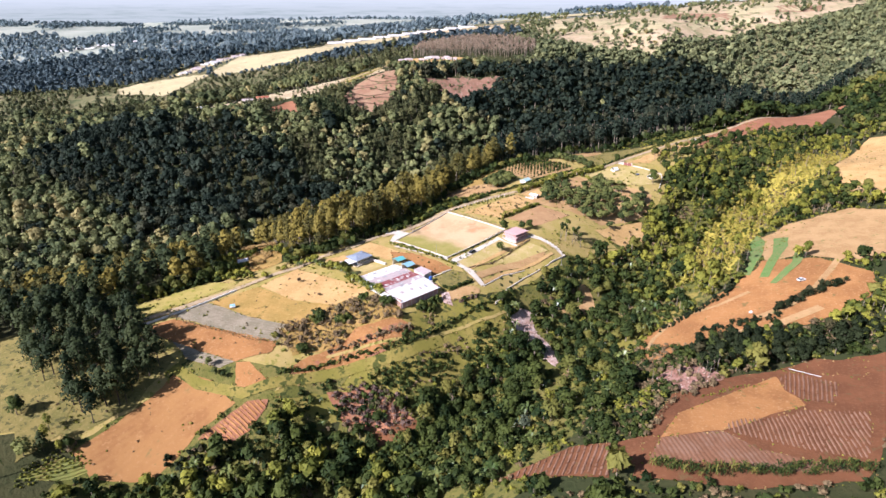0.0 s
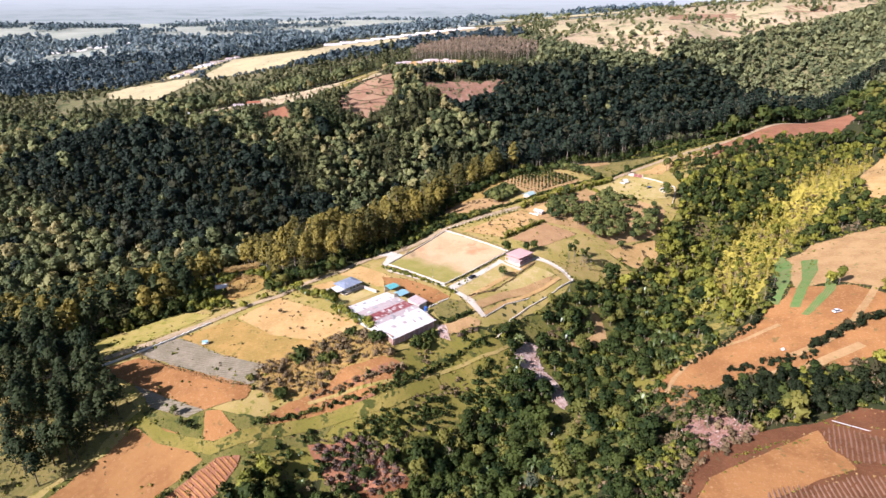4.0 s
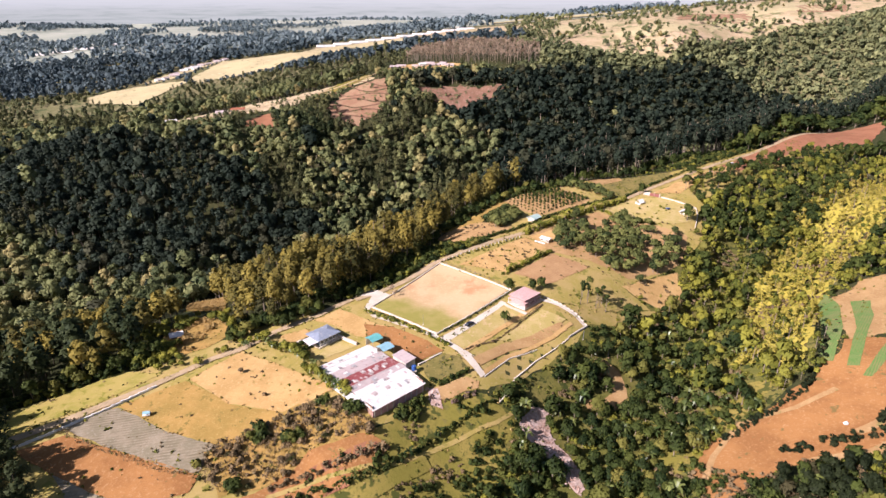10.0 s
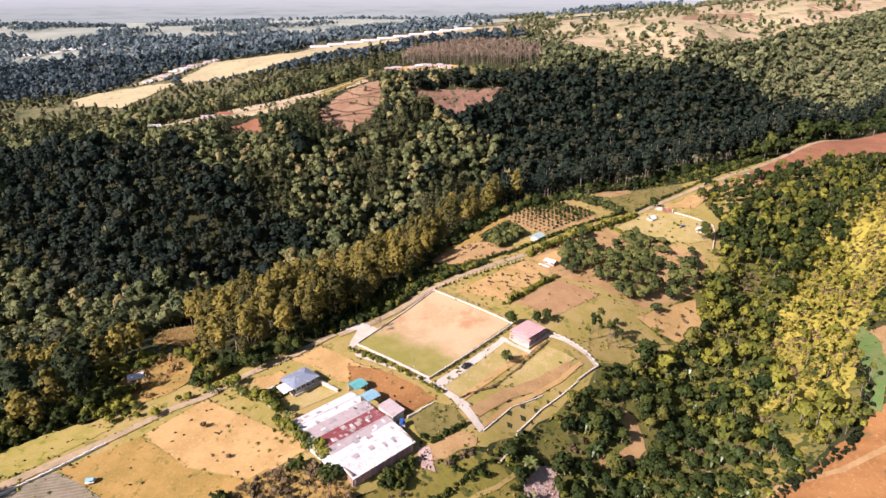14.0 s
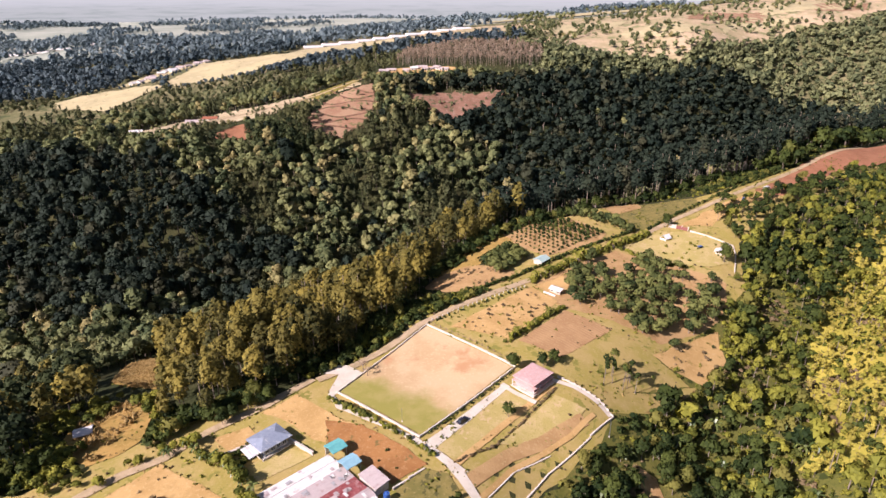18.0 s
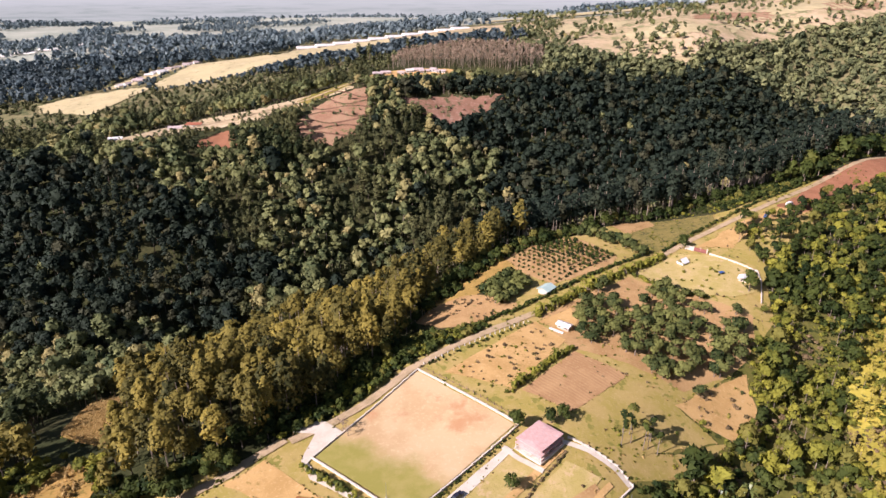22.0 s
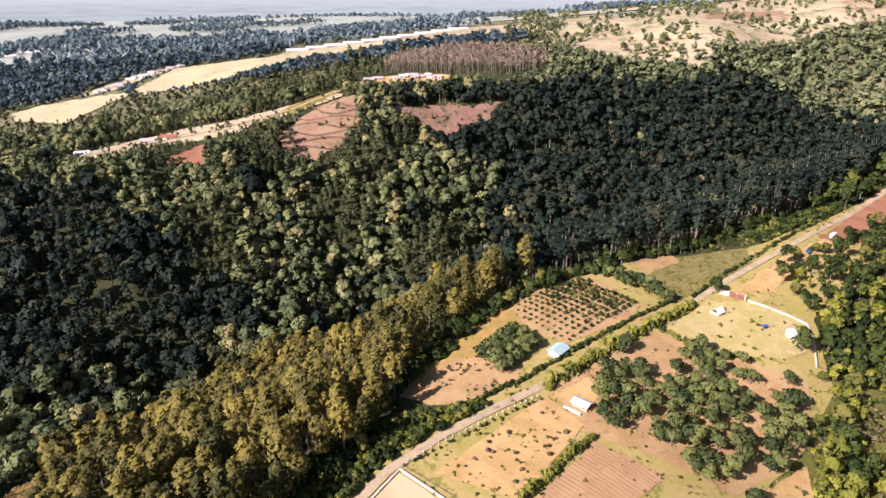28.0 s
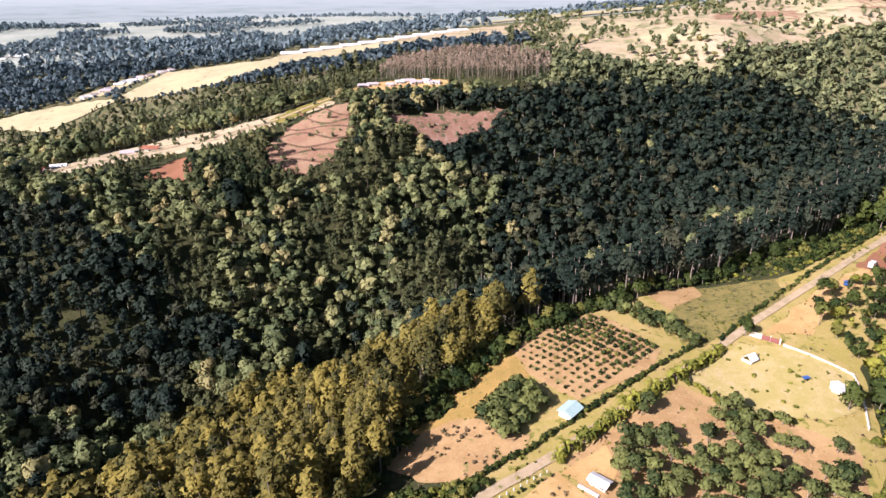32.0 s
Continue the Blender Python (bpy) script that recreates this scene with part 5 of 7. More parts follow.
for hx, hy in ((-290, 624), (-278, 632), (-268, 622), (-340, 604), (-352, 596)):
    small_house("ridge_house", hx, hy, rng.uniform(0, 60), rng.uniform(8, 14), 6.5, 3.0, WHITE, rng.choice((WHITESHEET, TERRACOTTA, GREYSHEET)), "pale house beside the ridge road", "ridge houses")


def tunnel(x, y, turn, length, width, label, name="greenhouse_tunnel", group="greenhouse tunnels"):
    """A long greenhouse with a rounded cover and end walls."""
    h = thing(name, pose(x, y, lowest(x, y, length * 0.4) + 1.5, 0, 0, turn), label, "greenhouse", group)
    prof = [(width / 2 * math.cos(a), 3.4 * math.sin(a) + 0.6) for a in np.linspace(0, math.pi, 9)]
    part("cover", loft([[(-length / 2, yy, zz) for yy, zz in prof], [(length / 2, yy, zz) for yy, zz in prof]]), WHITESHEET, h)
    part("base_wall", box(length, width, 0.8, 0, 0, -0.4), PLASTER, h)


for k in range(10):
    tunnel(-282 + 27 * k, 1080 + 13.0 * k, 26, 31, 18, "long white greenhouse on the far ridge")
for k in range(5):
    tunnel(-800 + 50 * k, 1330 + 8 * k, 8, 46, 22, "long white-roofed farm building far off", "far_farm_building", "far farm buildings")
for k in range(3):
    tunnel(-960 + 45 * k, 1290 + 9 * k, 10, 40, 22, "long white-roofed farm building far off", "far_farm_building", "far farm buildings")

# ------------------------------------------------------------------ plants
RNG = np.random.default_rng(7)


def blades(centres, normals, size, rng, aspect=1.0, tilt=0.55):
    """Small leaf tufts: one pointed blade at each centre, roughly along the surface that it belongs to."""
    n = len(centres)
    nrm = normals + rng.normal(0, tilt, (n, 3))
    nrm /= np.linalg.norm(nrm, axis=1, keepdims=True)
    ref = rng.normal(0, 1, (n, 3))
    a = np.cross(nrm, ref)
    a /= np.linalg.norm(a, axis=1, keepdims=True)
    b = np.cross(nrm, a)
    s = size * rng.uniform(0.7, 1.35, (n, 1))
    q = np.stack([centres + a * s * 1.2, centres - a * s * 0.55 + b * s * aspect, centres - a * s * 0.55 - b * s * aspect], 1)
    soft = normals + 0.55 * nrm * np.sign((nrm * normals).sum(1, keepdims=True)) + np.array([0, 0, 0.25])
    soft /= np.linalg.norm(soft, axis=1, keepdims=True)
    return np.concatenate([q.reshape(-1, 3), np.repeat(soft, 3, 0)], 1)


def halves(quads):
    """Quads, four points each, as pairs of triangles with their normals."""
    q = quads.reshape(-1, 4, 3)[:, (0, 1, 2, 0, 2, 3)].reshape(-1, 3, 3)
    n = np.cross(q[:, 1] - q[:, 0], q[:, 2] - q[:, 0])
    n /= np.maximum(np.linalg.norm(n, axis=1, keepdims=True), 1e-9)
    return np.concatenate([q.reshape(-1, 3), np.repeat(n, 3, 0)], 1)


def ball_points(n, rng):
    v = rng.normal(0, 1, (n, 3))
    return v / np.linalg.norm(v, axis=1, keepdims=True)


def rounded(p, d, centre, share):
    """Directions between those of a clump's skin and those of the whole crown."""
    w = p - centre
    n = d + share * w / np.maximum(np.linalg.norm(w, axis=1, keepdims=True), 0.1)
    return n / np.maximum(np.linalg.norm(n, axis=1, keepdims=True), 0.05)


def broad_crown(rng, h, r, base, clumps, tufts, size):
    """A rounded, lumpy crown: tufts on the skin of overlapping clumps."""
    out = []
    for k in range(clumps):
        ang, up = rng.uniform(0, 6.283), rng.uniform(0, 1)
        rr = r * 0.72 * math.sqrt(rng.uniform(0.05, 1)) * (1.1 - 0.6 * up)
        c = np.array([rr * math.cos(ang), rr * math.sin(ang), base + (h - base) * (0.22 + 0.58 * up)])
        cr = r * rng.uniform(0.28, 0.56)
        d = ball_points(tufts, rng)
        d[:, 2] = np.abs(d[:, 2]) * np.where(rng.uniform(size=tufts) < 0.75, 1, -1)
        p = c + d * cr * np.array([1, 1, 0.85]) * rng.uniform(0.66, 1.22, (tufts, 1))
        out.append(blades(p, rounded(p, d, np.array([0, 0, base + 0.35 * (h - base)]), 0.4), size, rng, 0.9, 0.45))
    return np.concatenate(out)


def pine_crown(rng, h, r, base, clumps, tufts, size, pointed=False):
    """A pine: clumps of needle tufts stacked into a tall rounded crown."""
    out = []
    for k in range(clumps):
        f = (k + 0.5) / clumps
        z = base + (h - base) * (0.08 + 0.86 * f)
        rad = r * ((1.03 - f) ** 0.7 if pointed else math.sin(3.1416 * (0.27 + 0.66 * f)) ** 0.8)
        ang = k * 2.399 + rng.uniform(-0.5, 0.5)
        c = np.array([rad * 0.55 * math.cos(ang), rad * 0.55 * math.sin(ang), z])
        cr = max(rad * rng.uniform(0.5, 0.72), r * 0.22)
        d = ball_points(tufts, rng)
        d[:, 2] = np.abs(d[:, 2]) * np.where(rng.uniform(size=tufts) < 0.7, 1, -1)
        p = c + d * cr * np.array([1, 1, 0.85]) * rng.uniform(0.85, 1.12, (tufts, 1))
        out.append(blades(p, rounded(p, d, np.array([0, 0, base + 0.3 * (h - base)]), 1.1), size, rng, 0.85, 0.3))
    return np.concatenate(out)


def fan_plant(rng, h, spread, count, width):
    """Banana or palm: long arching leaves from one point, each of four pieces."""
    out = []
    for k in range(count):
        ang = k * 2.399 + rng.uniform(-0.3, 0.3)
        d = np.array([math.cos(ang), math.sin(ang), 0.0])
        side = np.array([-d[1], d[0], 0.0]) * width / 2
        rise = rng.uniform(0.25, 0.6)
        pts = [np.array([0, 0, h * 0.55]) + d * spread * t + np.array([0, 0, h * (rise * math.sin(t * 2.2) + 0.1 * t - 0.45 * t * t)]) for t in (0.0, 0.35, 0.7, 1.0)]
        ws = (0.35, 1.0, 0.85, 0.15)
        for (p, q, w0, w1) in zip(pts, pts[1:], ws, ws[1:]):
            out.append(np.stack([p - side * w0, q - side * w1, q + side * w1, p + side * w0]))
    return halves(np.concatenate(out))


def stem(h, r0, r1, lean=0.0, limbs=0, rng=None, reach=0.0):
    """A tapered trunk with limbs, open-sided."""
    segs = [((0, 0, -0.6), (lean * h, 0, h), r0, r1)]
    for k in range(limbs):
        f = rng.uniform(0.45, 0.85)
        ang = rng.uniform(0, 6.283)
        p = (lean * h * f, 0, h * f)
        segs.append((p, (p[0] + reach * math.cos(ang), p[1] + reach * math.sin(ang), p[2] + reach * 0.7), r1 * 0.9, r1 * 0.35))
    out = []
    for a, b, ra, rb in segs:
        a, b = np.array(a, float), np.array(b, float)
        ax = (b - a) / np.linalg.norm(b - a)
        u = np.cross(ax, [0.3, 0.9, 0.2])
        u /= np.linalg.norm(u)
        w = np.cross(ax, u)
        ring = [(math.cos(t) * u + math.sin(t) * w) for t in np.arange(5) * 1.2566]
        for i in range(5):
            out.append(np.stack([a + ring[i] * ra, a + ring[(i + 1) % 5] * ra, b + ring[(i + 1) % 5] * rb, b + ring[i] * rb]))
    return halves(np.concatenate(out))


def leaf_mesh(name, crown, mats, trunk=None, tone=None):
    """A mesh of loose triangles; those of the trunk take the second material."""
    v = crown if trunk is None or not len(trunk) else np.concatenate([crown, trunk])
    n = len(v) // 3
    me = bpy.data.meshes.new(name)
    me.vertices.add(len(v))
    me.vertices.foreach_set("co", v[:, :3].astype(np.float32).ravel())
    me.loops.add(len(v))
    me.loops.foreach_set("vertex_index", np.arange(len(v), dtype=np.int32))
    me.polygons.add(n)
    me.polygons.foreach_set("loop_start", np.arange(0, len(v), 3, dtype=np.int32))
    for m in mats:
        me.materials.append(m)
    if trunk is not None and len(trunk):
        idx = np.zeros(n, np.int32)
        idx[len(crown) // 3:] = 1
        me.polygons.foreach_set("material_index", idx)
    if tone is not None:
        at = me.attributes.new("tone", "FLOAT", "FACE")
        full = np.zeros(n, np.float32)
        full[:len(tone)] = tone
        at.data.foreach_set("value", full)
    me.update(calc_edges=True)
    soft = me.attributes.new("custom_normal", "FLOAT_VECTOR", "POINT")
    soft.data.foreach_set("vector", v[:, 3:].astype(np.float32).ravel())
    me.update()
    return me


def spread(protos, xs, ys, scales, lift=0.0, seed=1, squash=0.12):
    """Copies of crown and trunk triangles at many places: crown vertices, trunk vertices, tone per crown blade."""
    rng = np.random.default_rng(seed)
    zs = land(xs, ys) + lift
    which = rng.integers(0, len(protos), len(xs))
    crowns, trunks, tones = [], [], []
    for k, (crown, trunk) in enumerate(protos):
        m = which == k
        n = int(m.sum())
        if not n:
            continue
        a = rng.uniform(0, 6.283, n)
        s = scales[m]
        sz = s * rng.uniform(1 - squash, 1 + squash, n)
        ca, sa = np.cos(a) * s, np.sin(a) * s
        at = np.stack([xs[m], ys[m], zs[m]], 1)
        tone = rng.uniform(0, 1, n)
        for src, dst in ((crown, crowns), (trunk, trunks)):
            if src is None:
                continue
            p = np.stack([ca[:, None] * src[:, 0] - sa[:, None] * src[:, 1], sa[:, None] * src[:, 0] + ca[:, None] * src[:, 1], sz[:, None] * src[:, 2]], -1) + at[:, None, :]
            co, si = np.cos(a)[:, None], np.sin(a)[:, None]
            q = np.stack([co * src[:, 3] - si * src[:, 4], si * src[:, 3] + co * src[:, 4], np.broadcast_to(src[:, 5], (n, len(src)))], -1)
            dst.append(np.concatenate([p, q], -1).reshape(-1, 6))
        tones.append(np.repeat(tone, len(crown) // 3))
    return np.concatenate(crowns), (np.concatenate(trunks) if trunks else None), np.concatenate(tones)


def stuff(name, label, category, protos, xs, ys, scales, leaf, bark=DARKBARK, seed=1, lift=0.0):
    """Very many plants of one kind as one object."""
    if not len(xs):
        return
    crown, trunk, tone = spread(protos, np.asarray(xs), np.asarray(ys), np.asarray(scales), lift, seed)
    ob = new(name, leaf_mesh(name, crown, [leaf, bark], trunk, tone))
    tagged(ob, label, category, kind="stuff")


def plants(name, label, category, protos, xs, ys, scales, leaf, bark, group, seed=1, crown_name="crown", lift=0.0):
    """Plants that one could count: each a thing with trunk and crown."""
    rng = random.Random(seed)
    meshes = [(leaf_mesh(crown_name, c, [leaf]), None if t is None else leaf_mesh("trunk", t, [bark])) for c, t in protos]
    for x, y, s in zip(xs, ys, scales):
        crown, trunk = rng.choice(meshes)
        top = thing(name, pose(x, y, land(x, y) + lift, 0, 0, rng.uniform(0, 360)) @ Matrix.Diagonal((s, s, s * rng.uniform(0.88, 1.12), 1)), label, category, group)
        ob = new(crown_name, crown)
        ob.parent = top
        if trunk:
            ob = new("trunk", trunk)
            ob.parent = top


def kinds(make, count, seed):
    return [make(np.random.default_rng(seed + k)) for k in range(count)]


# prototypes: near, middle and far, all of about unit scale in metres
PINES = kinds(lambda r: (pine_crown(r, r.uniform(18, 23), r.uniform(3.6, 4.6), r.uniform(7, 9), 13, 36, 0.66), stem(22, 0.32, 0.08)), 3, 100)
CONES = kinds(lambda r: (pine_crown(r, r.uniform(17, 21), r.uniform(4.3, 5.2), r.uniform(2, 4), 18, 32, 0.62, True), stem(19, 0.3, 0.06)), 4, 110)
PINES += CONES[:2]
PINES_MID = kinds(lambda r: (pine_crown(r, r.uniform(18, 23), r.uniform(3.8, 4.8), r.uniform(6, 8), 9, 18, 1.12), stem(20, 0.3, 0.1)), 5, 120)
POLES = kinds(lambda r: (pine_crown(r, r.uniform(22, 27), r.uniform(3.2, 4.2), r.uniform(10, 13), 9, 20, 1.0), stem(25, 0.34, 0.12)), 4, 130)
BROADS = kinds(lambda r: (broad_crown(r, r.uniform(9, 12), r.uniform(3.6, 4.6), 2.5, 11, 36, 0.66), stem(7, 0.28, 0.12, 0.03, 4, r, 2.2)), 5, 140)
BROADS_MID = kinds(lambda r: (broad_crown(r, r.uniform(10, 15), r.uniform(3.8, 5.2), 2.5, 8, 17, 1.25), stem(8, 0.25, 0.1)), 6, 160)
BROADS_FINE = kinds(lambda r: (broad_crown(r, r.uniform(10, 15), r.uniform(3.8, 5.2), 2.5, 9, 30, 0.86), stem(8, 0.25, 0.1)), 6, 165)
BROADS_FAR = kinds(lambda r: (broad_crown(r, r.uniform(10, 14), r.uniform(4.2, 5.4), 1.5, 4, 12, 1.9), None), 6, 180)
BLOBS = kinds(lambda r: (broad_crown(r, r.uniform(12, 18), r.uniform(8, 11), 0.5, 4, 8, 3.8), None), 6, 200)
BUSHES_MID = kinds(lambda r: (broad_crown(r, r.uniform(1.8, 2.6), r.uniform(1.2, 1.7), 0.1, 4, 11, 0.52), None), 5, 320)
TINY = kinds(lambda r: (broad_crown(r, r.uniform(10, 14), r.uniform(4.5, 5.6), 0.5, 3, 8, 2.6), None), 5, 340)
BUSHES = kinds(lambda r: (broad_crown(r, r.uniform(1.8, 2.6), r.uniform(1.2, 1.7), 0.1, 6, 18, 0.36), None), 5, 220)
TALL = kinds(lambda r: (np.concatenate([broad_crown(r, 11.5, 2.1, 5.0, 6, 20, 0.58), broad_crown(r, 7.0, 1.6, 2.0, 3, 13, 0.52)]), stem(10.5, 0.14, 0.05, r.uniform(-0.06, 0.06))), 5, 240)
FANS = kinds(lambda r: (fan_plant(r, r.uniform(3.2, 4.2), r.uniform(2.2, 2.8), 9, 0.75), stem(2.0, 0.18, 0.14)), 4, 260)
BARE = kinds(lambda r: (broad_crown(r, 13, 2.4, 6, 4, 9, 0.5), stem(12, 0.2, 0.06, 0.0, 5, r, 1.8)), 4, 280)
MAIZE = kinds(lambda r: (fan_plant(r, 2.4, 0.9, 7, 0.2), None), 3, 300)


def axis_u(x, y):
    return 0.72 * x + 0.69 * y


def axis_v(x, y):
    return -0.69 * x + 0.72 * y


def jitter_grid(x0, x1, y0, y1, step, seed, wild=0.42):
    rng = np.random.default_rng(seed)
    gx, gy = np.meshgrid(np.arange(x0, x1, step), np.arange(y0, y1, step))
    gx = gx + (np.arange(gx.shape[0]) % 2)[:, None] * step / 2
    x = (gx + rng.uniform(-wild, wild, gx.shape) * step).ravel()
    y = (gy + rng.uniform(-wild, wild, gy.shape) * step).ravel()
    return x, y


def free(x, y, grow=1.0):
    ok = np.ones(len(x), bool)
    for poly in OPEN:
        ok &= ~inside(poly, x, y, grow)
    return ok


def in_view(x, y, margin=40.0):
    """The wedge of country ahead of the flight."""
    return (np.abs(x + 0.06 * (y + 140)) < margin + 0.80 * (y + 150)) & (y > -110)


def patchy(x, y, size, seed):
    return np.array([noise.noise(Vector((a / size, b / size, seed))) for a, b in zip(x, y)])


# pine belt along the north edge of the spur
CORN = [(-154, 228), (-161, 245), (-176, 276), (-175, 289), (-163, 281), (-137, 243), (-129, 223), (-125, 212), (-138, 218)]
EDGE_U = [-120, -40, 0, 30, 55, 64, 115, 145, 180, 197, 203, 225, 254, 296, 326, 368, 418, 484, 900]
BELT_U, BELT_W = [-150, 40, 96, 172, 258, 336, 420, 900], [90, 120, 145, 140, 95, 62, 44, 46]
EDGE_V = [214, 211, 209, 207, 202, 189, 197, 204, 221, 231, 236, 242, 247, 239, 228, 214, 197, 188, 184]
px, py = jitter_grid(-330, 560, 40, 760, 7.6, 21)
u, v = axis_u(px, py), axis_v(px, py)
start = np.interp(u, EDGE_U, EDGE_V)
belt = np.interp(u, BELT_U, BELT_W) + 8 * patchy(px, py, 30.0, 17.0)
ok = (v > start + 1.5) & (v < start + belt) & in_view(px, py) & (u > -140)
ok &= ~inside([(-148, 216), (-172, 252), (-150, 262), (-128, 226)], px, py) & ~inside(CORN, px, py, 3) & ~inside([(x + 6, y - 13) for x, y in CORN], px, py, 1) & ~inside([(x - 9, y - 9) for x, y in CORN], px, py, 1) & ~inside([(-148, 188), (-140, 206), (-117, 203), (-106, 174), (-120, 158), (-140, 168)], px, py, 2)
px, py, u = px[ok], py[ok], u[ok]
size = RNG.uniform(0.74, 1.2, len(px)) * np.interp(u, [-100, 40, 100, 330, 420], [0.82, 0.80, 1.02, 1.0, 1.0])
near = (u > 60) & (u < 264)
order = np.argsort(np.where(near, axis_v(px, py) - np.interp(axis_u(px, py), EDGE_U, EDGE_V), 999))
first = order[:300]
rest = order[300:]
plants("pine_tree", "tall golden-green pine at the edge of the wood", "pine tree", PINES, px[first], py[first], size[first], PINE, BARK, "pines of the belt", 3)
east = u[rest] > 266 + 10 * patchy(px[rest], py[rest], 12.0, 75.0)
# pines by the far lane take the shade-darkened leaf colour
stuff("dark_pine_wood", "pines with bare trunks along the far lane, coloured dark for shade", "pine wood", POLES, px[rest][east], py[rest][east], size[rest][east], SHADED_FOREST, BARK, 25)
rest = rest[~east]
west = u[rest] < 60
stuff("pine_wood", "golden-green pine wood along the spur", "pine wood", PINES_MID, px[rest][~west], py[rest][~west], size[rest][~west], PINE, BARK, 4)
# patches meant as sunlit take the golden needle colour, the others the dark one
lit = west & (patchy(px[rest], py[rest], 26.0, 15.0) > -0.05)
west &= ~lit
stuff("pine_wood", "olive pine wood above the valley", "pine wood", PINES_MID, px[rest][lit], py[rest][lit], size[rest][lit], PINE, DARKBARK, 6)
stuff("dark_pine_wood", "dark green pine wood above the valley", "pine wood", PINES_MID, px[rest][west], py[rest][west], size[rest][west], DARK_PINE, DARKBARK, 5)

# leafy trees at the foot of the pines
qx, qy = jitter_grid(-215, 330, 120, 560, 4.6, 27)
u, v = axis_u(qx, qy), axis_v(qx, qy)
foot = v - np.interp(u, EDGE_U, EDGE_V)
ok = (foot > -1.0) & (foot < np.interp(u, [60, 140, 160, 330, 420], [8, 8, 7, 6, 10])) & (u > -70) & (u < 420) & ~inside([(-148, 188), (-140, 206), (-117, 203), (-106, 174), (-120, 158), (-140, 168)], qx, qy, 2) & in_view(qx, qy) & ~inside([(0, 304), (14, 318), (24, 314), (22, 300), (10, 292)], qx, qy, 3)
plants("edge_tree", "dark green leafy tree at the foot of the pines", "tree", BROADS, qx[ok], qy[ok], RNG.uniform(0.4, 0.85, ok.sum()), CREEKLEAF, BARK, "trees at the foot of the pines", 28)

# pine grove beside the lane
GROVE = [(-207, 98), (-202, 128), (-172, 118), (-150, 102), (-128, 84), (-136, 66), (-142, 55), (-153, 56), (-176, 66)]
gx, gy = jitter_grid(-215, -120, 45, 135, 6.4, 31)
ok = inside(GROVE, gx, gy)
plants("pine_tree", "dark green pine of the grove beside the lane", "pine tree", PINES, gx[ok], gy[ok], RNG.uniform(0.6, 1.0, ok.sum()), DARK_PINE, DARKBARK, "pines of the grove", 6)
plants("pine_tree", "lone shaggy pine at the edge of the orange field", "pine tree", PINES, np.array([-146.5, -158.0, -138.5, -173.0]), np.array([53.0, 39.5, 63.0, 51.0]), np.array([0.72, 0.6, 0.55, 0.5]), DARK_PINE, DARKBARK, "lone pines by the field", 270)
OPEN.append(GROVE)

# valley forest and its far slope
def sight_cap(x, y, reach):
    """Greatest height of a tree that leaves the open fields behind it in view from the air above the spur."""
    away = np.hypot(x, y - 20.0)
    dx, dy = x / away, (y - 20.0) / away
    here = land(x, y)
    fall = (140.0 - here) / away
    cap = np.full(len(x), 99.0)
    for step in np.arange(8.0, reach, 9.0):
        ax, ay = x + dx * step, y + dy * step
        cap = np.where(free(ax, ay, 0.0), cap, np.minimum(cap, land(ax, ay) - here + fall * step + 2.5))
    return np.maximum(cap, 2.0)


# cloud shade put into leaf colour: valley floor in the west, steep wall in the east
CLOUD_SHADE_WEST = [(-420, 520), (-390, 529), (-314, 502), (-245, 487), (-200, 468), (-164, 452), (-125, 437), (-150, 400), (-174, 391), (-218, 340), (-277, 340), (-440, 420)]
CLOUD_SHADE_EAST = [(-88, 690), (-62, 664), (-45, 627), (15, 620), (12, 520), (115, 570), (249, 650), (420, 750), (470, 850), (400, 850), (330, 838), (250, 812), (169, 786), (81, 756), (20, 716)]


def in_cloud_shade(x, y):
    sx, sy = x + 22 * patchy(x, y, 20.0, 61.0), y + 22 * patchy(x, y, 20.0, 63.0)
    return inside(CLOUD_SHADE_WEST, sx, sy) | inside(CLOUD_SHADE_EAST, sx, sy)


fx, fy = jitter_grid(-640, 760, 60, 720, 7.0, 41)
u, v = axis_u(fx, fy), axis_v(fx, fy)
ok = (v > np.interp(u, EDGE_U, EDGE_V) + np.interp(u, BELT_U, BELT_W) - 2) & in_view(fx, fy) & free(fx, fy, 2.0)
fx, fy = fx[ok], fy[ok]
pn, pm = patchy(fx, fy, 55.0, 2.0), patchy(fx, fy, 34.0, 5.0)
conifer = (pn > 0.10) & (fy > 370) & (axis_u(fx, fy) < 410)
size = RNG.uniform(0.72, 1.12, len(fx)) * np.where(RNG.uniform(size=len(fx)) < 0.14, 1.5, 1.0) * np.where(pm > 0.1, 1.12, 1.0)
size = np.where(fy > 440, np.minimum(size, sight_cap(fx, fy, 80) / 13.0), size)
# trees inside the cloud-shade outlines get the darkened leaves
shadier = in_cloud_shade(fx, fy)
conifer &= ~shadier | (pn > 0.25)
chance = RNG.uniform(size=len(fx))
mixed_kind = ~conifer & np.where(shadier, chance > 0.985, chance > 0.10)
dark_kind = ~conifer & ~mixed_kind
close = fy < 430
for sel, protos, sd in ((~close, BROADS_MID, 7), (close, BROADS_FINE, 77)):
    a, b = dark_kind & sel, mixed_kind & sel
    stuff("valley_forest", "dense broadleaf forest in the valley, coloured dark for cloud shade", "forest", protos, fx[a], fy[a], size[a], SHADED_FOREST, BARK, sd)
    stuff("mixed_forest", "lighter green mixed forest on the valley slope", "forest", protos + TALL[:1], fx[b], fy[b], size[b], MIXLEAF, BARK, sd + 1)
a, b = conifer & shadier, conifer & ~shadier
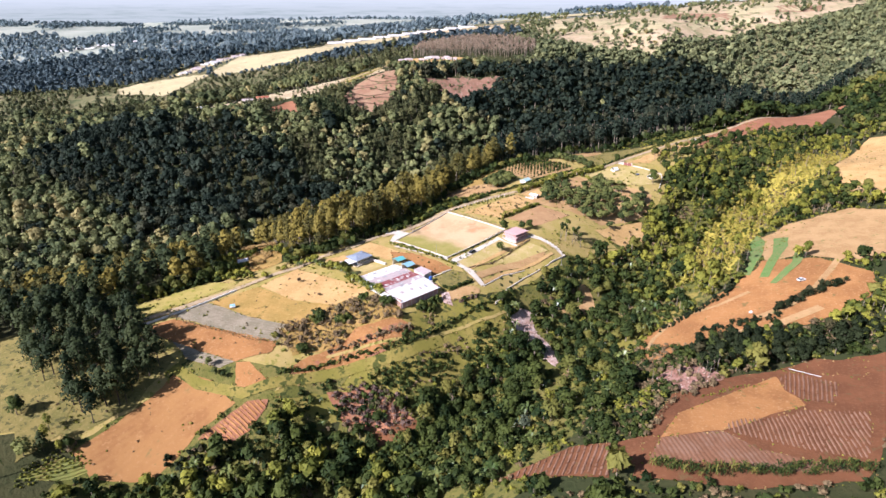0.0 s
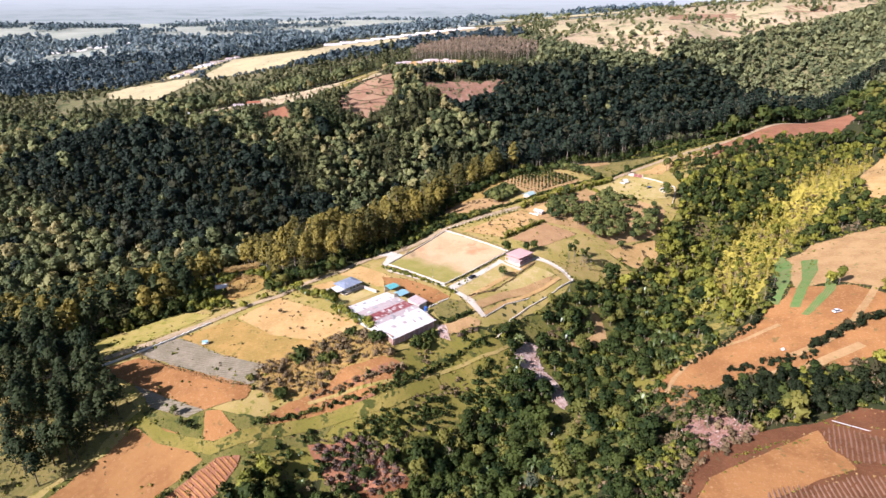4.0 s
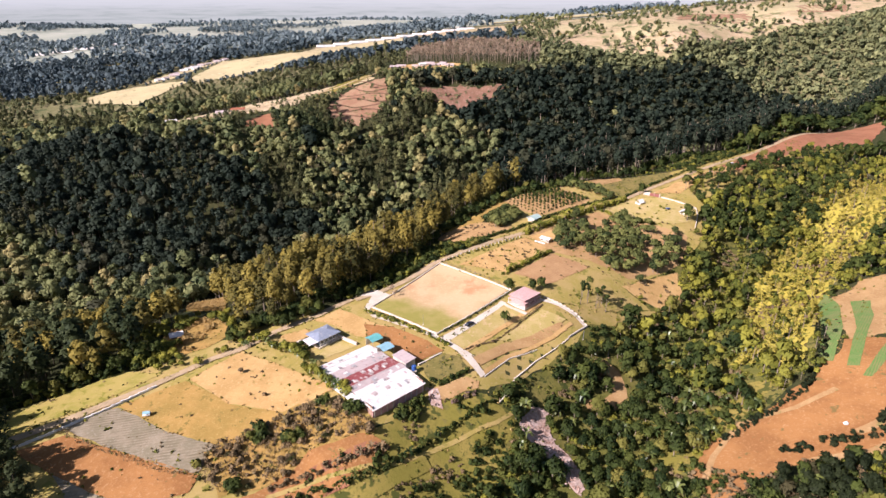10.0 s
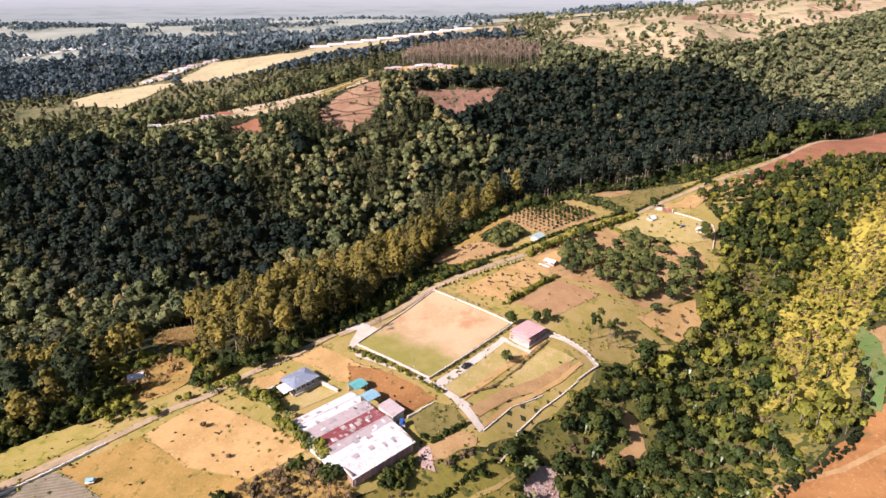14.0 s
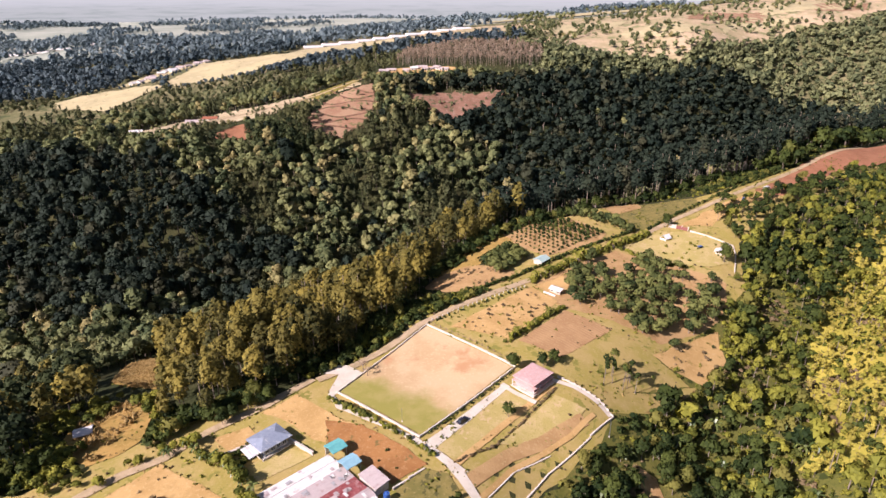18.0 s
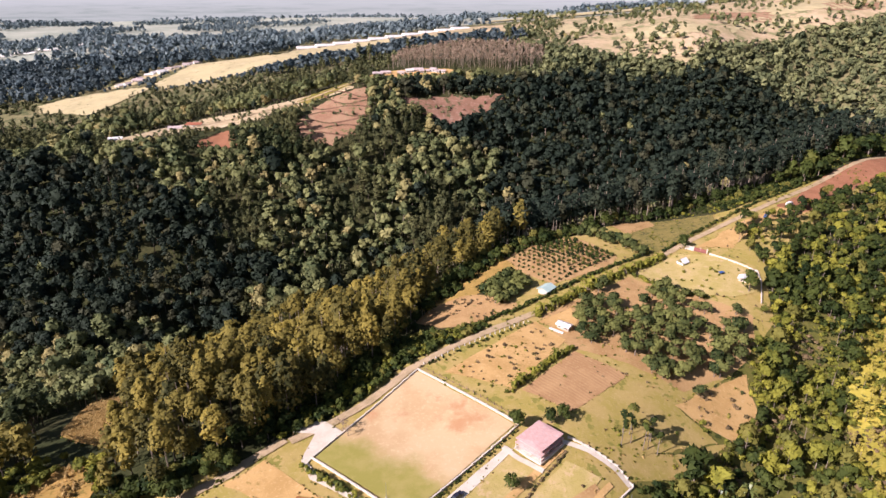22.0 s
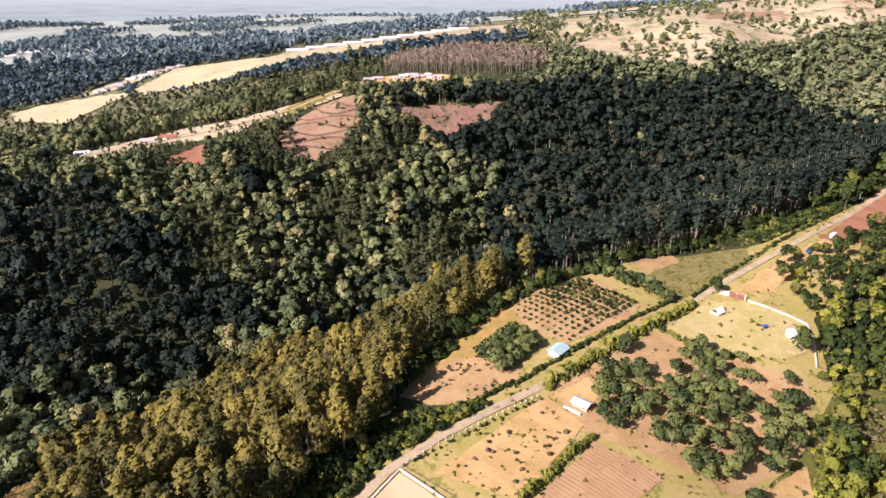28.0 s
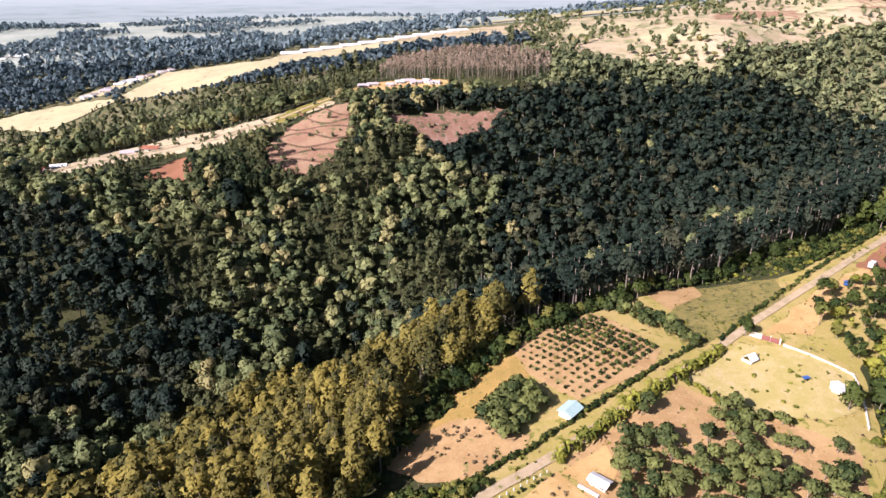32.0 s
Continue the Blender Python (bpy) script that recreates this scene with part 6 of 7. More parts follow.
stuff("valley_pines", "pines in the valley forest, coloured dark for cloud shade", "forest", PINES_MID, fx[a], fy[a], size[a] * 0.66, SHADED_FOREST, DARKBARK, 88)
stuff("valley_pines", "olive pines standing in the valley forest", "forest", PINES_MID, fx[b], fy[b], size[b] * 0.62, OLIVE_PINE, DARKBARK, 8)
mx, my = jitter_grid(-215, -140, 520, 585, 6.0, 43)
ok = inside([(-207, 546), (-205, 566), (-176, 570), (-151, 562), (-148, 545), (-177, 526)], mx, my)
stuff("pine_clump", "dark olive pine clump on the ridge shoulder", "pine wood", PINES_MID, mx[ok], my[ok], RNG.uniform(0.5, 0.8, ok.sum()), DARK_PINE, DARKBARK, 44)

# teak stand on the hilltop
TEAK_HILL = [(-104, 766), (-27, 752), (29, 746), (74, 783), (69, 822), (-31, 846), (-96, 826)]
tx, ty = jitter_grid(-110, 90, 740, 850, 5.2, 81)
ok = inside(TEAK_HILL, tx, ty)
stuff("teak_stand", "leafless brown teak stand on the hilltop", "tree stand", BARE, tx[ok], ty[ok], RNG.uniform(1.05, 1.35, ok.sum()), TEAK, BARK, 12)
OPEN.append(TEAK_HILL)

# farther woods, thinning to farmland
fx, fy = jitter_grid(-1100, 1150, 380, 1120, 9.5, 51)
ok = in_view(fx, fy) & free(fx, fy, 2.0) & ((fy > 718) | ((axis_v(fx, fy) < 200) & ((fy > 455) | (fx > 415))) | (fx > 755) | (fx < -635))
fx, fy = fx[ok], fy[ok]
lowland = patchy(fx, fy, 110.0, 9.0)
wall = (fx > 40) & (fy < 835) & (axis_v(fx, fy) > 200)
size = RNG.uniform(0.75, 1.25, len(fx)) * np.where(RNG.uniform(size=len(fx)) < 0.15, 1.4, 1.0)
size = np.minimum(size, sight_cap(fx, fy, 90) / 12.0)
green = fx > 60
ok = (lowland > -0.5) | wall
wx, wy = jitter_grid(40, 1000, 600, 840, 7.2, 53)
dense = in_view(wx, wy) & free(wx, wy, 2.0) & (wy > 716) & (axis_v(wx, wy) > 200)
wx, wy = wx[dense], wy[dense]
tall = np.minimum(RNG.uniform(0.75, 1.3, len(wx)), sight_cap(wx, wy, 60) / 12.0)
# wall inside the shade outline gets darkened leaves, the crest sunlit-coloured ones
crest = ~in_cloud_shade(wx, wy)
stuff("dark_wall_wood", "wood on the steep valley wall, coloured dark for cloud shade", "wood", BROADS_FAR, wx[~crest], wy[~crest], tall[~crest], SHADED_FOREST, BARK, 39)
stuff("crest_wood", "yellow-green wood along the top of the valley wall, coloured as sunlit", "wood", BROADS_FAR, wx[crest], wy[crest], tall[crest], HILLLEAF, BARK, 40)
ok &= ~wall
rear = ok & ~green & (fy < 880)
# sunlight put into colour: noise patches of paler leaves among the dark olive
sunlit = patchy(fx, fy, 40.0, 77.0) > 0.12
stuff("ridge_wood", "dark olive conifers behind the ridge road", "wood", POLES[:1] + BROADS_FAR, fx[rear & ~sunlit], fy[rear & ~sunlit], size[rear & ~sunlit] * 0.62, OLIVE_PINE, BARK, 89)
stuff("ridge_wood", "green trees behind the ridge road, coloured as sunlit", "wood", BROADS_FAR, fx[rear & sunlit], fy[rear & sunlit], size[rear & sunlit] * 0.55, HILLLEAF, BARK, 92)
rear = ok & ~green & (fy >= 880)
stuff("far_wood", "wood on the far hills, coloured blue-green for haze", "wood", BROADS_FAR, fx[rear], fy[rear], size[rear], HAZY_FARLEAF, BARK, 9)
near = ok & green & (fy < 660)
stuff("hill_wood", "dark green mixed wood beyond the lane", "wood", BROADS_MID, fx[near], fy[near], size[near], CREEKLEAF, BARK, 28)
far = ok & green & (fy >= 660)
stuff("hill_wood", "green mixed wood below the tan hills", "wood", BROADS_FAR, fx[far], fy[far], size[far], HILLLEAF, BARK, 29)
fx, fy = jitter_grid(40, 900, 840, 1500, 12.0, 55)
ok = in_view(fx, fy) & (patchy(fx, fy, 60.0, 19.0) + 0.5 * patchy(fx, fy, 21.0, 20.0) > np.interp(fy, [840, 960, 1200], [-0.12, 0.02, 0.16]))
fx, fy = fx[ok], fy[ok]
ok = RNG.uniform(size=len(fx)) < 0.5
stuff("hill_trees", "scattered trees on the tan hills", "trees", BROADS_FAR, fx[ok], fy[ok], RNG.uniform(0.35, 0.95, ok.sum()), MIXLEAF, BARK, 30)
stuff("hill_trees", "grey-green trees scattered on the tan hills", "trees", BROADS_FAR, fx[~ok], fy[~ok], RNG.uniform(0.35, 1.05, (~ok).sum()), HILLLEAF, BARK, 31)
fx, fy = jitter_grid(-420, 40, 560, 770, 9.0, 57)
ok = (inside([(-412, 596), (-300, 665), (-137, 720), (-104, 690), (-107, 631), (-121, 582), (-226, 582), (-367, 568)], fx, fy) | inside([(-85, 655), (30, 655), (30, 720), (-85, 720)], fx, fy)) & (patchy(fx, fy, 14.0, 23.0) > 0.06)
stuff("ridge_bushes", "bushes and small trees on the bare ridge", "bushes", BROADS_FAR, fx[ok], fy[ok], RNG.uniform(0.18, 0.5, ok.sum()), HILLLEAF, BARK, 32)
fx, fy = jitter_grid(-2100, 1500, 1110, 2400, 17.0, 61)
ok = in_view(fx, fy) & free(fx, fy, 4.0) & (sight_cap(fx, fy, 70) > 9.0) & (patchy(fx, fy, 220.0, 14.0) > np.where(fx > -50, 0.10, np.where(fy > 1450, 0.2, -0.4)))
stuff("distant_wood", "woods toward the horizon, coloured grey-green for haze", "wood", TINY, fx[ok], fy[ok], RNG.uniform(0.8, 1.5, ok.sum()), HAZY_DISTLEAF, BARK, 10)
fx, fy = jitter_grid(-2500, 2500, 2400, 2900, 45.0, 71)
ok = in_view(fx, fy) & (patchy(fx, fy, 420.0, 4.0) > 0.05)
stuff("distant_wood", "woods near the horizon, coloured pale for haze", "wood", BLOBS, fx[ok], fy[ok], RNG.uniform(0.6, 1.0, ok.sum()), HAZY_DISTLEAF, BARK, 11)

# creek valley: trees, bananas, yellow bamboo
def line_distance(line, x, y):
    best = np.full(len(x), 1e9)
    for (x0, y0, _z), (x1, y1, _w) in zip(line, line[1:]):
        dx, dy = x1 - x0, y1 - y0
        f = np.clip(((x - x0) * dx + (y - y0) * dy) / (dx * dx + dy * dy), 0, 1)
        best = np.minimum(best, np.hypot(x - x0 - f * dx, y - y0 - f * dy))
    return best


OPEN.append([(28, 124), (38, 122), (42, 108), (30, 104), (24, 116)])
THICKET = [(26, 134), (39, 181), (63, 192), (70, 208), (108, 222), (132, 214), (136, 186), (112, 165), (87, 150), (69, 132), (40, 106)]
YELLOW_BANK = [(112, 190), (122, 196), (146, 256), (170, 292), (200, 338), (240, 388), (264, 416), (323, 423), (253, 329), (225, 300), (184, 255), (152, 206), (130, 171)]
cx, cy = jitter_grid(-150, 420, -60, 470, 5.2, 91)
u = axis_u(cx, cy)
ok = (axis_v(cx, cy) < 175) & in_view(cx, cy, 20) & free(cx, cy, 1.0)
cx, cy = cx[ok], cy[ok]
clump = patchy(cx, cy, 17.0, 6.0)
creek_d = line_distance(CREEK, cx, cy)
yel = inside(YELLOW_BANK, cx, cy, 4) & (patchy(cx, cy, 15.0, 3.0) > -0.42)
glade = (axis_u(cx, cy) > 195) & (cx > 62)
gold = ~yel & glade & (clump + 0.5 * patchy(cx, cy, 34.0, 65.0) > -0.2)
thick = inside(THICKET, cx, cy, 4)
wood = ~yel & (~glade | thick) & ((clump > -0.35) & thick | (clump > np.interp(creek_d, [0, 22, 40, 70], [-0.42, -0.12, 0.12, 0.24])))
gold &= ~thick
stuff("bamboo_thicket", "bright yellow slender bamboo thicket", "thicket", TALL, cx[yel], cy[yel], RNG.uniform(0.32, 0.75, yel.sum()), YELLOW, BARK, 13)
mixed_gold = gold & (clump < 0.2)
stuff("mixed_wood", "golden-green mixed wood beside the orchard", "wood", TALL + BROADS_MID, cx[mixed_gold], cy[mixed_gold], RNG.uniform(0.4, 0.85, mixed_gold.sum()), GOLDGREEN, BARK, 14)
dark_gold = gold & (clump >= 0.2)
stuff("dark_wood", "dark green leafy trees in the mixed wood", "wood", BROADS_MID + TALL[:1], cx[dark_gold], cy[dark_gold], RNG.uniform(0.5, 0.95, dark_gold.sum()), CREEKLEAF, BARK, 24)
ci, cj = cx[wood], cy[wood]
o = np.argsort(np.hypot(ci - 20, cj - 125))
n = min(280, len(o))
size = RNG.uniform(0.4, 0.8, len(o)) * np.where(RNG.uniform(size=len(o)) < 0.15, 1.5, 1.0)
plants("creek_tree", "dark green leafy tree in the creek valley", "tree", BROADS, ci[o[:n]], cj[o[:n]], size[:n], CREEKLEAF, BARK, "creek trees", 15)
rest_x, rest_y, rest_s = ci[o[n:]], cj[o[n:]], size[n:]
bright = RNG.uniform(size=len(rest_x)) < 0.35
stuff("creek_wood", "green mixed wood along the creek", "wood", BROADS_MID, rest_x[~bright], rest_y[~bright], rest_s[~bright], CREEKLEAF, BARK, 16)
stuff("creek_wood", "yellow-green trees in the creek wood", "wood", BROADS_MID + TALL[:1], rest_x[bright], rest_y[bright], rest_s[bright], GOLDGREEN, BARK, 26)
bx, by = jitter_grid(-150, 300, -60, 340, 3.0, 95)
ok = (axis_v(bx, by) < 176) & in_view(bx, by, 10) & free(bx, by, 0.3)
bx, by = bx[ok], by[ok]
bn = patchy(bx, by, 11.0, 8.0)
dense = bn > np.interp(line_distance(CREEK, bx, by), [0, 25, 60], [-0.35, -0.15, -0.08])
dry_b = dense & (patchy(bx, by, 23.0, 12.0) > 0.22)
sunny = (axis_u(bx, by) > 195) & (bx > 62) & (patchy(bx, by, 13.0, 67.0) > -0.2)
dense &= ~sunny | (bn > -0.12)
green_b = dense & ~dry_b & ~sunny & (patchy(bx, by, 19.0, 27.0) <= 0.1)
stuff("creek_bushes", "green bushes filling the creek valley", "bushes", BUSHES_MID, bx[green_b], by[green_b], RNG.uniform(0.5, 1.5, green_b.sum()), CREEKLEAF, BARK, 17)
gold_b = dense & ~dry_b & (sunny | (patchy(bx, by, 19.0, 27.0) > 0.1))
stuff("yellow_bushes", "yellow-green bushes on the creek banks", "bushes", BUSHES_MID, bx[gold_b], by[gold_b], RNG.uniform(0.4, 1.2, gold_b.sum()), GOLDGREEN, BARK, 38)
stuff("dry_bushes", "dry brown bushes on the creek banks", "bushes", BUSHES_MID, bx[dry_b], by[dry_b], RNG.uniform(0.4, 1.1, dry_b.sum()), SCRUB, BARK, 37)
fan = RNG.permutation(len(ci))[:220]
plants("banana_plant", "green banana plant in the creek valley", "banana plant", FANS, ci[fan] + 2.5, cj[fan] + 1.5, RNG.uniform(0.9, 1.6, len(fan)), BANANA, BARK, "banana plants", 18, "leaf_fan")

# wood beyond the block wall, up to the far lane
WALL_WOOD = [(138, 300), (139, 330), (138, 352), (136, 366), (150, 384), (174, 396), (212, 426), (258, 458), (320, 480), (270, 400), (210, 330), (170, 300)]
wx, wy = jitter_grid(130, 330, 290, 490, 5.6, 93)
ok = inside(WALL_WOOD, wx, wy)
wx, wy = wx[ok], wy[ok]
bright = patchy(wx, wy, 16.0, 69.0) > 0.2
stuff("wall_wood", "dark green trees beyond the block wall", "wood", BROADS_FINE + TALL[:2], wx[~bright], wy[~bright], RNG.uniform(0.4, 0.8, (~bright).sum()), CREEKLEAF, BARK, 94)
stuff("wall_wood", "golden-green trees beyond the block wall", "wood", BROADS_FINE + TALL[:2], wx[bright], wy[bright], RNG.uniform(0.35, 0.75, bright.sum()), GOLDGREEN, BARK, 96)

# thin pale-trunked trees standing over the bamboo and the glades
THIN = kinds(lambda r: (broad_crown(r, r.uniform(9.5, 11.5), r.uniform(1.3, 1.9), 6.5, 5, 16, 0.5), stem(10.0, 0.17, 0.06, r.uniform(-0.08, 0.08), 4, r, 1.2)), 4, 246)
sel = RNG.permutation(np.nonzero(glade & (axis_v(cx, cy) < 150))[0])[:150]
plants("slender_tree", "slender pale-trunked tree above yellow bamboo", "tree", THIN, cx[sel] + 1.5, cy[sel] - 1.0, RNG.uniform(0.75, 1.25, len(sel)), GOLDGREEN, BARK, "slender trees over the bamboo", 90)

# ------------------------------------------------------------------ orchard, plantation, hedges and garden plants
def line_points(pts, gap, seed, side=0.0, wild=0.4):
    rng = random.Random(seed)
    xs, ys = [], []
    for a, b in zip(pts, pts[1:]):
        n = max(int(math.dist(a, b) / gap), 1)
        nx, ny = -(b[1] - a[1]) / math.dist(a, b), (b[0] - a[0]) / math.dist(a, b)
        for k in range(n):
            f = (k + rng.uniform(0, 0.6)) / n
            o = side + rng.uniform(-wild, wild)
            xs.append(a[0] + (b[0] - a[0]) * f + nx * o)
            ys.append(a[1] + (b[1] - a[1]) * f + ny * o)
    return np.array(xs), np.array(ys)


def within(poly, step, seed, wild=0.42):
    p = np.array(poly)
    x, y = jitter_grid(p[:, 0].min(), p[:, 0].max(), p[:, 1].min(), p[:, 1].max(), step, seed, wild)
    ok = inside(poly, x, y)
    return x[ok], y[ok]


ORCHARD_TREES = kinds(lambda r: (broad_crown(r, r.uniform(4.2, 5.4), r.uniform(2.6, 3.2), 1.0, 11, 24, 0.55), stem(2.8, 0.2, 0.12, 0.0, 4, r, 1.4)), 5, 400)
FRUIT_TREES = kinds(lambda r: (broad_crown(r, r.uniform(5.6, 7.0), r.uniform(2.6, 3.3), 2.4, 10, 26, 0.55), stem(4.2, 0.2, 0.12, 0.0, 4, r, 1.5)), 5, 410)
ox, oy = within([(40, 272), (44, 292), (61, 314), (85, 311), (116, 301), (114, 276), (96, 258), (82, 246), (66, 251), (44, 266)], 4.9, 101, 0.35)
gap = patchy(ox, oy, 9.0, 2.5) > -0.30
bare_spot = inside([(56, 304), (64, 315), (80, 309), (74, 299), (62, 297)], ox, oy)
keep = gap & ~bare_spot
plants("orchard_tree", "leafy dark green orchard tree on red earth", "orchard tree", FRUIT_TREES, ox[keep], oy[keep], RNG.uniform(0.8, 1.2, keep.sum()), ORCHARD, BARK, "orchard trees", 40)

# young plantation in rows
a0, ax, ay = Vector((22.0, 318.0)), Vector((0.72, 0.69)), Vector((-0.69, 0.72))
rows_x, rows_y = [], []
PLANTED = [(16, 342), (48, 372), (70, 343), (61, 329), (36, 313), (22, 326)]
for i in range(-2, 20):
    for j in range(-4, 20):
        p = a0 + ax * (i * 3.7 + 0.2 * math.sin(i * 3 + j)) + ay * (j * 3.3)
        if inside(PLANTED, np.array([p.x]), np.array([p.y]))[0]:
            rows_x.append(p.x + RNG.normal(0, 0.2))
            rows_y.append(p.y + RNG.normal(0, 0.2))
plants("plantation_bush", "small round dark green bush in a row", "bush", BUSHES, rows_x, rows_y, np.interp(np.array(rows_x) + np.array(rows_y), [350, 400], [0.5, 1.0]) * RNG.uniform(0.8, 1.15, len(rows_x)), CREEKLEAF, BARK, "plantation bushes", 41)
nx_, ny_ = within([(0, 304), (14, 318), (24, 314), (22, 300), (10, 292)], 3.4, 103)
plants("shrub_tree", "dark green shrubby tree beside the plantation", "tree", ORCHARD_TREES, nx_, ny_, RNG.uniform(0.8, 1.5, len(nx_)), ORCHARD, BARK, "trees beside the plantation", 42)
nx_, ny_ = line_points([(56, 384), (66, 372), (76, 358), (86, 346)], 1.9, 105, 0, 4.5)
plants("shrub_tree", "dark green shrubby tree above the lane", "tree", ORCHARD_TREES, nx_, ny_, RNG.uniform(0.7, 1.15, len(nx_)), ORCHARD, BARK, "trees above the lane", 43)

# hedges along the lane
lane_line = [(-20, 253), (-8, 264), (22, 287), (43, 306), (70, 330), (92, 349)]
hx, hy = line_points([(x - 2.4, y + 2.6) for x, y in lane_line], 1.1, 107, 0.6, 0.5)
stuff("lane_hedge", "green clipped hedge along the lane", "hedge", BUSHES, hx, hy, RNG.uniform(0.55, 0.95, len(hx)), CREEKLEAF, BARK, 44)
hx, hy = line_points([(-20, 246), (-6, 256.5), (8, 267), (24, 279)], 2.4, 108, 0, 0.3)
plants("fence_shrub", "small dark shrub between white fence posts", "shrub", BUSHES, hx, hy, RNG.uniform(0.4, 0.65, len(hx)), CREEKLEAF, BARK, "shrubs along the lane fence", 231)
hx, hy = line_points([(x + 2.6, y - 2.6) for x, y in lane_line[2:]], 1.0, 109, -0.6, 1.2)
stuff("lane_hedge", "golden-green ragged hedge along the lane", "hedge", BUSHES + FANS[:2], hx, hy, RNG.uniform(0.7, 1.5, len(hx)), GOLDGREEN, BARK, 45)
hx, hy = line_points([(96, 352), (113, 368), (150, 400), (190, 434), (240, 476)], 1.6, 111, 0.5, 0.6)
stuff("lane_hedge", "dark green hedge along the far lane", "hedge", BUSHES, hx, hy, RNG.uniform(0.6, 1.0, len(hx)), CREEKLEAF, BARK, 46)
hx, hy = line_points([(12, 231), (24, 245), (38, 261)], 0.9, 113, 0, 0.9)
plants("hedge_shrub", "yellow-green shrub in a plot hedge", "shrub", BUSHES + FANS[:1], hx, hy, RNG.uniform(0.45, 1.0, len(hx)), GOLDGREEN, BARK, "plot hedge shrubs", 47)
hx, hy = line_points([(75, 325), (84, 314), (92, 308), (104, 306)], 1.4, 115, 0, 1.2)
plants("hedge_shrub", "green shrub between orchard and yard", "shrub", BUSHES, hx, hy, RNG.uniform(0.6, 1.2, len(hx)), GOLDGREEN, BARK, "orchard hedge shrubs", 48)
hx, hy = line_points([(-6, 168), (7, 177.5), (17, 190), (29, 206)], 1.0, 117, 0, 0.3)
stuff("garden_hedge", "low brown-green hedge beside the lawn", "hedge", BUSHES, hx, hy, RNG.uniform(0.3, 0.5, len(hx)), SCRUB, BARK, 49)
hx, hy = line_points([(-16, 179), (14, 214)], 1.3, 119, -0.8, 0.3)
stuff("garden_hedge", "low clipped shrubs along the pitch wall", "hedge", BUSHES, hx, hy, RNG.uniform(0.25, 0.5, len(hx)), CREEKLEAF, BARK, 50)
hx, hy = line_points([(-52, 194), (-44, 189), (-30, 181), (-20, 174), (-12, 169)], 1.1, 121, 1.0, 0.8)
plants("path_shrub", "yellow-green shrub along the concrete path", "shrub", BUSHES, hx, hy, RNG.uniform(0.4, 0.9, len(hx)), GOLDGREEN, BARK, "path shrubs", 51)
hx, hy = line_points([(-48, 194), (-34, 186)], 1.8, 123, -0.5, 0.6)
plants("garden_shrub", "dark green shrub beside the pitch", "shrub", BUSHES, hx, hy, RNG.uniform(0.7, 1.2, len(hx)), CREEKLEAF, BARK, "pitch shrubs", 52)

# hedges and bushes round the sheds and the blue-roofed house
for pts, sd, lab in (([(-75.8, 166.0), (-69.8, 173.4)], 221, "dark clipped hedge beside the blue-roofed house"), ([(-72.2, 162.4), (-66.0, 171.0)], 223, "dark clipped hedge below the blue-roofed house"),
                     ([(-17.9, 149.6), (-14.1, 148.2), (-10.9, 150.8), (-3.4, 156.4)], 225, "dark hedge above the pink earth bank")):
    hx, hy = line_points(pts, 0.6, sd, 0, 0.5)
    stuff("clipped_hedge", lab, "hedge", BUSHES, hx, hy, RNG.uniform(0.55, 0.9, len(hx)), CREEKLEAF, BARK, sd)
hx, hy = within([(-30, 128), (-28, 134), (-21.2, 140.5), (-17.5, 137.5), (-21.6, 131)], 2.0, 227, 0.5)
plants("shed_bush", "dark green bush below the long shed", "bush", BUSHES, hx, hy, RNG.uniform(0.8, 1.5, len(hx)), CREEKLEAF, BARK, "bushes below the shed", 228)
hx, hy = within([(-19, 141.5), (-8, 143.6), (0.6, 149.6), (0.4, 147), (-8, 141)], 1.5, 229, 0.6)
stuff("bank_scrub", "reddish dry scrub below the earth bank", "scrub", BUSHES_MID, hx, hy, RNG.uniform(0.3, 0.8, len(hx)), PURPLE, BARK, 230)

# single garden trees
for x, y, s, leaf, lab in ((13.5, 214.0, 0.78, CREEKLEAF, "dark slender tree behind the pink house"), (25.5, 217.5, 0.66, CREEKLEAF, "round dark tree behind the pink house"),
                           (29.5, 219.0, 0.6, CREEKLEAF, "round dark tree behind the pink house"), (11.5, 190.5, 0.52, CREEKLEAF, "small round tree on the lawn"),
                           (106.5, 355.0, 0.72, CREEKLEAF, "dense dark tree beside the lane"), (125.0, 313.5, 1.0, CREEKLEAF, "dense dark tree beside the block wall"),
                           (139.0, 321.0, 0.6, YELLOW, "bright orange-yellow tree behind the block wall"), (127.0, 300.0, 0.4, GOLDGREEN, "small yellow-green tree beside the block wall"),
                           (-92.0, 148.0, 0.34, SCRUB, "small dry tree on the sandy field"), (-78.0, 135.0, 0.2, SCRUB, "small dry shrub on the sandy field"),
                           (-174.0, 50.0, 0.75, CREEKLEAF, "round green tree in the clearing"), (-163.0, 36.0, 0.8, ORCHARD, "dark tree at the edge of the crop"),
                           (-122.0, 31.0, 0.6, CREEKLEAF, "dark green tree below the tilled field"), (-107.0, 40.0, 0.8, SCRUB, "dry leafy tree below the tilled field"),
                           (-113.0, 84.0, 0.42, ORCHARD, "dark tree beside the small plot"), (-109.0, 80.0, 0.36, ORCHARD, "dark tree beside the small plot"), (-105.0, 79.0, 0.3, CREEKLEAF, "dark tree beside the small plot")):
    plants("garden_tree", lab, "tree", BROADS[:3], [x], [y], [s], leaf, BARK, "", int(x * 7) % 97)
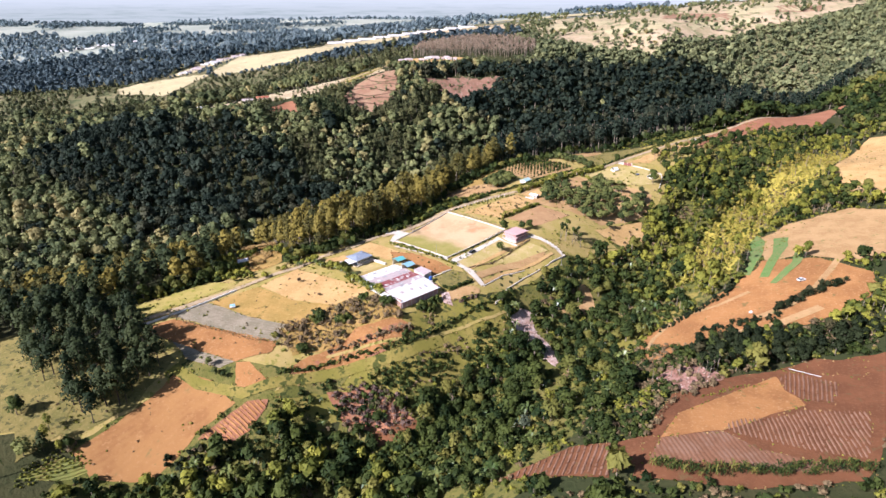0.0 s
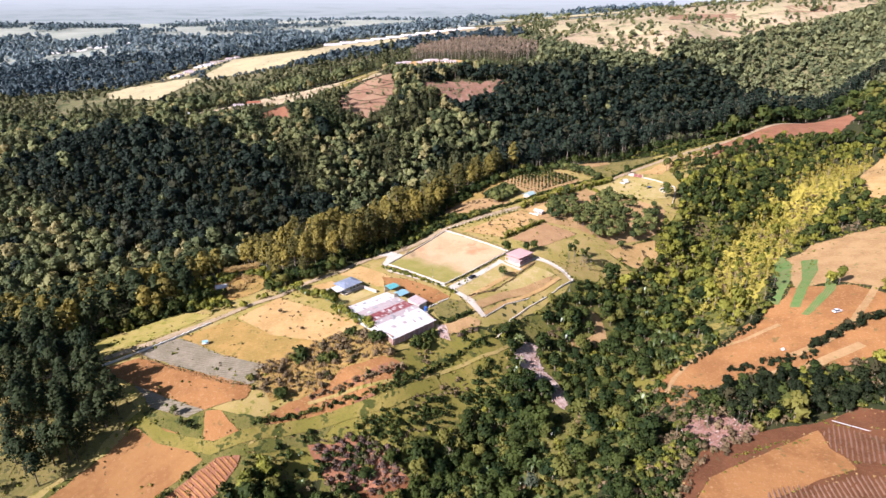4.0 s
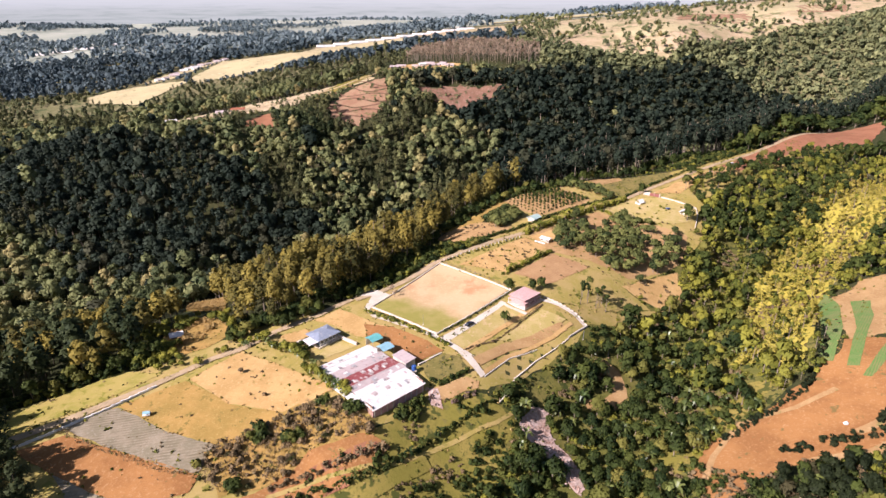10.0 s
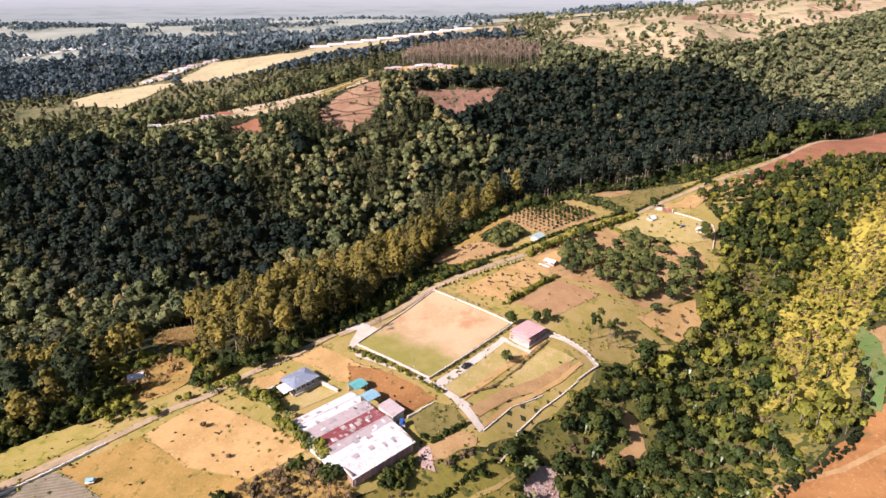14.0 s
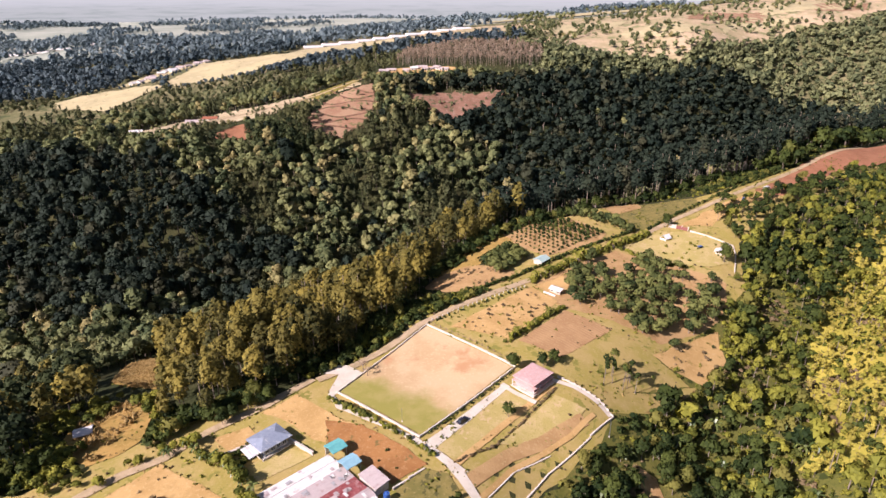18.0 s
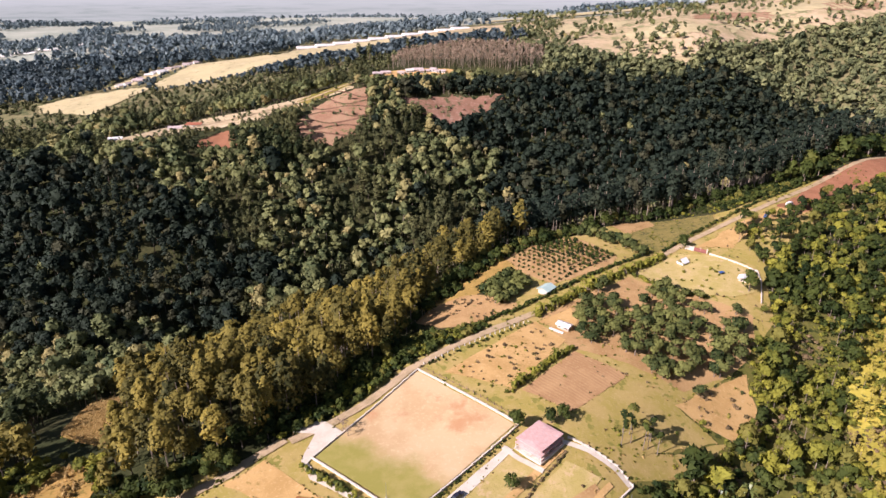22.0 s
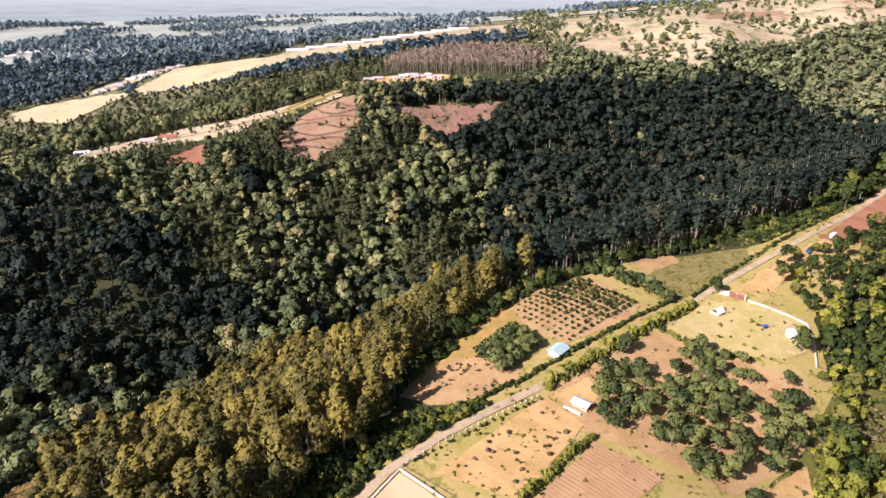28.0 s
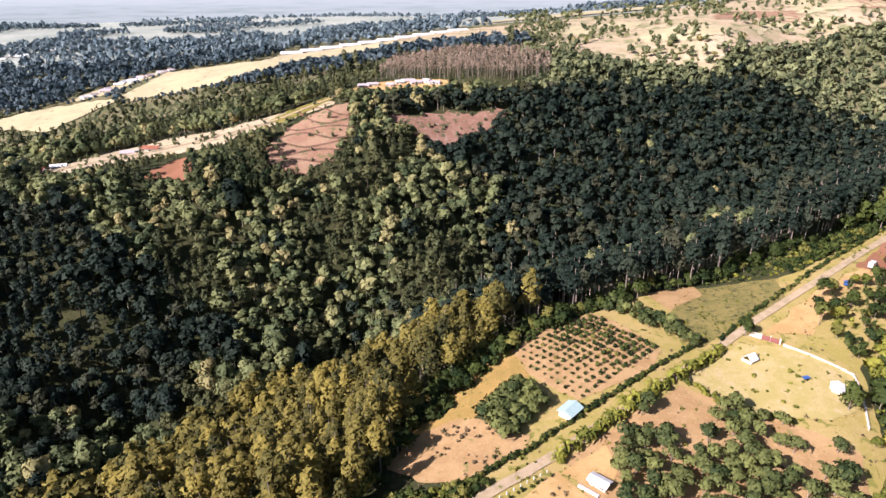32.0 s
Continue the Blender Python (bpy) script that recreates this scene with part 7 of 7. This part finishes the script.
for x, y, s in ((-158, 42, 0.42), (-160, 47, 0.36), (-152, 40, 0.3)):
    plants("conifer", "young conifer in the clearing", "conifer", PINES[:2], [x], [y], [s], GOLDGREEN, DARKBARK, "young conifers", 7)
plants("palm_tree", "palm tree with a pale trunk beside the crop", "palm", kinds(lambda r: (fan_plant(r, 11.0, 3.0, 12, 0.5), stem(6.2, 0.2, 0.14)), 1, 420), [-166.0], [27.0], [1.0], BANANA, BARK, "", 3)
plants("bare_tree", "leafless grey tree beside the pitch", "tree", kinds(lambda r: (broad_crown(r, 6.0, 2.8, 2.0, 7, 8, 0.3), stem(5.0, 0.2, 0.08, 0.05, 9, r, 2.4)), 2, 430), [-42.0, -40.0], [211.5, 209.0], [0.9, 0.7], TEAK, BARK, "bare trees", 5)
tx, ty = within([(45, 211), (50, 222), (61, 223), (60, 212)], 3.6, 125)
plants("slender_tree", "slender pale-trunked tree on dry grass", "tree", THIN, tx, ty, RNG.uniform(0.8, 1.15, len(tx)), CREEKLEAF, BARK, "slender trees", 53)

# belt of shrubs and bananas behind the sandy field
sx, sy = line_points([(-99, 168), (-88, 170), (-78, 164), (-66, 152), (-56, 142), (-48, 134)], 1.5, 127, 0, 2.2)
plants("garden_tree", "golden-green leafy tree beside the sheds", "tree", ORCHARD_TREES, sx[::2], sy[::2], RNG.uniform(0.55, 1.05, len(sx[::2])), GOLDGREEN, BARK, "trees beside the sheds", 54)
plants("banana_plant", "banana plant beside the sheds", "banana plant", FANS, sx[1::3], sy[1::3], RNG.uniform(0.8, 1.2, len(sx[1::3])), BANANA, BARK, "shed bananas", 55, "leaf_fan")
sx, sy = line_points([(-74, 198), (-86, 192), (-96, 184), (-108, 172)], 2.2, 129, 2.0, 3.0)
plants("garden_tree", "leafy tree at the foot of the pine wood", "tree", ORCHARD_TREES, sx, sy, RNG.uniform(0.8, 1.4, len(sx)), CREEKLEAF, BARK, "trees below the pines", 56)
sx, sy = within([(-156, 158), (-156, 208), (-118, 208), (-98, 172), (-110, 154), (-132, 150)], 4.6, 131)
rim = ~inside([(-134, 206), (-126, 164), (-112, 158), (-103, 172), (-116, 190)], sx, sy) & (np.hypot(sx + 134, sy - 181) > 7.0)
sx, sy = sx[rim], sy[rim]
plants("yellow_bush", "bright yellow-green bush in the clearing", "bush", ORCHARD_TREES, sx, sy, RNG.uniform(0.45, 0.95, len(sx)), GOLDGREEN, BARK, "clearing bushes", 57)

# dry scrub below the fields
SCRUB_AREA = [(-92, 110), (-74, 121), (-60, 132), (-40, 130), (-34, 121), (-50, 112), (-63, 103), (-80, 95), (-90, 98)]
sx, sy = within(SCRUB_AREA, 1.5, 133, 0.7)
off = ~inside([(-82, 86), (-74, 96), (-60, 105), (-56, 113), (-37, 120), (-29, 119), (-42, 104), (-52, 97), (-74, 86)], sx, sy)
sx, sy = sx[off], sy[off]
kind = patchy(sx, sy, 8.0, 4.0) > 0.27
first = np.arange(len(sx)) % 3 == 0
dry_sel, green_sel = ~kind, kind
stuff("dry_scrub", "dry brown scrub below the stubble field", "scrub", BUSHES[:2] + MAIZE + MAIZE, sx[dry_sel], sy[dry_sel], RNG.uniform(0.5, 1.4, dry_sel.sum()), SCRUB, BARK, 58)
stuff("green_scrub", "dark green tall scrub below the stubble field", "scrub", BUSHES, sx[green_sel], sy[green_sel], RNG.uniform(0.8, 1.9, green_sel.sum()), CREEKLEAF, BARK, 59)
sx, sy = line_points([(-146, 116), (-136, 111), (-120, 106), (-104, 101), (-90, 99)], 0.9, 135, 0, 0.9)
stuff("tuft_row", "grey-green tufts along the stubble field", "tufts", MAIZE, sx, sy, RNG.uniform(0.5, 0.9, len(sx)), SCRUB, BARK, 60)
for line, sd, leaf, nm in (([(-82, 82), (-57, 95), (-35, 105), (-16, 121)], 137, CREEKLEAF, "dark green bank shrubs along the track"), ([(-64, 97), (-45, 107), (-28, 116)], 139, SCRUB, "dry bank shrubs on the terrace edge"),
                           ([(-20, 118), (-4, 134), (8, 146), (15, 155)], 141, CREEKLEAF, "banana-like shrubs along the track")):
    sx, sy = line_points(line, 1.2, sd, 2.4, 0.8)
    stuff("bank_shrubs", nm, "shrubs", BUSHES + FANS[:1], sx, sy, RNG.uniform(0.45, 0.95, len(sx)), leaf, BARK, sd)

# shrubs on the plots and yards, tufts on open grass
for poly, step, sd, leaf, lo, hi, lab, nm in (
        ([(-9, 242), (24, 276), (34, 265), (14, 236)], 4.6, 143, SCRUB, 0.25, 0.75, "dark dry shrub on the tan plot", "plot shrubs"),
        ([(-22, 290), (-8, 300), (2, 300), (16, 294), (13, 287), (-3, 277)], 3.0, 145, SCRUB, 0.3, 0.6, "low dry shrub on the bare plot", "bare plot shrubs"),
        ([(78, 330), (102, 348), (118, 344), (134, 330), (125, 314), (92, 311)], 9.0, 147, GOLDGREEN, 0.3, 0.8, "green shrub on the dry yard", "yard shrubs"),
        ([(34, 222), (57, 245), (72, 238), (84, 230), (54, 214)], 6.5, 149, GOLDGREEN, 0.3, 0.8, "yellow-green shrub on dry grass", "grass shrubs"),
        ([(74, 238), (89, 252), (106, 262), (104, 248), (92, 233)], 4.0, 151, SCRUB, 0.3, 0.8, "dry shrub on the bare slope", "bare slope shrubs"),
        ([(22, 180), (30, 190), (38, 197), (30, 199)], 5.0, 153, SCRUB, 0.2, 0.45, "small dry shrub on the lower lawn", "lower lawn shrubs"),
        ([(-52, 184), (-38, 181), (-16, 167), (-26, 160), (-36, 166)], 6.0, 155, CREEKLEAF, 0.2, 0.5, "small dark shrub on the orange yard", "orange yard shrubs"),
        ([(88, 350), (84, 372), (100, 396), (136, 400), (132, 384)], 3.4, 157, GOLDGREEN, 0.2, 0.5, "low yellow-green tuft on the dry plot", "dry plot tufts")):
    sx, sy = within(poly, step * 0.75, sd, 0.6)
    sel = patchy(sx, sy, 7.0, sd * 0.1) > 0.12
    sx, sy = sx[sel], sy[sel]
    plants("shrub", lab, "shrub", BUSHES, sx, sy, RNG.uniform(lo, hi, len(sx)), leaf, BARK, nm, sd)

# east hill: hedge trees, ridge rows, maize
sx, sy = within([(90, 110), (126, 118), (150, 112), (170, 120), (178, 112), (150, 98), (124, 93), (94, 90)], 4.4, 159)
plants("hedge_tree", "dark green tree in the hedge between fields", "tree", BROADS, sx, sy, RNG.uniform(0.35, 0.8, len(sx)), HEDGELEAF, BARK, "hedge trees", 61)
sx, sy = line_points([(57.5, 31.5), (71, 26.5), (96, 27), (124, 27.5)], 0.4, 161, 0, 2.4)
stuff("maize_row", "green maize row at the edge of the ploughed field", "maize", MAIZE, sx, sy, RNG.uniform(1.0, 1.9, len(sx)), CREEKLEAF, BARK, 62)
for line, sd in (([(104, 126), (113, 125)], 163), ([(118, 126), (128, 128), (137, 129), (144, 138), (156, 143), (166, 149), (178, 152)], 165), ([(88, 138), (106, 147), (126, 158), (140, 176), (150, 200)], 167)):
    sx, sy = line_points(line, 0.9, sd, 0, 1.8)
    stuff("field_hedge", "dark green ragged field hedge", "hedge", BUSHES, sx, sy, RNG.uniform(0.35, 1.15, len(sx)), HEDGELEAF, BARK, sd)
sx, sy = line_points([(140, 134), (156, 142), (170, 150), (180, 153)], 2.2, 262, 0, 2.5)
plants("hedge_tree", "dark round tree in the hillside hedge", "tree", BROADS, sx, sy, RNG.uniform(0.28, 0.5, len(sx)), HEDGELEAF, BARK, "hillside hedge trees", 263)
sx, sy = line_points([(86, 70), (90, 71.8), (95, 74.2), (100, 76.6), (106, 77.6), (115, 78.6)], 0.7, 264, 0, 1.2)
stuff("terrace_tufts", "green-brown tufts along the old terrace line", "weeds", BUSHES[:2], sx, sy, RNG.uniform(0.12, 0.4, len(sx)), GOLDGREEN, BARK, 265)
sx, sy = within([(74, 86), (80, 93), (94, 91), (95, 83), (80, 78)], 3.4, 266, 0.8)
stuff("cut_shrubs", "dry brown shrubs growing in the earth cut", "shrubs", BUSHES_MID, sx, sy, RNG.uniform(0.25, 0.6, len(sx)), PURPLE, BARK, 267)
sx, sy = line_points([(92, 84), (97, 88), (101, 91), (70, 84)], 5.0, 268, 0, 1.5)
plants("slender_tree", "slim pale-trunked tree beside the earth cut", "tree", THIN, sx, sy, RNG.uniform(0.8, 1.05, len(sx)), CREEKLEAF, BARK, "slim trees by the cut", 269)
sx, sy = within([(-118, 44), (-112, 50), (-104, 52.5), (-95, 51), (-88, 54), (-84, 50), (-96, 44), (-110, 40)], 2.6, 271, 0.6)
plants("shrub", "dark green shrub below the orange fields", "shrub", BUSHES, sx, sy, RNG.uniform(0.7, 1.3, len(sx)), HEDGELEAF, BARK, "shrubs below the orange fields", 272)
sx, sy = line_points([(64, 52), (72, 66), (86, 76), (100, 86), (118, 92)], 1.0, 169, 0, 1.3)
stuff("bank_grass", "grey-green coarse grass along the bank", "grass", MAIZE + BUSHES[:1], sx, sy, RNG.uniform(0.5, 1.0, len(sx)), SCRUB, BARK, 63)
pipe = thing("irrigation_pipe", on_land(126, 89, 0, 0.4), "white pipe lying along the field edge", "pipe")
bm = bmesh.new()
bmesh.ops.create_cone(bm, cap_ends=True, segments=8, radius1=0.11, radius2=0.11, depth=17.5, matrix=pose(8, -4, land(134, 85) - land(126, 89) + 0.2, 0, 90, -26.5))
part("tube", bm, WHITE, pipe)
sx, sy = within([(-150, 32), (-140, 40), (-150, 44), (-162, 31), (-160, 24)], 1.5, 171, 0.25)
stuff("crop_plants", "yellow-green crop plants in rows", "crop", BUSHES, sx, sy, RNG.uniform(0.3, 0.5, len(sx)), GOLDGREEN, BARK, 64)
# rubble blocks on the tips
rng = random.Random(21)
for poly, n in (([(16, 141), (19, 148), (26, 154), (29, 153), (28, 146), (33, 141), (37, 134), (37, 121), (33, 122), (31, 130), (26, 134), (20, 136)], 420), ([(-20, 145), (-15, 146), (-12, 138), (-17, 139)], 40), ([(72, 87), (80, 96), (97, 93), (99, 84), (80, 76)], 70)):
    tip = thing("rubble_heap", on_land(*poly[0]), "broken pale blocks and refuse on the bank", "rubble", kind="stuff")
    bm = bmesh.new()
    inv = tip.matrix_basis.inverted()
    p = np.array(poly, float)
    for k in range(n):
        x, y = rng.uniform(p[:, 0].min(), p[:, 0].max()), rng.uniform(p[:, 1].min(), p[:, 1].max())
        if inside(poly, np.array([x]), np.array([y]))[0]:
            s = rng.uniform(0.25, 0.9)
            bmesh.ops.create_cube(bm, size=1.0, matrix=inv @ pose(x, y, land(x, y) + 0.5, rng.uniform(0, 90), rng.uniform(0, 90), rng.uniform(0, 90)) @ Matrix.Diagonal((s, s * 0.7, s * 0.5, 1)))
    part("blocks", bm, PINK, tip)

# grass tufts and low weeds over the open ground
wx, wy = jitter_grid(-200, 330, 30, 500, 3.2, 181, 2.2)
u, v = axis_u(wx, wy), axis_v(wx, wy)
ok = (v < 212) & (v > 30) & in_view(wx, wy, 0)
for keep_off in ([(-21, 243), (14, 215), (-17, 178), (-48, 198)], [(-66, 152), (-38, 126), (-16, 142), (-44, 172)], [(8, 206), (21, 192), (34, 207), (21, 218)], [(-75, 172), (-66, 184), (-54, 173), (-64, 160)],
                 [(-12, 173), (10, 203), (20, 198), (-6, 169)], [(-6, 160), (8, 178), (34, 208), (46, 200), (30, 180), (6, 152)], [(-52, 184), (-37, 182), (-14, 166), (-24, 158), (-46, 173)]):
    ok &= ~inside(keep_off, wx, wy, 1.0)
wx, wy = wx[ok], wy[ok]
w1, w2 = patchy(wx, wy, 6.0, 31.0), patchy(wx, wy, 22.0, 33.0)
some = (w1 + 0.6 * w2 > 0.16)
dry_w = some & (w2 < 0.12)
WEEDS = kinds(lambda r: (broad_crown(r, 1.1, 1.1, 0.0, 3, 6, 0.42), None), 4, 360)
stuff("dry_weeds", "dry tan weeds on open ground", "weeds", WEEDS, wx[dry_w], wy[dry_w], RNG.uniform(0.25, 0.75, dry_w.sum()), SCRUB, BARK, 65)
green_w = some & ~dry_w
stuff("green_weeds", "green weeds on open ground", "weeds", WEEDS, wx[green_w], wy[green_w], RNG.uniform(0.3, 0.9, green_w.sum()), GOLDGREEN, BARK, 66)
# rough growth on the grassy creek slope
wx, wy = within([(-84, 74), (-36, 122), (-18, 142), (4, 150), (14, 143), (10, 120), (-6, 108), (-30, 88), (-60, 72)], 1.9, 183, 0.6)
sel = (patchy(wx, wy, 9.0, 41.0) > np.where(axis_v(wx, wy) > 98, 0.22, -0.22)) & (line_distance([(-82, 80, 0), (-57, 93, 0), (-35, 103, 0), (-16, 119, 0), (14, 146, 0)], wx, wy) > 2.4)
wx, wy = wx[sel], wy[sel]
brown = patchy(wx, wy, 14.0, 43.0) > 0.1
stuff("slope_growth", "green rough growth on the creek slope", "shrubs", BUSHES_MID, wx[~brown], wy[~brown], RNG.uniform(0.3, 1.2, (~brown).sum()), CREEKLEAF, BARK, 67)
stuff("slope_growth", "dry brown growth on the creek slope", "shrubs", BUSHES_MID, wx[brown], wy[brown], RNG.uniform(0.3, 0.8, brown.sum()), SCRUB, BARK, 68)

# purple-brown scrub and dark thicket on the creek slope
wx, wy = within([(-62, 83), (-48, 90), (-29, 87), (-24, 77), (-34, 72), (-55, 75)], 1.7, 185, 0.6)
stuff("purple_scrub", "purple-brown dry scrub on the creek slope", "scrub", BUSHES_MID + MAIZE, wx, wy, RNG.uniform(0.5, 1.1, len(wx)), PURPLE, BARK, 69)
wx, wy = within([(-83, 70), (-56, 68), (-43, 64), (-26, 68), (-18, 86), (0, 104), (6, 118), (24, 124), (34, 112), (14, 86), (4, 50), (-30, 40), (-70, 45)], 2.9, 187, 0.5)
stuff("creek_thicket", "dark green thicket on the lower creek slope", "thicket", BUSHES, wx, wy, RNG.uniform(0.9, 2.4, len(wx)), CREEKLEAF, BARK, 70)
agx, agy = within([(-80, 74), (-62, 80), (-52, 76), (-66, 68), (-78, 68)], 4.5, 189, 0.5)
plants("agave_plant", "grey-green spiky agave-like plant on the slope", "agave", kinds(lambda r: (fan_plant(r, 1.8, 1.5, 14, 0.28), None), 2, 440), agx, agy, RNG.uniform(0.9, 1.5, len(agx)), BANANA, BARK, "agave plants", 71, "leaf_rosette")
plants("grey_tree", "round grey-green tree with a pale trunk", "tree", BROADS[:2], [20.0], [74.0], [0.62], PALEGREEN, BARK, "", 9)
plants("bare_tree", "slim leafless tree on the creek slope", "tree", kinds(lambda r: (broad_crown(r, 9.0, 2.0, 6.0, 4, 7, 0.3), stem(8.0, 0.16, 0.06, 0.04, 7, r, 1.8)), 1, 450), [-10.0], [88.0], [0.9], TEAK, BARK, "", 5)

# dry maize in the wood clearing
wx, wy = within(CORN, 1.3, 191, 0.4)
stuff("dry_maize", "dry golden maize in the wood clearing", "maize", MAIZE, wx, wy, RNG.uniform(0.7, 1.1, len(wx)), DRYMAIZE, BARK, 72)
# shrubs on the earth cut and along its foot
wx, wy = within([(66, 80), (74, 96), (92, 104), (106, 98), (104, 84), (84, 72)], 3.0, 193, 0.7)
sel = patchy(wx, wy, 6.0, 45.0) > 0.0
stuff("cut_shrubs", "dry and green shrubs on the earth cut", "shrubs", BUSHES, wx[sel], wy[sel], RNG.uniform(0.5, 1.3, sel.sum()), SCRUB, BARK, 73)
# weeds along the field margins
wx, wy = [], []
for n, poly in enumerate(OPEN):
    if max(y for _x, y in poly) < 420 and len(poly) < 24:
        ax, ay = line_points(list(poly) + [poly[0]], 1.5, 600 + n, 0.0, 0.8)
        wx.append(ax)
        wy.append(ay)
wx, wy = np.concatenate(wx), np.concatenate(wy)
ok = in_view(wx, wy, 0) & (patchy(wx, wy, 5.0, 47.0) > -0.1)
for keep_off in ([(-21, 243), (14, 215), (-17, 178), (-48, 198)], [(-66, 152), (-38, 126), (-16, 142), (-44, 172)], [(8, 206), (21, 192), (34, 207), (21, 218)], [(-75, 172), (-66, 184), (-54, 173), (-64, 160)]):
    ok &= ~inside(keep_off, wx, wy, 2.0)
wx, wy = wx[ok], wy[ok]
half = RNG.uniform(size=len(wx)) < 0.5
stuff("margin_weeds", "dry weeds along the field margins", "weeds", WEEDS, wx[half], wy[half], RNG.uniform(0.15, 0.6, half.sum()), DRYMAIZE, BARK, 74)
stuff("margin_weeds", "green weeds along the field margins", "weeds", WEEDS, wx[~half], wy[~half], RNG.uniform(0.15, 0.65, (~half).sum()), GOLDGREEN, BARK, 75)

# rough bank between the hedge and the ploughed fields
wx, wy = within([(56, 56), (60, 110), (76, 128), (100, 112), (130, 119), (172, 120), (166, 100), (120, 93), (95, 87), (76, 76), (66, 60)], 1.9, 195, 0.8)
kind = patchy(wx, wy, 8.0, 49.0)
on_cut = inside([(70, 82), (78, 94), (97, 92), (97, 84), (82, 78)], wx, wy)
sel = (kind > 0.0) & ~on_cut
stuff("bank_bushes", "dark green bushes on the rough bank", "bushes", BUSHES_MID, wx[sel], wy[sel], RNG.uniform(0.4, 1.1, sel.sum()), CREEKLEAF, BARK, 76)
sel = (kind <= 0.0) & ~on_cut
stuff("bank_grass", "coarse olive grass on the rough bank", "grass", WEEDS, wx[sel], wy[sel], RNG.uniform(0.7, 1.5, sel.sum()), SCRUB, BARK, 77)

# bushes and young trees between the pines and the plantation
wx, wy = within([(-28, 300), (-24, 310), (-6, 332), (12, 356), (44, 382), (66, 392), (70, 384), (48, 375), (18, 346), (2, 326), (-8, 308)], 2.6, 197, 0.6)
sel = RNG.uniform(size=len(wx)) < 0.3
plants("young_tree", "young leafy tree between pines and plantation", "tree", ORCHARD_TREES, wx[sel], wy[sel], RNG.uniform(0.7, 1.3, sel.sum()), CREEKLEAF, BARK, "trees above the plantation", 78)
stuff("edge_bushes", "green bushes between pines and plantation", "bushes", BUSHES, wx[~sel], wy[~sel], RNG.uniform(0.5, 1.2, (~sel).sum()), CREEKLEAF, BARK, 79)

# bushes along the foot of the western pines
wx, wy = within([(-215, 100), (-215, 130), (-130, 196), (-96, 204), (-84, 192), (-112, 152), (-170, 100)], 2.1, 199, 0.6)
foot = axis_v(wx, wy) - np.interp(axis_u(wx, wy), EDGE_U, EDGE_V)
sel = (foot > -8) & (foot < 3) & free(wx, wy, 0.0) & ~inside([(-148, 188), (-140, 206), (-117, 203), (-106, 174), (-120, 158), (-140, 168)], wx, wy)
wx, wy = wx[sel], wy[sel]
half = patchy(wx, wy, 9.0, 51.0) > 0.05
stuff("foot_bushes", "yellow-green bushes at the foot of the pines", "bushes", BUSHES, wx[half], wy[half], RNG.uniform(0.5, 1.3, half.sum()), GOLDGREEN, BARK, 80)
stuff("foot_bushes", "dark green bushes at the foot of the pines", "bushes", BUSHES, wx[~half], wy[~half], RNG.uniform(0.6, 1.7, (~half).sum()), CREEKLEAF, BARK, 81)

# dense growth between the lane and the pine belt
wx, wy = within([(-62, 206), (-48, 218.5), (-38, 229), (-26, 248), (-10, 262), (8, 276), (-2, 274), (-14, 272), (-34, 268), (-56, 244), (-70, 216)], 1.7, 205, 0.6)
half = patchy(wx, wy, 6.0, 71.0) > 0.1
stuff("lane_growth", "dark green bushes between lane and pines", "bushes", BUSHES, wx[~half], wy[~half], RNG.uniform(0.6, 1.6, (~half).sum()), CREEKLEAF, BARK, 206)
stuff("lane_growth", "yellow-green bushes between lane and pines", "bushes", BUSHES, wx[half], wy[half], RNG.uniform(0.5, 1.2, half.sum()), GOLDGREEN, BARK, 207)

# rough growth between the far lane and the tall pines
wx, wy = within([(104, 403), (138, 404), (150, 406), (182, 431), (222, 466), (252, 488), (300, 528), (288, 536), (240, 502), (190, 458), (150, 428), (118, 415)], 2.2, 209, 0.6)
half = patchy(wx, wy, 8.0, 73.0) > 0.25
stuff("far_lane_growth", "dark green bushes below the tall pines", "bushes", BUSHES, wx[~half], wy[~half], np.interp(wx[~half], [130, 160], [0.5, 1.0]) * RNG.uniform(0.6, 1.6, (~half).sum()), CREEKLEAF, BARK, 210)
stuff("far_lane_growth", "olive bushes below the tall pines", "bushes", BUSHES, wx[half], wy[half], RNG.uniform(0.4, 1.0, half.sum()), GOLDGREEN, BARK, 211)

# golden growth in the hut clearing
wx, wy = within([(-143, 191), (-138, 202), (-119, 200), (-111, 177), (-121, 164), (-133, 173)], 1.6, 201, 0.5)
sel = (patchy(wx, wy, 7.0, 53.0) > -0.05) & (np.hypot(wx + 134, wy - 181) > 4.5)
stuff("dry_maize", "golden dry maize beside the wooden hut", "maize", MAIZE + BUSHES[:1], wx[sel], wy[sel], RNG.uniform(0.6, 1.0, sel.sum()), DRYMAIZE, BARK, 82)

# bushes on the bank below the ploughed fields
wx, wy = within([(34, 32), (40, 52), (56, 66), (68, 66), (62, 50), (50, 34)], 2.2, 203, 0.6)
sel = free(wx, wy, 0.0)
stuff("bank_bushes", "green bushes below the ploughed fields", "bushes", BUSHES, wx[sel], wy[sel], RNG.uniform(0.5, 1.3, sel.sum()), CREEKLEAF, BARK, 83)
